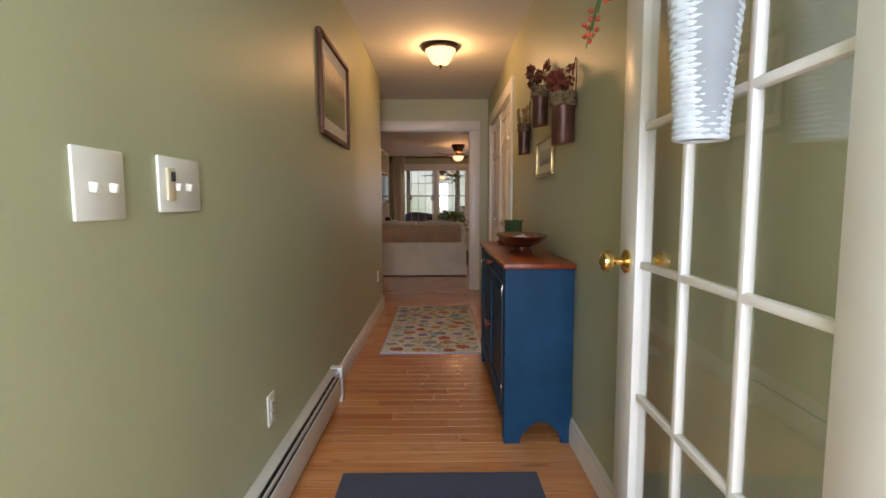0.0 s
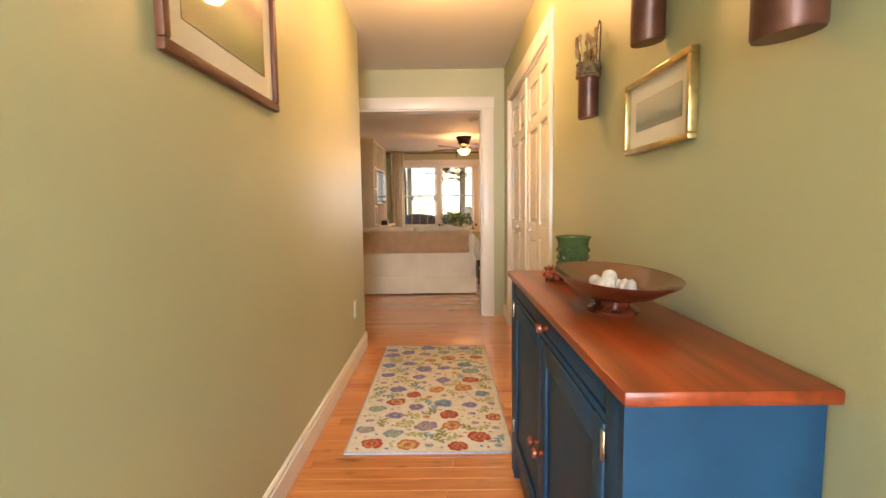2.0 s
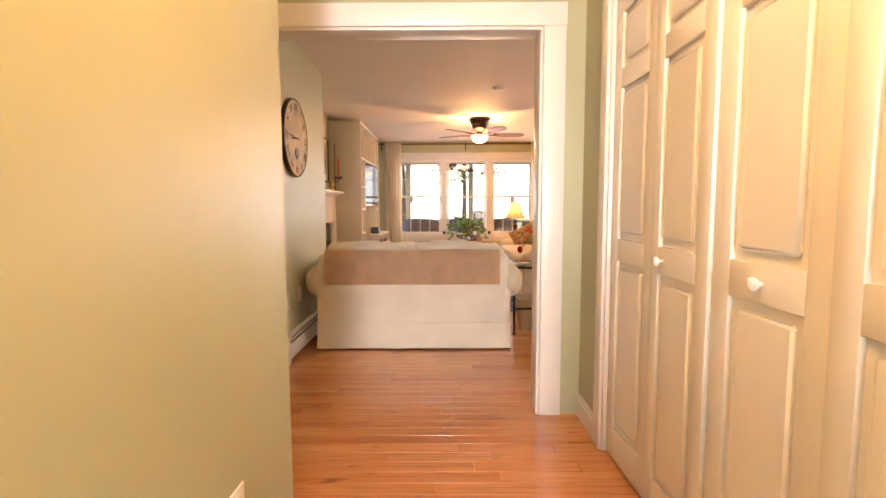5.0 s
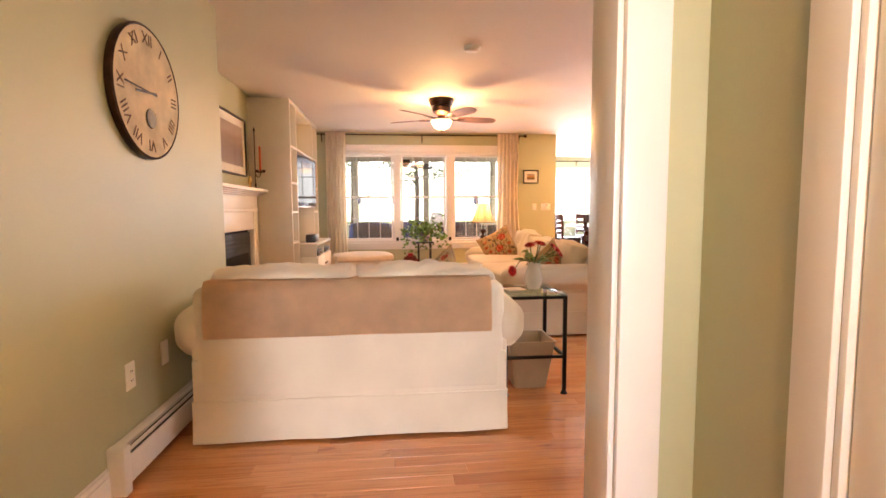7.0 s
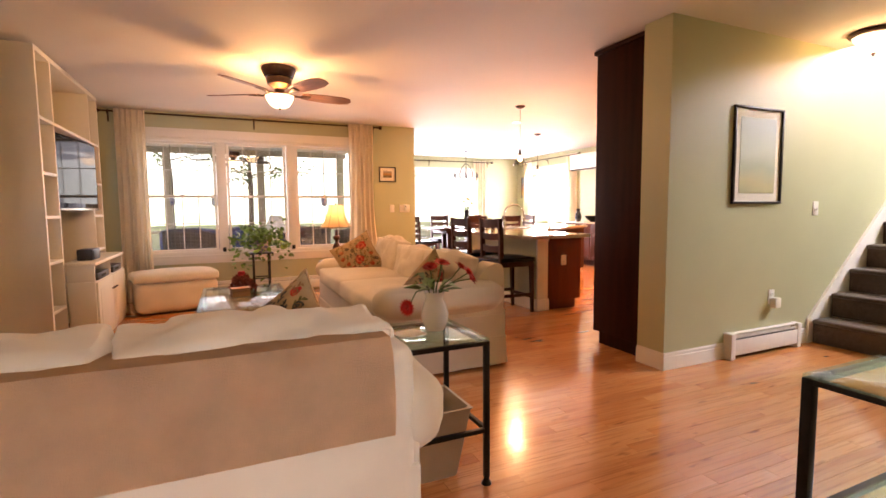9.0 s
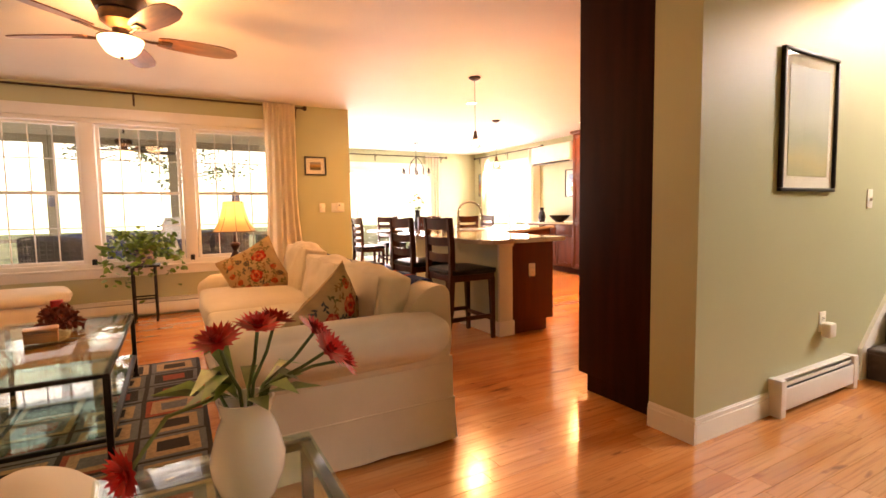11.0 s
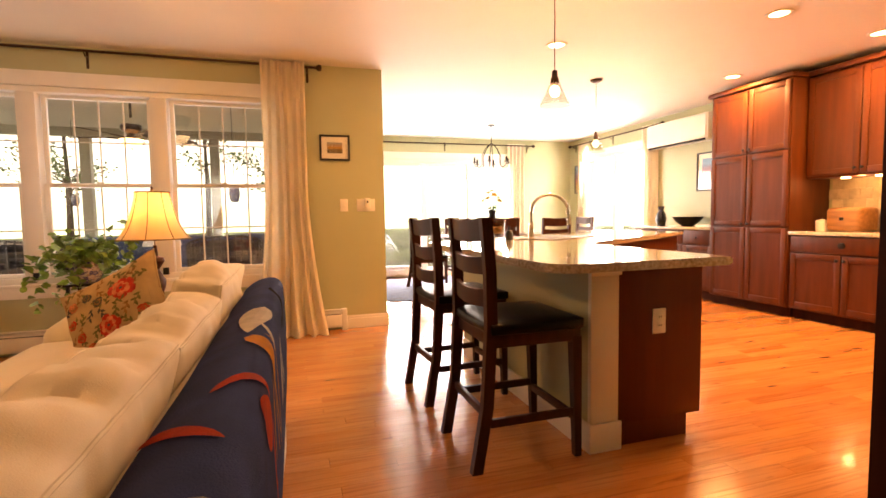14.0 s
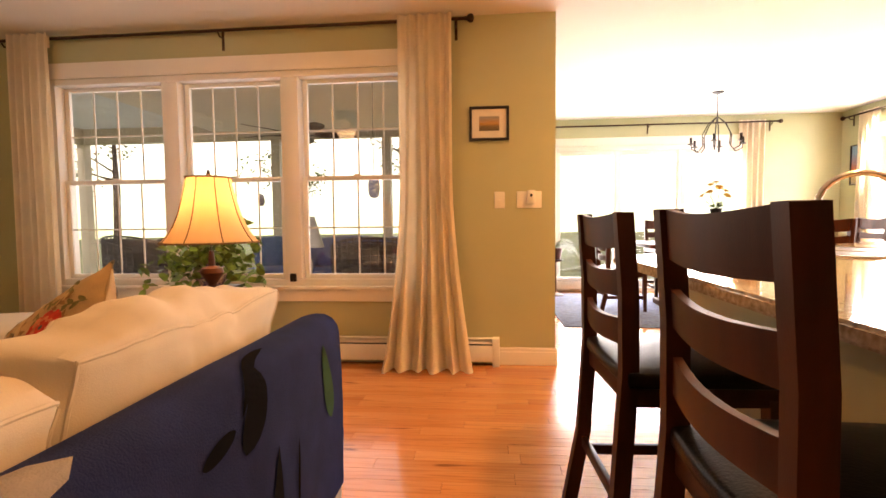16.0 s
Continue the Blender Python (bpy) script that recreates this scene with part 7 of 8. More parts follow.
def ladder_chair(name, label, m, seat_h, top_h, group, slats, category="bar stool"):
    """A ladder-back seat facing +x: raked posts, curved slats, padded leather seat, tapered legs, stretchers."""
    ob = thing(name, label, category, m, group)
    W, D = 0.44, 0.44
    for sy in (-1, 1):
        bm = bmesh.new()
        pts = [(-0.265, 0), (-0.215, seat_h * 0.45), (-0.195, seat_h), (-0.198, (seat_h + top_h) / 2), (-0.215, top_h)]
        for (x0, z0), (x1, z1) in zip(pts, pts[1:]):
            vs = []
            for x, z in ((x0, z0), (x1, z1)):
                vs.append([bm.verts.new((x + dx, sy * (W / 2 - 0.018) + dy, z)) for dx, dy in ((-0.023, -0.018), (0.023, -0.018), (0.023, 0.018), (-0.023, 0.018))])
            for i in range(4):
                bm.faces.new((vs[0][i], vs[0][(i + 1) % 4], vs[1][(i + 1) % 4], vs[1][i]))
            if z0 == 0:
                bm.faces.new(vs[0][::-1])
            if z1 == top_h:
                bm.faces.new(vs[1])
        bmesh.ops.remove_doubles(bm, verts=bm.verts[:], dist=0.0005)
        part("back_post", bm, STOOL_WOOD, ob)
        bm = bmesh.new()
        x0 = 0.195
        vs = []
        for z, s, dx in ((0.0, 0.015, 0.012), (seat_h - 0.07, 0.022, 0.0)):
            vs.append([bm.verts.new((x0 + dx + a * s, sy * (W / 2 - 0.02) + b * s, z)) for a, b in ((-1, -1), (1, -1), (1, 1), (-1, 1))])
        bm.faces.new(vs[0][::-1])
        bm.faces.new(vs[1])
        for i in range(4):
            bm.faces.new((vs[0][i], vs[0][(i + 1) % 4], vs[1][(i + 1) % 4], vs[1][i]))
        part("front_leg", bm, STOOL_WOOD, ob)
        part("side_stretcher", bx(-0.20, 0.19, sy * (W / 2 - 0.02) - 0.010, sy * (W / 2 - 0.02) + 0.010, seat_h * 0.30, seat_h * 0.30 + 0.035, bevel=0.003), STOOL_WOOD, ob)
    part("front_stretcher", bx(0.185, 0.207, -W / 2 + 0.04, W / 2 - 0.04, seat_h * 0.26, seat_h * 0.26 + 0.035, bevel=0.003), STOOL_WOOD, ob)
    part("rear_stretcher", bx(-0.225, -0.205, -W / 2 + 0.035, W / 2 - 0.035, seat_h * 0.36, seat_h * 0.36 + 0.035, bevel=0.003), STOOL_WOOD, ob)
    bm = bmesh.new()
    box(bm, -0.20, 0.215, -W / 2, W / 2, seat_h - 0.09, seat_h - 0.035, bevel=0.004)
    part("apron", bm, STOOL_WOOD, ob)
    bm = bmesh.new()
    cushion(bm, -0.205, 0.225, -W / 2 - 0.012, W / 2 + 0.012, seat_h - 0.038, seat_h + 0.012, 0.014, 10, wr=0.003)
    part("seat", bm, LEATHER, ob, "black leather seat pad")
    rise = top_h - seat_h
    for i in range(slats):
        z = seat_h + rise * (0.17 + 0.61 * i / (slats - 1))
        h = rise * (0.22 if i == slats - 1 else 0.51 / slats)
        bm = bmesh.new()
        n = 10
        def bx_at(zz):
            f = (zz - seat_h) / (top_h - seat_h)
            return -0.195 - 0.003 * min(1, f * 2) - 0.017 * max(0, f * 2 - 1)
        g = []
        for k in range(n + 1):
            u = k / n
            y = (u - 0.5) * (W - 0.05)
            bow = -0.022 * math.sin(math.pi * u)
            arch = -0.012 * math.sin(math.pi * u)
            g.append([bm.verts.new((bx_at(zz) + bow + t, y, zz + (arch if zz > z else arch * 0.6))) for zz, t in ((z, -0.009), (z, 0.009), (z + h, 0.009), (z + h, -0.009))])
        for a, b in zip(g, g[1:]):
            for j in range(4):
                bm.faces.new((a[j], a[(j + 1) % 4], b[(j + 1) % 4], b[j]))
        bm.faces.new(g[0][::-1])
        bm.faces.new(g[-1])
        part("slat", bm, STOOL_WOOD, ob)
    return ob


stool = ladder_chair("bar_stool", "espresso wood ladder-back counter stool with black leather seat", pose(2.79, 11.055, 0), 0.605, 1.046, "stools at the island", 3)
copy_thing(stool, pose(2.785, 11.81, 0, 0, 0, 3))

fr = thing("fridge_enclosure", "tall dark cherry cabinet side panel at the kitchen entry", "cabinet", pose(2.775, 9.052, 0))
part("side_panel", bx(0, 0.02, 0.0, 0.57, 0.10, 2.40, bevel=0.002), DARK_CHERRY, fr)
part("toe_panel", bx(0.004, 0.02, 0.0, 0.50, 0.0, 0.10), DARK_CHERRY, fr)
part("cabinet_body", bx(0.02, 0.95, 0.0, 0.545, 0.11, 2.39), DARK_CHERRY, fr)
part("crown", bx(-0.02, 0.97, 0.0, 0.59, 2.40, 2.436, bevel=0.006), DARK_CHERRY, fr)
for z0, z1 in ((0.13, 1.70), (1.72, 2.37)):
    part("door", bx(0.03, 0.94, 0.547, 0.565, z0, z1, bevel=0.003), DARK_CHERRY, fr)


def shaker(parent, x, y0, y1, z0, z1, mat, d=-1, knob=None):
    """A framed door on a cabinet front in the yz plane; it faces d along x."""
    bm = bmesh.new()
    f = 0.055
    s = lambda a, b: sorted((x + d * a, x + d * b))
    box(bm, *s(0.001, 0.012), y0 + 0.002, y1 - 0.002, z0 + 0.002, z1 - 0.002)
    for a in ((y0 + 0.002, y0 + f, z0 + 0.002, z1 - 0.002), (y1 - f, y1 - 0.002, z0 + 0.002, z1 - 0.002), (y0 + f, y1 - f, z0 + 0.002, z0 + f), (y0 + f, y1 - f, z1 - f, z1 - 0.002)):
        box(bm, *s(0.011, 0.021), *a, bevel=0.003)
    o = part("door", bm, mat, parent)
    if knob:
        b2 = bmesh.new()
        lathe(b2, [(0.006, 0), (0.006, 0.012), (0.014, 0.018), (0.014, 0.026), (0, 0.03)], 14, pose(x + d * 0.02, knob[0], knob[1], 0, 90 * d, 0))
        part("knob", b2, BLACK_METAL, o, "black round knob")
    return o


pan = thing("pantry_cabinet", "tall cherry pantry with two upper and two lower doors", "cabinet")
PX = 6.46
part("body", bx(PX, 6.998, 12.55, 13.47, 0.10, 2.33, bevel=0.002), CHERRY_CAB, pan)
part("toe_kick", bx(PX + 0.06, 6.998, 12.56, 13.46, 0.0, 0.099), DARK_CHERRY, pan)
part("crown", bx(PX - 0.05, 6.998, 12.52, 13.50, 2.331, 2.38, bevel=0.012), CHERRY_CAB, pan)
for y0, y1, ky in ((12.56, 13.005, 12.975), (13.015, 13.46, 13.045)):
    shaker(pan, PX, y0, y1, 1.66, 2.32, CHERRY_CAB, knob=(ky, 1.70))
    shaker(pan, PX, y0, y1, 0.90, 1.645, CHERRY_CAB)
    shaker(pan, PX, y0, y1, 0.12, 0.885, CHERRY_CAB, knob=(ky, 0.92))
for i, (y0, y1) in enumerate(((9.70, 10.64), (10.65, 11.59), (11.60, 12.54))):
    u = thing("base_cabinet", "cherry base cabinet with one wide drawer and two doors", "cabinet", group="base cabinets along the wall")
    part("body", bx(PX + 0.02, 6.998, y0, y1, 0.10, 0.82, bevel=0.002), CHERRY_CAB, u)
    part("toe_kick", bx(PX + 0.08, 6.998, y0, y1, 0.0, 0.099), DARK_CHERRY, u)
    dr = part("drawer", bx(PX + 0.0, PX + 0.019, y0 + 0.01, y1 - 0.01, 0.66, 0.81, bevel=0.004), CHERRY_CAB, u)
    b2 = bmesh.new()
    lathe(b2, [(0.0, 0.0), (0.03, 0.0), (0.028, 0.012), (0.0, 0.016)], 14, pose(PX, (y0 + y1) / 2, 0.735, 0, -90, 0))
    part("cup_pull", b2, BLACK_METAL, dr, "black cup pull")
    ym = (y0 + y1) / 2
    shaker(u, PX + 0.02, y0 + 0.01, ym - 0.003, 0.12, 0.645, CHERRY_CAB, knob=(ym - 0.03, 0.60))
    shaker(u, PX + 0.02, ym + 0.003, y1 - 0.01, 0.12, 0.645, CHERRY_CAB, knob=(ym + 0.03, 0.60))
    w = thing("wall_cabinet", "cherry wall cabinet with two framed doors", "cabinet", group="wall cabinets along the wall")
    part("body", bx(6.66, 6.998, y0, y1, 1.36, 2.33, bevel=0.002), CHERRY_CAB, w)
    part("crown", bx(6.61, 6.998, y0, y1, 2.331, 2.38, bevel=0.008), CHERRY_CAB, w)
    shaker(w, 6.66, y0 + 0.01, ym - 0.003, 1.38, 2.31, CHERRY_CAB, knob=(ym - 0.03, 1.43))
    shaker(w, 6.66, ym + 0.003, y1 - 0.01, 1.38, 2.31, CHERRY_CAB, knob=(ym + 0.03, 1.43))
ob = thing("countertop", "polished granite countertop on the base cabinets", "countertop", pose(0, 0, 0.821))
part("slab", bx(PX - 0.02, 6.998, 9.70, 12.545, 0, 0.036, bevel=0.006), GRANITE, ob)
bsp = thing("backsplash", "cream tiled backsplash between counter and wall cabinets", "backsplash", kind="structure")
tw, tm = 0.10, None
for r in range(5):
    for c in range(28):
        o = new("tile", tm) if tm else part("tile", bx(-0.008, 0.0, 0.001, tw - 0.001, 0.001, tw - 0.001, bevel=0.0015), TILE, None)
        tm = o.data
        o.parent = bsp
        o.matrix_basis = pose(6.998, 9.72 + c * tw + (0.05 if r % 2 else 0), 0.858 + r * tw)
for y in (12.28, 12.0):
    ob = thing("under_cabinet_light", "lit puck light under the wall cabinet", "lamp", pose(6.80, y, 1.36))
    bm = bmesh.new()
    lathe(bm, [(0.0, 0.0), (0.035, 0.0), (0.035, -0.012), (0.0, -0.014)], 20)
    part("lens", bm, BULB, ob)
lamp("under_cabinet_bulb", "POINT", 3.5, WARM, pose(6.78, 12.14, 1.32), 0.03)
ob = thing("bread_box", "honey wooden bread box on the counter", "bread box", pose(6.78, 12.20, 0.857))
bm = bmesh.new()
box(bm, -0.13, 0.13, -0.15, 0.15, 0, 0.22, bevel=0.04, seg=4)
part("box", bm, material("bread_box_wood", (0.36, 0.17, 0.07), 0.45, vary=0.15, scale=5, stretch=(6, 1, 6)), ob)
part("knob", bx(-0.15, -0.13, -0.015, 0.015, 0.10, 0.13, bevel=0.004), BLACK_METAL, ob)
ob = thing("counter_canister", "cream ceramic canister on the counter", "canister", pose(6.72, 12.42, 0.857))
bm = bmesh.new()
lathe(bm, [(0.0, 0.0), (0.05, 0.0), (0.055, 0.08), (0.05, 0.10), (0.0, 0.115)], 24)
part("jar", bm, WHITE_CERAMIC, ob)

sb = thing("sideboard", "cherry sideboard with drawers and a granite top", "sideboard")
part("body", bx(6.56, 6.998, 13.52, 14.88, 0.10, 0.84, bevel=0.002), CHERRY_CAB, sb)
part("toe_kick", bx(6.60, 6.998, 13.53, 14.87, 0.0, 0.099), DARK_CHERRY, sb)
part("top", bx(6.52, 6.998, 13.505, 14.91, 0.841, 0.872, bevel=0.006), GRANITE, sb, "granite top")
for i in range(3):
    y0 = 13.53 + i * 0.45
    d = part("drawer", bx(6.541, 6.559, y0, y0 + 0.44, 0.66, 0.83, bevel=0.004), CHERRY_CAB, sb)
    b2 = bmesh.new()
    lathe(b2, [(0.006, 0), (0.006, 0.012), (0.014, 0.018), (0.0, 0.028)], 12, pose(6.541, y0 + 0.22, 0.745, 0, -90, 0))
    part("knob", b2, BLACK_METAL, d)
    shaker(sb, 6.56, y0, y0 + 0.44, 0.12, 0.645, CHERRY_CAB)
ob = thing("dark_vase", "dark glazed vase standing on the sideboard", "vase", pose(6.78, 14.62, 0.872))
bm = bmesh.new()
lathe(bm, [(0.0, 0.0), (0.05, 0.0), (0.075, 0.09), (0.06, 0.17), (0.03, 0.22), (0.05, 0.27), (0.045, 0.27), (0.02, 0.22), (0.0, 0.2)], 24)
part("body", bm, material("dark_blue_glaze", (0.012, 0.015, 0.03), 0.15, vary=0.2, scale=15, coat=0.5), ob)
ob = thing("black_bowl", "wide black bowl standing on the sideboard", "bowl", pose(6.76, 14.12, 0.872))
bm = bmesh.new()
lathe(bm, [(0.0, 0.0), (0.07, 0.0), (0.075, 0.012), (0.14, 0.06), (0.19, 0.125), (0.182, 0.125), (0.12, 0.06), (0.0, 0.03)], 32)
part("body", bm, LEATHER, ob)
ob = thing("paper_stack", "small stack of paper on the sideboard", "paper", pose(6.74, 13.72, 0.872, 0, 0, 8))
part("paper_block", bx(-0.11, 0.11, -0.14, 0.14, 0, 0.025, bevel=0.001), MAT_BOARD, ob)
hp = thing("heat_pump", "white wall-mounted heat pump above the sideboard", "air conditioner", facing(7.0, 14.41, 1.97, "-x"))
bm = bmesh.new()
prism(bm, [(-0.55, 0), (0.55, 0), (0.55, -0.18), (0.53, -0.21), (-0.53, -0.21), (-0.55, -0.18)], 0.0, 0.33)
bmesh.ops.bevel(bm, geom=bm.edges[:], offset=0.015, segments=3, affect="EDGES")
part("housing", bm, PLASTIC, hp)
part("outlet_slot", bx(-0.50, 0.50, -0.205, -0.19, -0.012, 0.03), DARK_GAP, hp)
part("louver", bx(-0.49, 0.49, -0.222, -0.208, 0.018, 0.05, bevel=0.004, m=pose(0, 0, 0)), PLASTIC, hp)


PENDANT_GLASS = glass("pendant_glass", (0.90, 0.90, 0.88))


def pendant(m, label, drop=0.73):
    ob = thing("pendant_lamp", label, "pendant lamp", m, "pendants over the island")
    bm = bmesh.new()
    lathe(bm, [(0.0, 0.0), (0.062, 0.0), (0.060, -0.012), (0.03, -0.03), (0.0, -0.032)], 28)
    part("canopy", bm, BRONZE, ob)
    bm = bmesh.new()
    tube(bm, [(0, 0, -0.03), (0, 0, -drop + 0.19)], 0.003, 8)
    part("cord", bm, BRONZE, ob)
    bm = bmesh.new()
    lathe(bm, [(0.0, -drop + 0.20), (0.016, -drop + 0.195), (0.018, -drop + 0.16), (0.024, -drop + 0.15), (0.026, -drop + 0.12), (0.0, -drop + 0.12)], 20)
    part("socket", bm, BRONZE, ob)
    bm = bmesh.new()
    lathe(bm, [(0.026, -drop + 0.13), (0.034, -drop + 0.12), (0.055, -drop + 0.06), (0.088, -drop), (0.092, -drop - 0.004), (0.092, -drop - 0.009), (0.087, -drop - 0.006), (0.052, -drop + 0.06), (0.031, -drop + 0.12)], 32, close=False)
    g = part("shade", bm, PENDANT_GLASS, ob, "clear bell glass shade")
    g.visible_shadow = False
    bm = bmesh.new()
    blob(bm, (0, 0, -drop + 0.075), 0.03, 1.2, 3)
    b = part("bulb", bm, BULB, ob)
    b.visible_shadow = False
    return ob


pendant(pose(3.36, 11.66, H), "bronze pendant lamp with clear bell glass, lit")
pendant(pose(4.90, 13.46, H), "bronze pendant lamp with clear bell glass over the island corner")
for x, y in ((5.16, 11.69), (6.21, 13.0), (6.31, 11.75), (3.955, 12.65)):
    ob = thing("recessed_light", "lit recessed ceiling light with white trim ring", "ceiling light", pose(x, y, H), "recessed lights")
    bm = bmesh.new()
    lathe(bm, [(0.062, -0.001), (0.088, -0.001), (0.086, -0.008), (0.062, -0.006)], 32, close=False)
    part("trim_ring", bm, PLASTIC, ob)
    bm = bmesh.new()
    lathe(bm, [(0.0, -0.002), (0.062, -0.002), (0.062, -0.004), (0.0, -0.005)], 32)
    part("lens", bm, BULB, ob)
lamp("recessed_bulb", "AREA", 54, WARM, pose(5.16, 11.69, H - 0.012), 0.12)
lamp("recessed_bulb_far", "AREA", 54, WARM, pose(6.21, 13.0, H - 0.012), 0.12)
lamp("recessed_bulb_side", "AREA", 54, WARM, pose(6.31, 11.75, H - 0.012), 0.12)
lamp("recessed_bulb_island", "AREA", 48, WARM, pose(3.955, 12.65, H - 0.012), 0.12)

# ---- dining room ----
dt = thing("dining_table", "dark wood trestle dining table set with plates", "dining table", pose(4.95, 15.9, 0))
part("tabletop", bx(-1.05, 1.05, -0.5, 0.5, 0.72, 0.76, bevel=0.006), STOOL_WOOD, dt)
part("apron", bx(-0.85, 0.85, -0.36, 0.36, 0.64, 0.719, bevel=0.003), STOOL_WOOD, dt)
for x in (-0.68, 0.68):
    for y in (-0.13, 0.13):
        part("leg", bx(x - 0.05, x + 0.05, y - 0.04, y + 0.04, 0.08, 0.64, bevel=0.006), STOOL_WOOD, dt)
    part("foot", bx(x - 0.06, x + 0.06, -0.36, 0.36, 0.012, 0.08, bevel=0.012), STOOL_WOOD, dt)
part("trestle_beam", bx(-0.63, 0.63, -0.04, 0.04, 0.22, 0.30, bevel=0.004), STOOL_WOOD, dt)
chair = ladder_chair("dining_chair", "dark wood ladder-back dining chair with leather seat", pose(4.55, 15.22, 0.012, 0, 0, 90), 0.47, 1.0, "chairs round the dining table", 4, "chair")
for x, y, r in ((5.35, 15.22, 90), (4.5, 16.6, -90), (5.4, 16.6, -90), (3.72, 15.85, 2), (6.22, 15.95, 180)):
    copy_thing(chair, pose(x, y, 0.012, 0, 0, r))
for x, y in ((4.2, 15.62), (4.6, 16.2), (5.3, 15.62)):
    ob = thing("plate", "round white dinner plate on the dining table", "plate", pose(x, y, 0.76), "plates on the table")
    bm = bmesh.new()
    lathe(bm, [(0.0, 0.0), (0.07, 0.0), (0.13, 0.014), (0.13, 0.018), (0.07, 0.006), (0.0, 0.006)], 32)
    part("dish", bm, WHITE_CERAMIC, ob)
bouquet("flower_vase", "dark vase of yellow flowers on the dining table", pose(4.76, 15.9, 0.76) @ Matrix.Scale(1.22, 4), [(0.0, 0.0), (0.05, 0.0), (0.065, 0.10), (0.04, 0.25), (0.055, 0.31), (0.05, 0.31), (0.03, 0.25), (0.0, 0.12)], LEATHER,
        [(-0.07, -0.03, 0.45), (0.0, -0.06, 0.48), (0.07, -0.02, 0.46), (-0.03, 0.04, 0.52), (0.05, 0.05, 0.50), (0.11, 0.03, 0.42), (-0.11, 0.02, 0.42), (0.0, 0.0, 0.54)], YELLOW_PETAL, 0.05, 14, 14)
ob = thing("dining_rug", "blue woven rug under the dining table", "rug", pose(4.6, 15.95, 0))
part("rug_body", bx(-1.65, 1.65, -1.05, 1.05, 0.0, 0.010, bevel=0.003), BLUE_RUG, ob)
ch = thing("chandelier", "black iron chandelier with candle arms", "chandelier", pose(4.80, 16.0, H))
bm = bmesh.new()
lathe(bm, [(0.0, 0.0), (0.065, 0.0), (0.06, -0.012), (0.02, -0.03), (0.0, -0.03)], 24)
part("canopy", bm, BLACK_METAL, ch)
bm = bmesh.new()
tube(bm, [(0, 0, -0.03), (0, 0, -0.30)], 0.006, 8)
part("stem", bm, BLACK_METAL, ch)
for k in range(6):
    a = k * math.pi / 3
    c, s = math.cos(a), math.sin(a)
    bm = bmesh.new()
    tube(bm, [(0.012 * c, 0.012 * s, -0.28), (0.10 * c, 0.10 * s, -0.36), (0.16 * c, 0.16 * s, -0.48), (0.15 * c, 0.15 * s, -0.60), (0.20 * c, 0.20 * s, -0.66), (0.27 * c, 0.27 * s, -0.63), (0.28 * c, 0.28 * s, -0.58)], 0.006, 8)
    arm = part("arm", bm, BLACK_METAL, ch)
    bm = bmesh.new()
    lathe(bm, [(0.0, -0.585), (0.035, -0.58), (0.03, -0.57), (0.013, -0.565), (0.013, -0.50), (0.0, -0.50)], 14, pose(0.28 * c, 0.28 * s, 0))
    part("candle_cup", bm, BLACK_METAL, arm)

for nm, lbl, x0, x1 in (("window_3", "white sliding glass doors full of daylight", DX0, DX1),):
    w = thing(nm, lbl, "sliding door", kind="structure")
    bm = bmesh.new()
    for a in ((x0, x0 + 0.06, 0, DZ), (x1 - 0.06, x1, 0, DZ), (x0 + 0.06, x1 - 0.06, DZ - 0.06, DZ), (x0 + 0.06, x1 - 0.06, 0, 0.05)):
        box(bm, a[0], a[1], 17.302, 17.44, a[2], a[3], bevel=0.003)
    part("door_frame", bm, TRIM, w)
    n = 3
    for i in range(n):
        a, b = x0 + 0.06 + (x1 - x0 - 0.12) * i / n, x0 + 0.06 + (x1 - x0 - 0.12) * (i + 1) / n
        bm = bmesh.new()
        y = 17.34 + 0.035 * (i % 2)
        for q in ((a, a + 0.06, 0.05, DZ - 0.06), (b - 0.06, b, 0.05, DZ - 0.06), (a + 0.06, b - 0.06, DZ - 0.13, DZ - 0.06), (a + 0.06, b - 0.06, 0.05, 0.15)):
            box(bm, q[0], q[1], y, y + 0.03, q[2], q[3], bevel=0.003)
        sash = part("door_panel", bm, TRIM, w)
        p = part("pane", bx(a + 0.055, b - 0.055, y + 0.012, y + 0.017, 0.145, DZ - 0.125), GLASS, sash)
        p.visible_shadow = False
casing("trim_window_3", "white painted casing of the sliding doors", "y", 17.3, -1, DX0, DX1, DZ)
w = thing("window_4", "white dining room window full of daylight", "window", kind="structure")
bm = bmesh.new()
for a in ((EY0, EY0 + 0.05, EZ0, EZ1), (EY1 - 0.05, EY1, EZ0, EZ1), (EY0 + 0.05, EY1 - 0.05, EZ1 - 0.05, EZ1), (EY0 + 0.05, EY1 - 0.05, EZ0, EZ0 + 0.05), ((EY0 + EY1) / 2 - 0.05, (EY0 + EY1) / 2 + 0.05, EZ0 + 0.05, EZ1 - 0.05)):
    box(bm, 7.01, 7.14, *a, bevel=0.003)
part("window_frame", bm, TRIM, w)
p = part("pane", bx(7.07, 7.075, EY0 + 0.04, EY1 - 0.04, EZ0 + 0.04, EZ1 - 0.04), GLASS, w)
p.visible_shadow = False
casing("trim_window_4", "white painted casing of the dining room window", "x", 7.0, -1, EY0, EY1, EZ1, EZ0, w=0.085, sill=True)
curtain_rod(pose(2.78, 17.3, 2.33), 3.35, "dark bronze curtain rod over the sliding doors")
curtain(pose(5.82, 17.3, 0), 0.34, 2.36, "sheer cream drape beside the sliding doors")
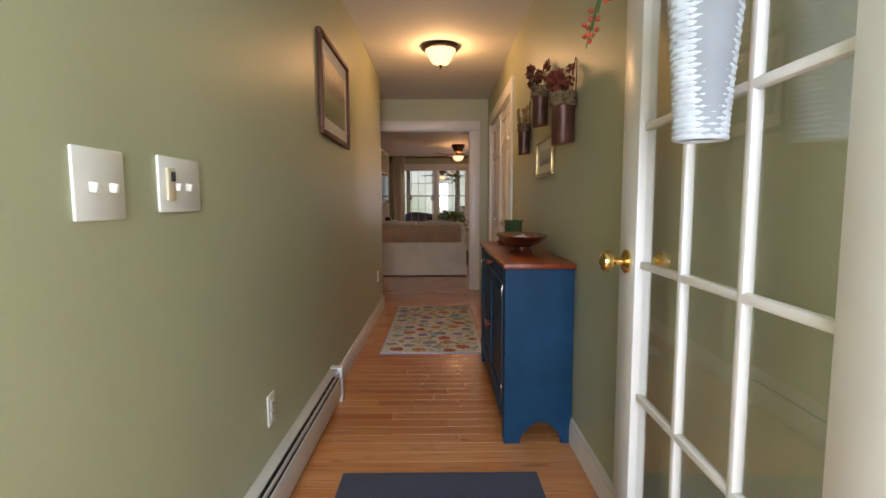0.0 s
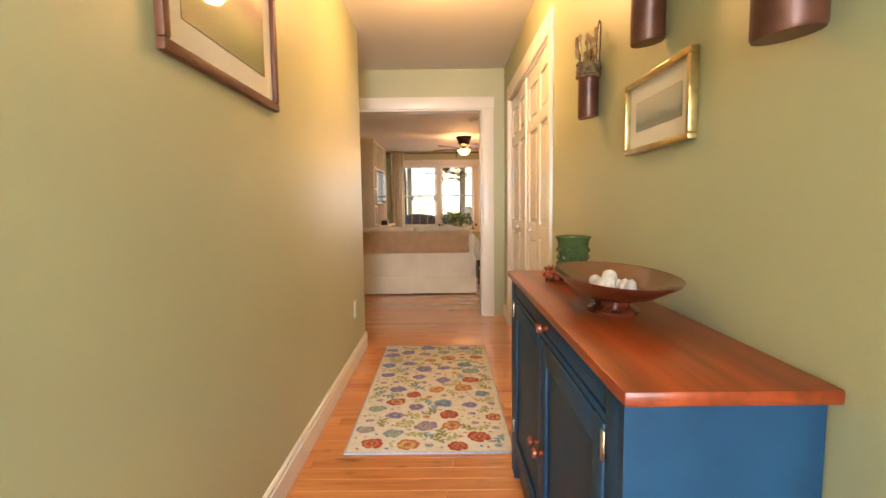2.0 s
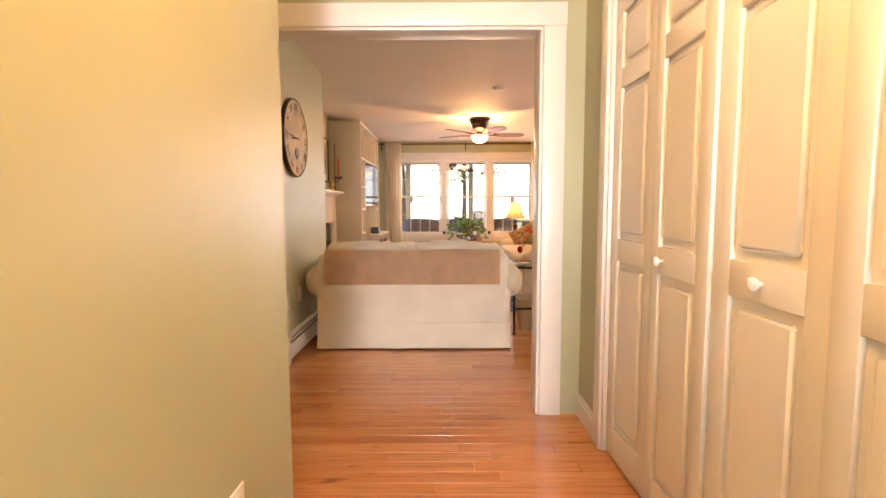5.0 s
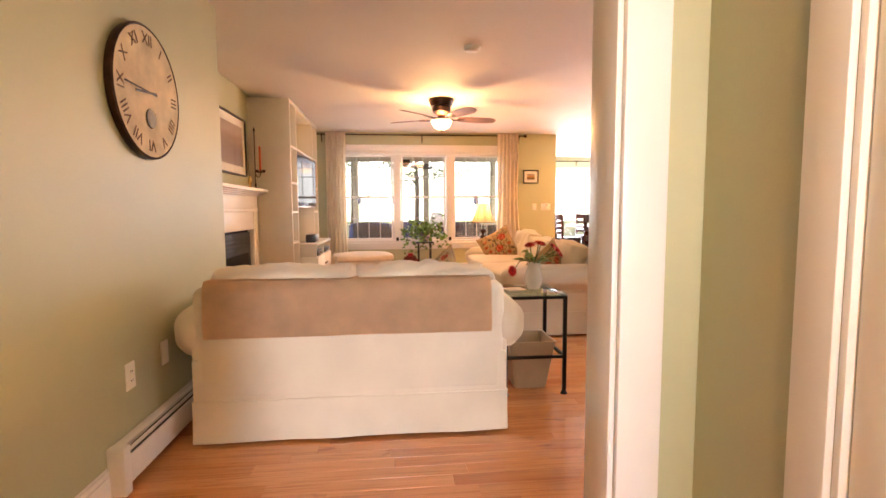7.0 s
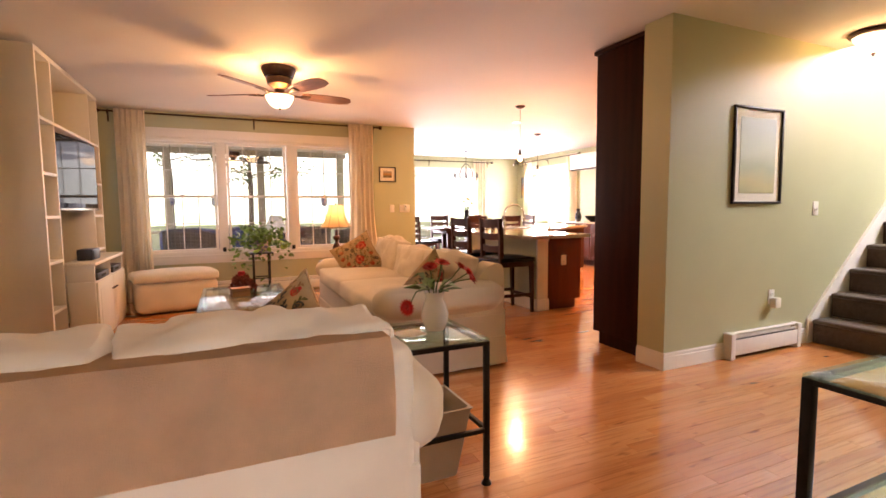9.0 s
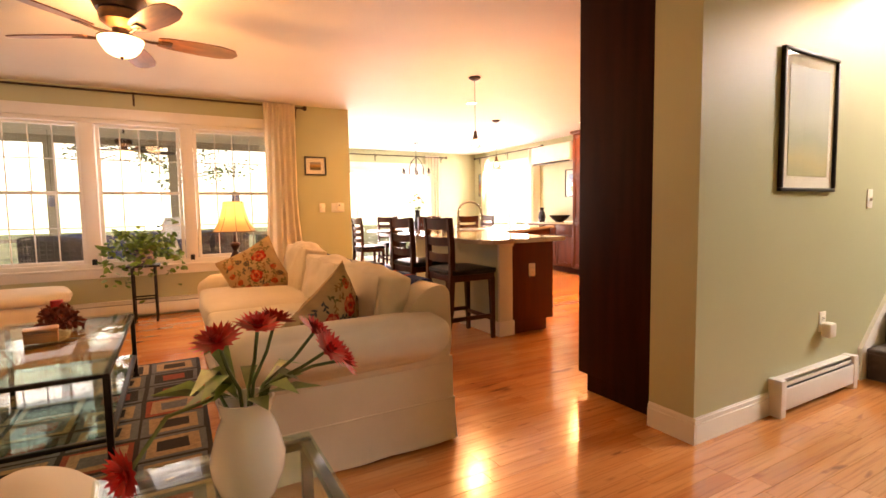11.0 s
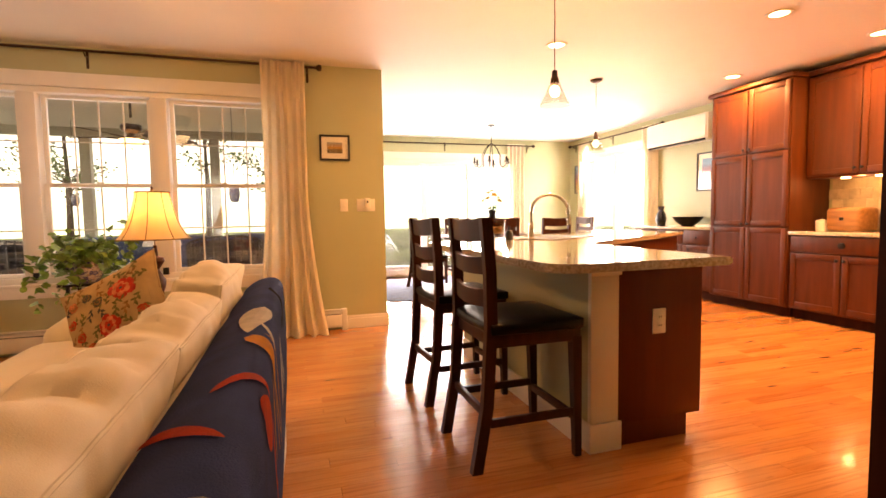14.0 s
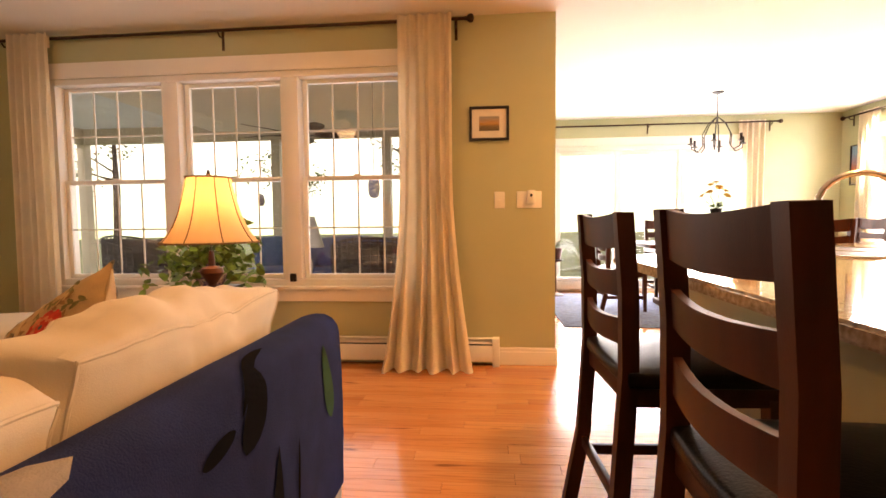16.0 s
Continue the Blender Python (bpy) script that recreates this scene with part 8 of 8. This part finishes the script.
curtain(pose(2.98, 17.3, 0), 0.26, 2.36, "sheer cream drape at the dining room corner")
curtain_rod(pose(7.0, 17.15, 2.33, 0, 0, -90), 2.32, "dark bronze curtain rod over the dining window")
curtain(pose(7.0, 15.06, 0, 0, 0, -90), 0.34, 2.36, "sheer cream drape beside the heat pump")
curtain(pose(7.0, 16.78, 0, 0, 0, -90), 0.32, 2.36, "sheer cream drape by the dining room corner")
ps2 = thing("fern_stand", "low dark wooden fern stand", "plant stand", pose(3.12, 16.85, 0))
bm = bmesh.new()
lathe(bm, [(0.0, 0.0), (0.13, 0.0), (0.12, 0.02), (0.03, 0.05), (0.025, 0.45), (0.11, 0.48), (0.12, 0.50), (0.0, 0.50)], 20)
part("pedestal", bm, STOOL_WOOD, ps2)
fn = thing("fern", "drooping green fern in a dark pot", "plant", pose(3.12, 16.85, 0.50))
bm = bmesh.new()
lathe(bm, [(0.0, 0.0), (0.08, 0.0), (0.11, 0.15), (0.10, 0.15), (0.0, 0.13)], 20)
part("pot", bm, TIN, fn)
bm = bmesh.new()
r9 = random.Random(12)
for _ in range(60):
    a, ln = r9.uniform(0, 6.28), r9.uniform(0.25, 0.5)
    h = r9.uniform(0.1, 0.32)
    for k in range(1, 16):
        u = k / 16
        c = Vector((math.cos(a) * ln * u, math.sin(a) * ln * u, 0.14 + h * 2.2 * u - (h * 2 + 0.35) * u * u))
        sd = Vector((-math.sin(a), math.cos(a), -0.2)) * 0.045 * math.sin(math.pi * (0.15 + 0.85 * u))
        fw = Vector((math.cos(a), math.sin(a), 0)) * 0.014
        bm.faces.new([bm.verts.new(p) for p in (c - fw, c + sd, c + fw)])
        bm.faces.new([bm.verts.new(p) for p in (c + fw, c - sd, c - fw)])
part("frond_mass", bm, LEAF, fn)

# ---- outdoors: porch, garden ----
GRASS = material("grass", (0.16, 0.20, 0.08), 0.9, vary=0.3, scale=0.6, bump=0.6, bump_scale=30)
PORCH_PAINT = material("porch_beige_paint", (0.50, 0.46, 0.36), 0.6, vary=0.06, scale=3, bump=0.05)
PORCH_CEIL = material("porch_pale_blue_boards", (0.74, 0.82, 0.92), 0.5, vary=0.05, scale=4)
DECK = material("porch_deck", (0.62, 0.63, 0.64), 0.7, vary=0.15, scale=5, bump=0.1)
WICKER_DARK = material("dark_wicker", (0.03, 0.028, 0.035), 0.6, vary=0.2, scale=40, bump=0.5, bump_scale=150)
BLUE_CUSHION = material("blue_porch_cushion", (0.06, 0.10, 0.26), 0.9, vary=0.1, scale=8, bump=0.3, bump_scale=200)
BARK = material("tree_bark", (0.10, 0.07, 0.05), 0.9, vary=0.3, scale=12, bump=0.8, bump_scale=40, stretch=(1, 1, 0.3))
FOLIAGE = material("tree_leaves", (0.12, 0.20, 0.06), 0.6, vary=0.3, scale=0.8, perpiece=0.35, island=True)
bm = bmesh.new()
box(bm, -400, 400, -400, 400, -0.62, -0.42)
tagged(part("ground", bm, GRASS), "green lawn round the house", "ground", kind="structure")
structure("porch_floor", [(-4.5, 2.52, 13.84, 17.9, -0.30, -0.12)], DECK, "grey painted porch floor", "porch")
bm = bmesh.new()
box(bm, -4.6, 2.52, 13.84, 18.0, 2.62, 2.72)
for k in range(46):
    box(bm, -4.6 + k * 0.155, -4.6 + k * 0.155 + 0.148, 13.84, 18.0, 2.60, 2.6195)
tagged(part("porch_ceiling", bm, PORCH_CEIL), "pale blue boarded porch ceiling", "ceiling", kind="structure")
structure("porch_beam", [(-4.6, 2.52, 17.72, 17.88, 2.36, 2.60), (-4.58, -4.42, 13.84, 17.72, 2.36, 2.60), (-4.5, 2.4, 17.76, 17.84, 0.70, 0.76)], PORCH_PAINT, "beige painted porch beams and rail", "beam")
for x, y in ((-4.5, 17.8), (-2.9, 17.8), (-1.15, 17.8), (0.65, 17.8), (2.40, 17.8), (-4.5, 15.8), (-4.5, 14.0)):
    ob = thing("porch_post", "square beige painted porch post", "post", pose(x, y, -0.12), "porch posts")
    part("shaft", bx(-0.07, 0.07, -0.07, 0.07, 0, 2.48, bevel=0.006), PORCH_PAINT, ob)
    part("base_trim", bx(-0.09, 0.09, -0.09, 0.09, 0, 0.14, bevel=0.006), PORCH_PAINT, ob)
ceiling_fan(pose(0.07, 15.6, 2.60), "dark porch ceiling fan on a down rod", drop=0.34, turn=25, blade_mat=STOOL_WOOD)


def wicker_chair(m, label):
    ob = thing("wicker_chair", label, "chair", m, "porch chairs")
    bm = bmesh.new()
    for j in range(12):
        z = 0.42 + j * 0.045
        pts = [(0.36 * math.cos(a), 0.34 * math.sin(a), z + 0.10 * math.sin(max(0, a)) * (j / 12)) for a in [-0.5 + (math.pi + 1.0) * i / 22 for i in range(23)]]
        tube(bm, pts, 0.013, 5)
    for i in range(23):
        a = -0.5 + (math.pi + 1.0) * i / 22
        tube(bm, [(0.36 * math.cos(a), 0.34 * math.sin(a), 0.38), (0.37 * math.cos(a), 0.35 * math.sin(a), 0.92 + 0.10 * math.sin(max(0, a)))], 0.009, 5)
    part("woven_back", bm, WICKER_DARK, ob)
    bm = bmesh.new()
    ring = [[bm.verts.new((0.352 * math.cos(a), 0.332 * math.sin(a), z + (0.08 * math.sin(max(0, a)) if z > 0.5 else 0))) for z in (0.38, 0.90)] for a in [-0.5 + (math.pi + 1.0) * i / 22 for i in range(23)]]
    for p, q in zip(ring, ring[1:]):
        bm.faces.new((p[0], q[0], q[1], p[1]))
    bmesh.ops.solidify(bm, geom=bm.faces[:], thickness=0.010)
    part("back_weave", bm, WICKER_DARK, ob)
    part("seat_frame", bx(-0.34, 0.34, -0.34, 0.30, 0.30, 0.40, bevel=0.03), WICKER_DARK, ob)
    bm = bmesh.new()
    cushion(bm, -0.31, 0.31, -0.33, 0.24, 0.40, 0.52, 0.02, 6)
    part("cushion", bm, BLUE_CUSHION, ob, "blue seat cushion")
    for x in (-0.28, 0.28):
        for y in (-0.28, 0.24):
            part("leg", bx(x - 0.02, x + 0.02, y - 0.02, y + 0.02, 0, 0.31, bevel=0.004), WICKER_DARK, ob)
    return ob


wc = wicker_chair(pose(-0.60, 14.75, -0.12, 0, 0, 160), "dark wicker porch armchair with a blue cushion")
for x, y, r in ((1.15, 14.65, 190), (2.0, 15.2, 235), (-1.9, 15.6, 90)):
    copy_thing(wc, pose(x, y, -0.12, 0, 0, r))
ob = thing("porch_sofa", "dark wicker porch sofa with blue cushions", "sofa", pose(0.2, 17.0, -0.12))
part("base", bx(-1.5, 1.5, -0.35, 0.35, 0.05, 0.36, bevel=0.03), WICKER_DARK, ob)
part("back", bx(-1.5, 1.5, 0.28, 0.40, 0.36, 0.88, bevel=0.04), WICKER_DARK, ob)
for i in range(3):
    bm = bmesh.new()
    cushion(bm, -1.45 + i * 0.97, -0.50 + i * 0.97, -0.36, 0.26, 0.36, 0.50, 0.02, 6)
    part("seat_cushion", bm, BLUE_CUSHION, ob)
    bm = bmesh.new()
    cushion(bm, -1.45 + i * 0.97, -0.50 + i * 0.97, 0.12, 0.28, 0.50, 0.92, 0.03, 6)
    part("back_cushion", bm, BLUE_CUSHION, ob)
for x, y, z in ((-0.22, 14.05, 1.95), (1.32, 14.05, 1.95), (-1.0, 16.9, 2.0)):
    ob = thing("hanging_lantern", "small blue and white hanging porch lantern", "lantern", pose(x, y, 2.60))
    bm = bmesh.new()
    tube(bm, [(0, 0, 0.0), (0, 0, z - 2.60 - 0.65 + 0.09)], 0.003, 6)
    part("cord", bm, BLACK_METAL, ob)
    bm = bmesh.new()
    h = z - 2.60 - 0.65
    lathe(bm, [(0.0, h + 0.09), (0.03, h + 0.085), (0.045, h + 0.05), (0.05, h), (0.045, h - 0.05), (0.03, h - 0.08), (0.0, h - 0.085)], 20)
    part("globe", bm, floral("lantern_china", (0.55, 0.57, 0.62), [(0.05, 0.07, 0.25), (0.08, 0.10, 0.30)], 40, 70, 0.5, 0.2), ob)
ob = thing("porch_lamp", "white porch table lamp on a small stand", "table lamp", pose(0.62, 14.35, -0.12))
bm = bmesh.new()
lathe(bm, [(0.0, 0.0), (0.20, 0.0), (0.20, 0.02), (0.03, 0.04), (0.03, 0.55), (0.24, 0.57), (0.24, 0.60), (0.08, 0.60), (0.05, 0.64), (0.07, 0.78), (0.03, 0.90), (0.01, 0.98)], 24)
part("stand", bm, WHITE_CERAMIC, ob)
bm = bmesh.new()
lathe(bm, [(0.17, 0.93), (0.09, 1.20)], 28, close=False)
part("shade", bm, material("white_shade", (0.62, 0.64, 0.66), 0.8, vary=0.03), ob)


def tree(m, h, rnd, label):
    ob = thing("tree", label, "tree", m)
    bm, lf = bmesh.new(), bmesh.new()
    tube(bm, [(0, 0, 0), (0.06, 0.02, h * 0.3), (-0.04, 0.08, h * 0.6), (0.05, 0.0, h * 0.95)], 0.16 * h / 8, 10, 0.25)
    for k in range(22):
        z = h * rnd.uniform(0.25, 0.92)
        a, ln = rnd.uniform(0, 6.28), (1.1 - z / h) * h * 0.36 + 0.4
        e = Vector((math.cos(a) * ln, math.sin(a) * ln, z + ln * rnd.uniform(0.0, 0.5)))
        tube(bm, [(0, 0, z), e * 0.5 + Vector((0, 0, z * 0.5 + 0.1)), e], 0.035 * h / 8, 6, 0.3)
        for _ in range(90):
            c = Vector((0, 0, z)).lerp(e, rnd.uniform(0.35, 1.1)) + Vector((rnd.gauss(0, 0.32), rnd.gauss(0, 0.32), rnd.gauss(0, 0.25)))
            s = rnd.uniform(0.06, 0.14)
            q = Euler((rnd.uniform(0, 6), rnd.uniform(0, 6), rnd.uniform(0, 6))).to_matrix()
            lf.faces.new([lf.verts.new(c + q @ Vector(p) * s) for p in ((0, -1, 0), (0.5, 0, 0.1), (0, 1, 0), (-0.5, 0, 0.1))])
    part("trunk", bm, BARK, ob)
    part("crown", lf, FOLIAGE, ob)


rt = random.Random(21)
for x, y, h in ((-9, 38, 10), (-3.5, 44, 12), (1.2, 36, 10), (-14, 30, 10)):
    tree(pose(x, y, -0.42), h, rt, "leafy garden tree beyond the porch")
# far woods and sky beyond the lawn, haze and brightness painted into emission
bd = bpy.data.materials.new("glowing_haze")
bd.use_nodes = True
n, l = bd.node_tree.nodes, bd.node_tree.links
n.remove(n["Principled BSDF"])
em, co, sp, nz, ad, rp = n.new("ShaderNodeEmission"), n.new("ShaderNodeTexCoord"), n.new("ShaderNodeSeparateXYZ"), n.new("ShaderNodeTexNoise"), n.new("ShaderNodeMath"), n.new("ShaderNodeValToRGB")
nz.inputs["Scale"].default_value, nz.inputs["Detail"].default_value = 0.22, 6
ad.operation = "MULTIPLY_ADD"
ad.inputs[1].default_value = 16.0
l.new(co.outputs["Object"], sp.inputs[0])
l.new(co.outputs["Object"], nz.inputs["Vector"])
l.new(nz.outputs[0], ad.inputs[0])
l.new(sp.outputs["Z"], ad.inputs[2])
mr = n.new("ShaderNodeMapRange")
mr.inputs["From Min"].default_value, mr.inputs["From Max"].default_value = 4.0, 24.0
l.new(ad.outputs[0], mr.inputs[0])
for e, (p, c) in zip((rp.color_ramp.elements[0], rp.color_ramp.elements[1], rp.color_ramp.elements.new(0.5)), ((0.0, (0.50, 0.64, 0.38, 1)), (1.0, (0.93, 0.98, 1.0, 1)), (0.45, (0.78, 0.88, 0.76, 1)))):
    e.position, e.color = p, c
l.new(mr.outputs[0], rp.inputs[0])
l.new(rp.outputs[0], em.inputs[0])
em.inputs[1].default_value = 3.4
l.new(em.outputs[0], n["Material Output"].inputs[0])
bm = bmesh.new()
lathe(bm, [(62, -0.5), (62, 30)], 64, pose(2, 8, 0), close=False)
tagged(part("backdrop", bm, bd), "glowing backdrop of far woods and sky with painted haze", "backdrop", kind="structure")

# ---- floor boards ----
PW = 0.083
rf = random.Random(77)
LENGTHS = (0.46, 0.62, 0.78, 0.95, 1.15)
shared = {}


def plank_verts(x0, x1, y0, y1):
    g, b, zt, zb = 0.0003, 0.0005, 0.0, -0.012
    lo = [(x0 + g, y0 + g, zb), (x1 - g, y0 + g, zb), (x1 - g, y1 - g, zb), (x0 + g, y1 - g, zb)]
    mid = [(x, y, zt - 0.0014) for x, y, _ in lo]
    hi = [(x0 + g + b, y0 + g + b, zt), (x1 - g - b, y0 + g + b, zt), (x1 - g - b, y1 - g - b, zt), (x0 + g + b, y1 - g - b, zt)]
    return lo + mid + hi


QUADS = [(8, 9, 10, 11)] + [(a + i, a + (i + 1) % 4, a + 4 + (i + 1) % 4, a + 4 + i) for a in (0, 4) for i in range(4)]
far_v, far_f, near_count = [], [], 0
row, y = 0, -1.6
while y < 17.3:
    if y < 5.40:
        spans = [(LX - 0.05, RX + 0.06)]
    elif y < 6.5:
        spans = [(-2.32, RX + 0.06)]
    else:
        spans = [(-1.85, 7.02)]
    for xa, xb in spans:
        x = xa - rf.uniform(0.0, 0.7)
        while x < xb:
            ln = rf.choice(LENGTHS)
            near = (2.2 < y < 5.3) or (6.9 < y < 9.6 and 0.3 < x < 2.7)
            a, b = max(x, xa), min(x + ln, xb)
            if near and near_count < 300 and a == x and b == x + ln:
                near_count += 1
                if ln not in shared:
                    me = bpy.data.meshes.new("plank")
                    me.from_pydata(plank_verts(0, ln, 0, PW), [], QUADS)
                    me.materials.append(OAK)
                    shared[ln] = me
                o = new("plank", shared[ln])
                o.parent = floor
                o.matrix_basis = pose(x, y, 0)
            elif b - a > 0.02:
                k = len(far_v)
                far_v += plank_verts(a, b, y, y + PW)
                far_f += [tuple(k + i for i in q) for q in QUADS]
            x += ln
    y += PW
    row += 1
me = bpy.data.meshes.new("planks")
me.from_pydata(far_v, [], far_f)
me.materials.append(OAK_STUFF)
o = new("planks", me)
o.parent = floor
tagged(o, kind="stuff")
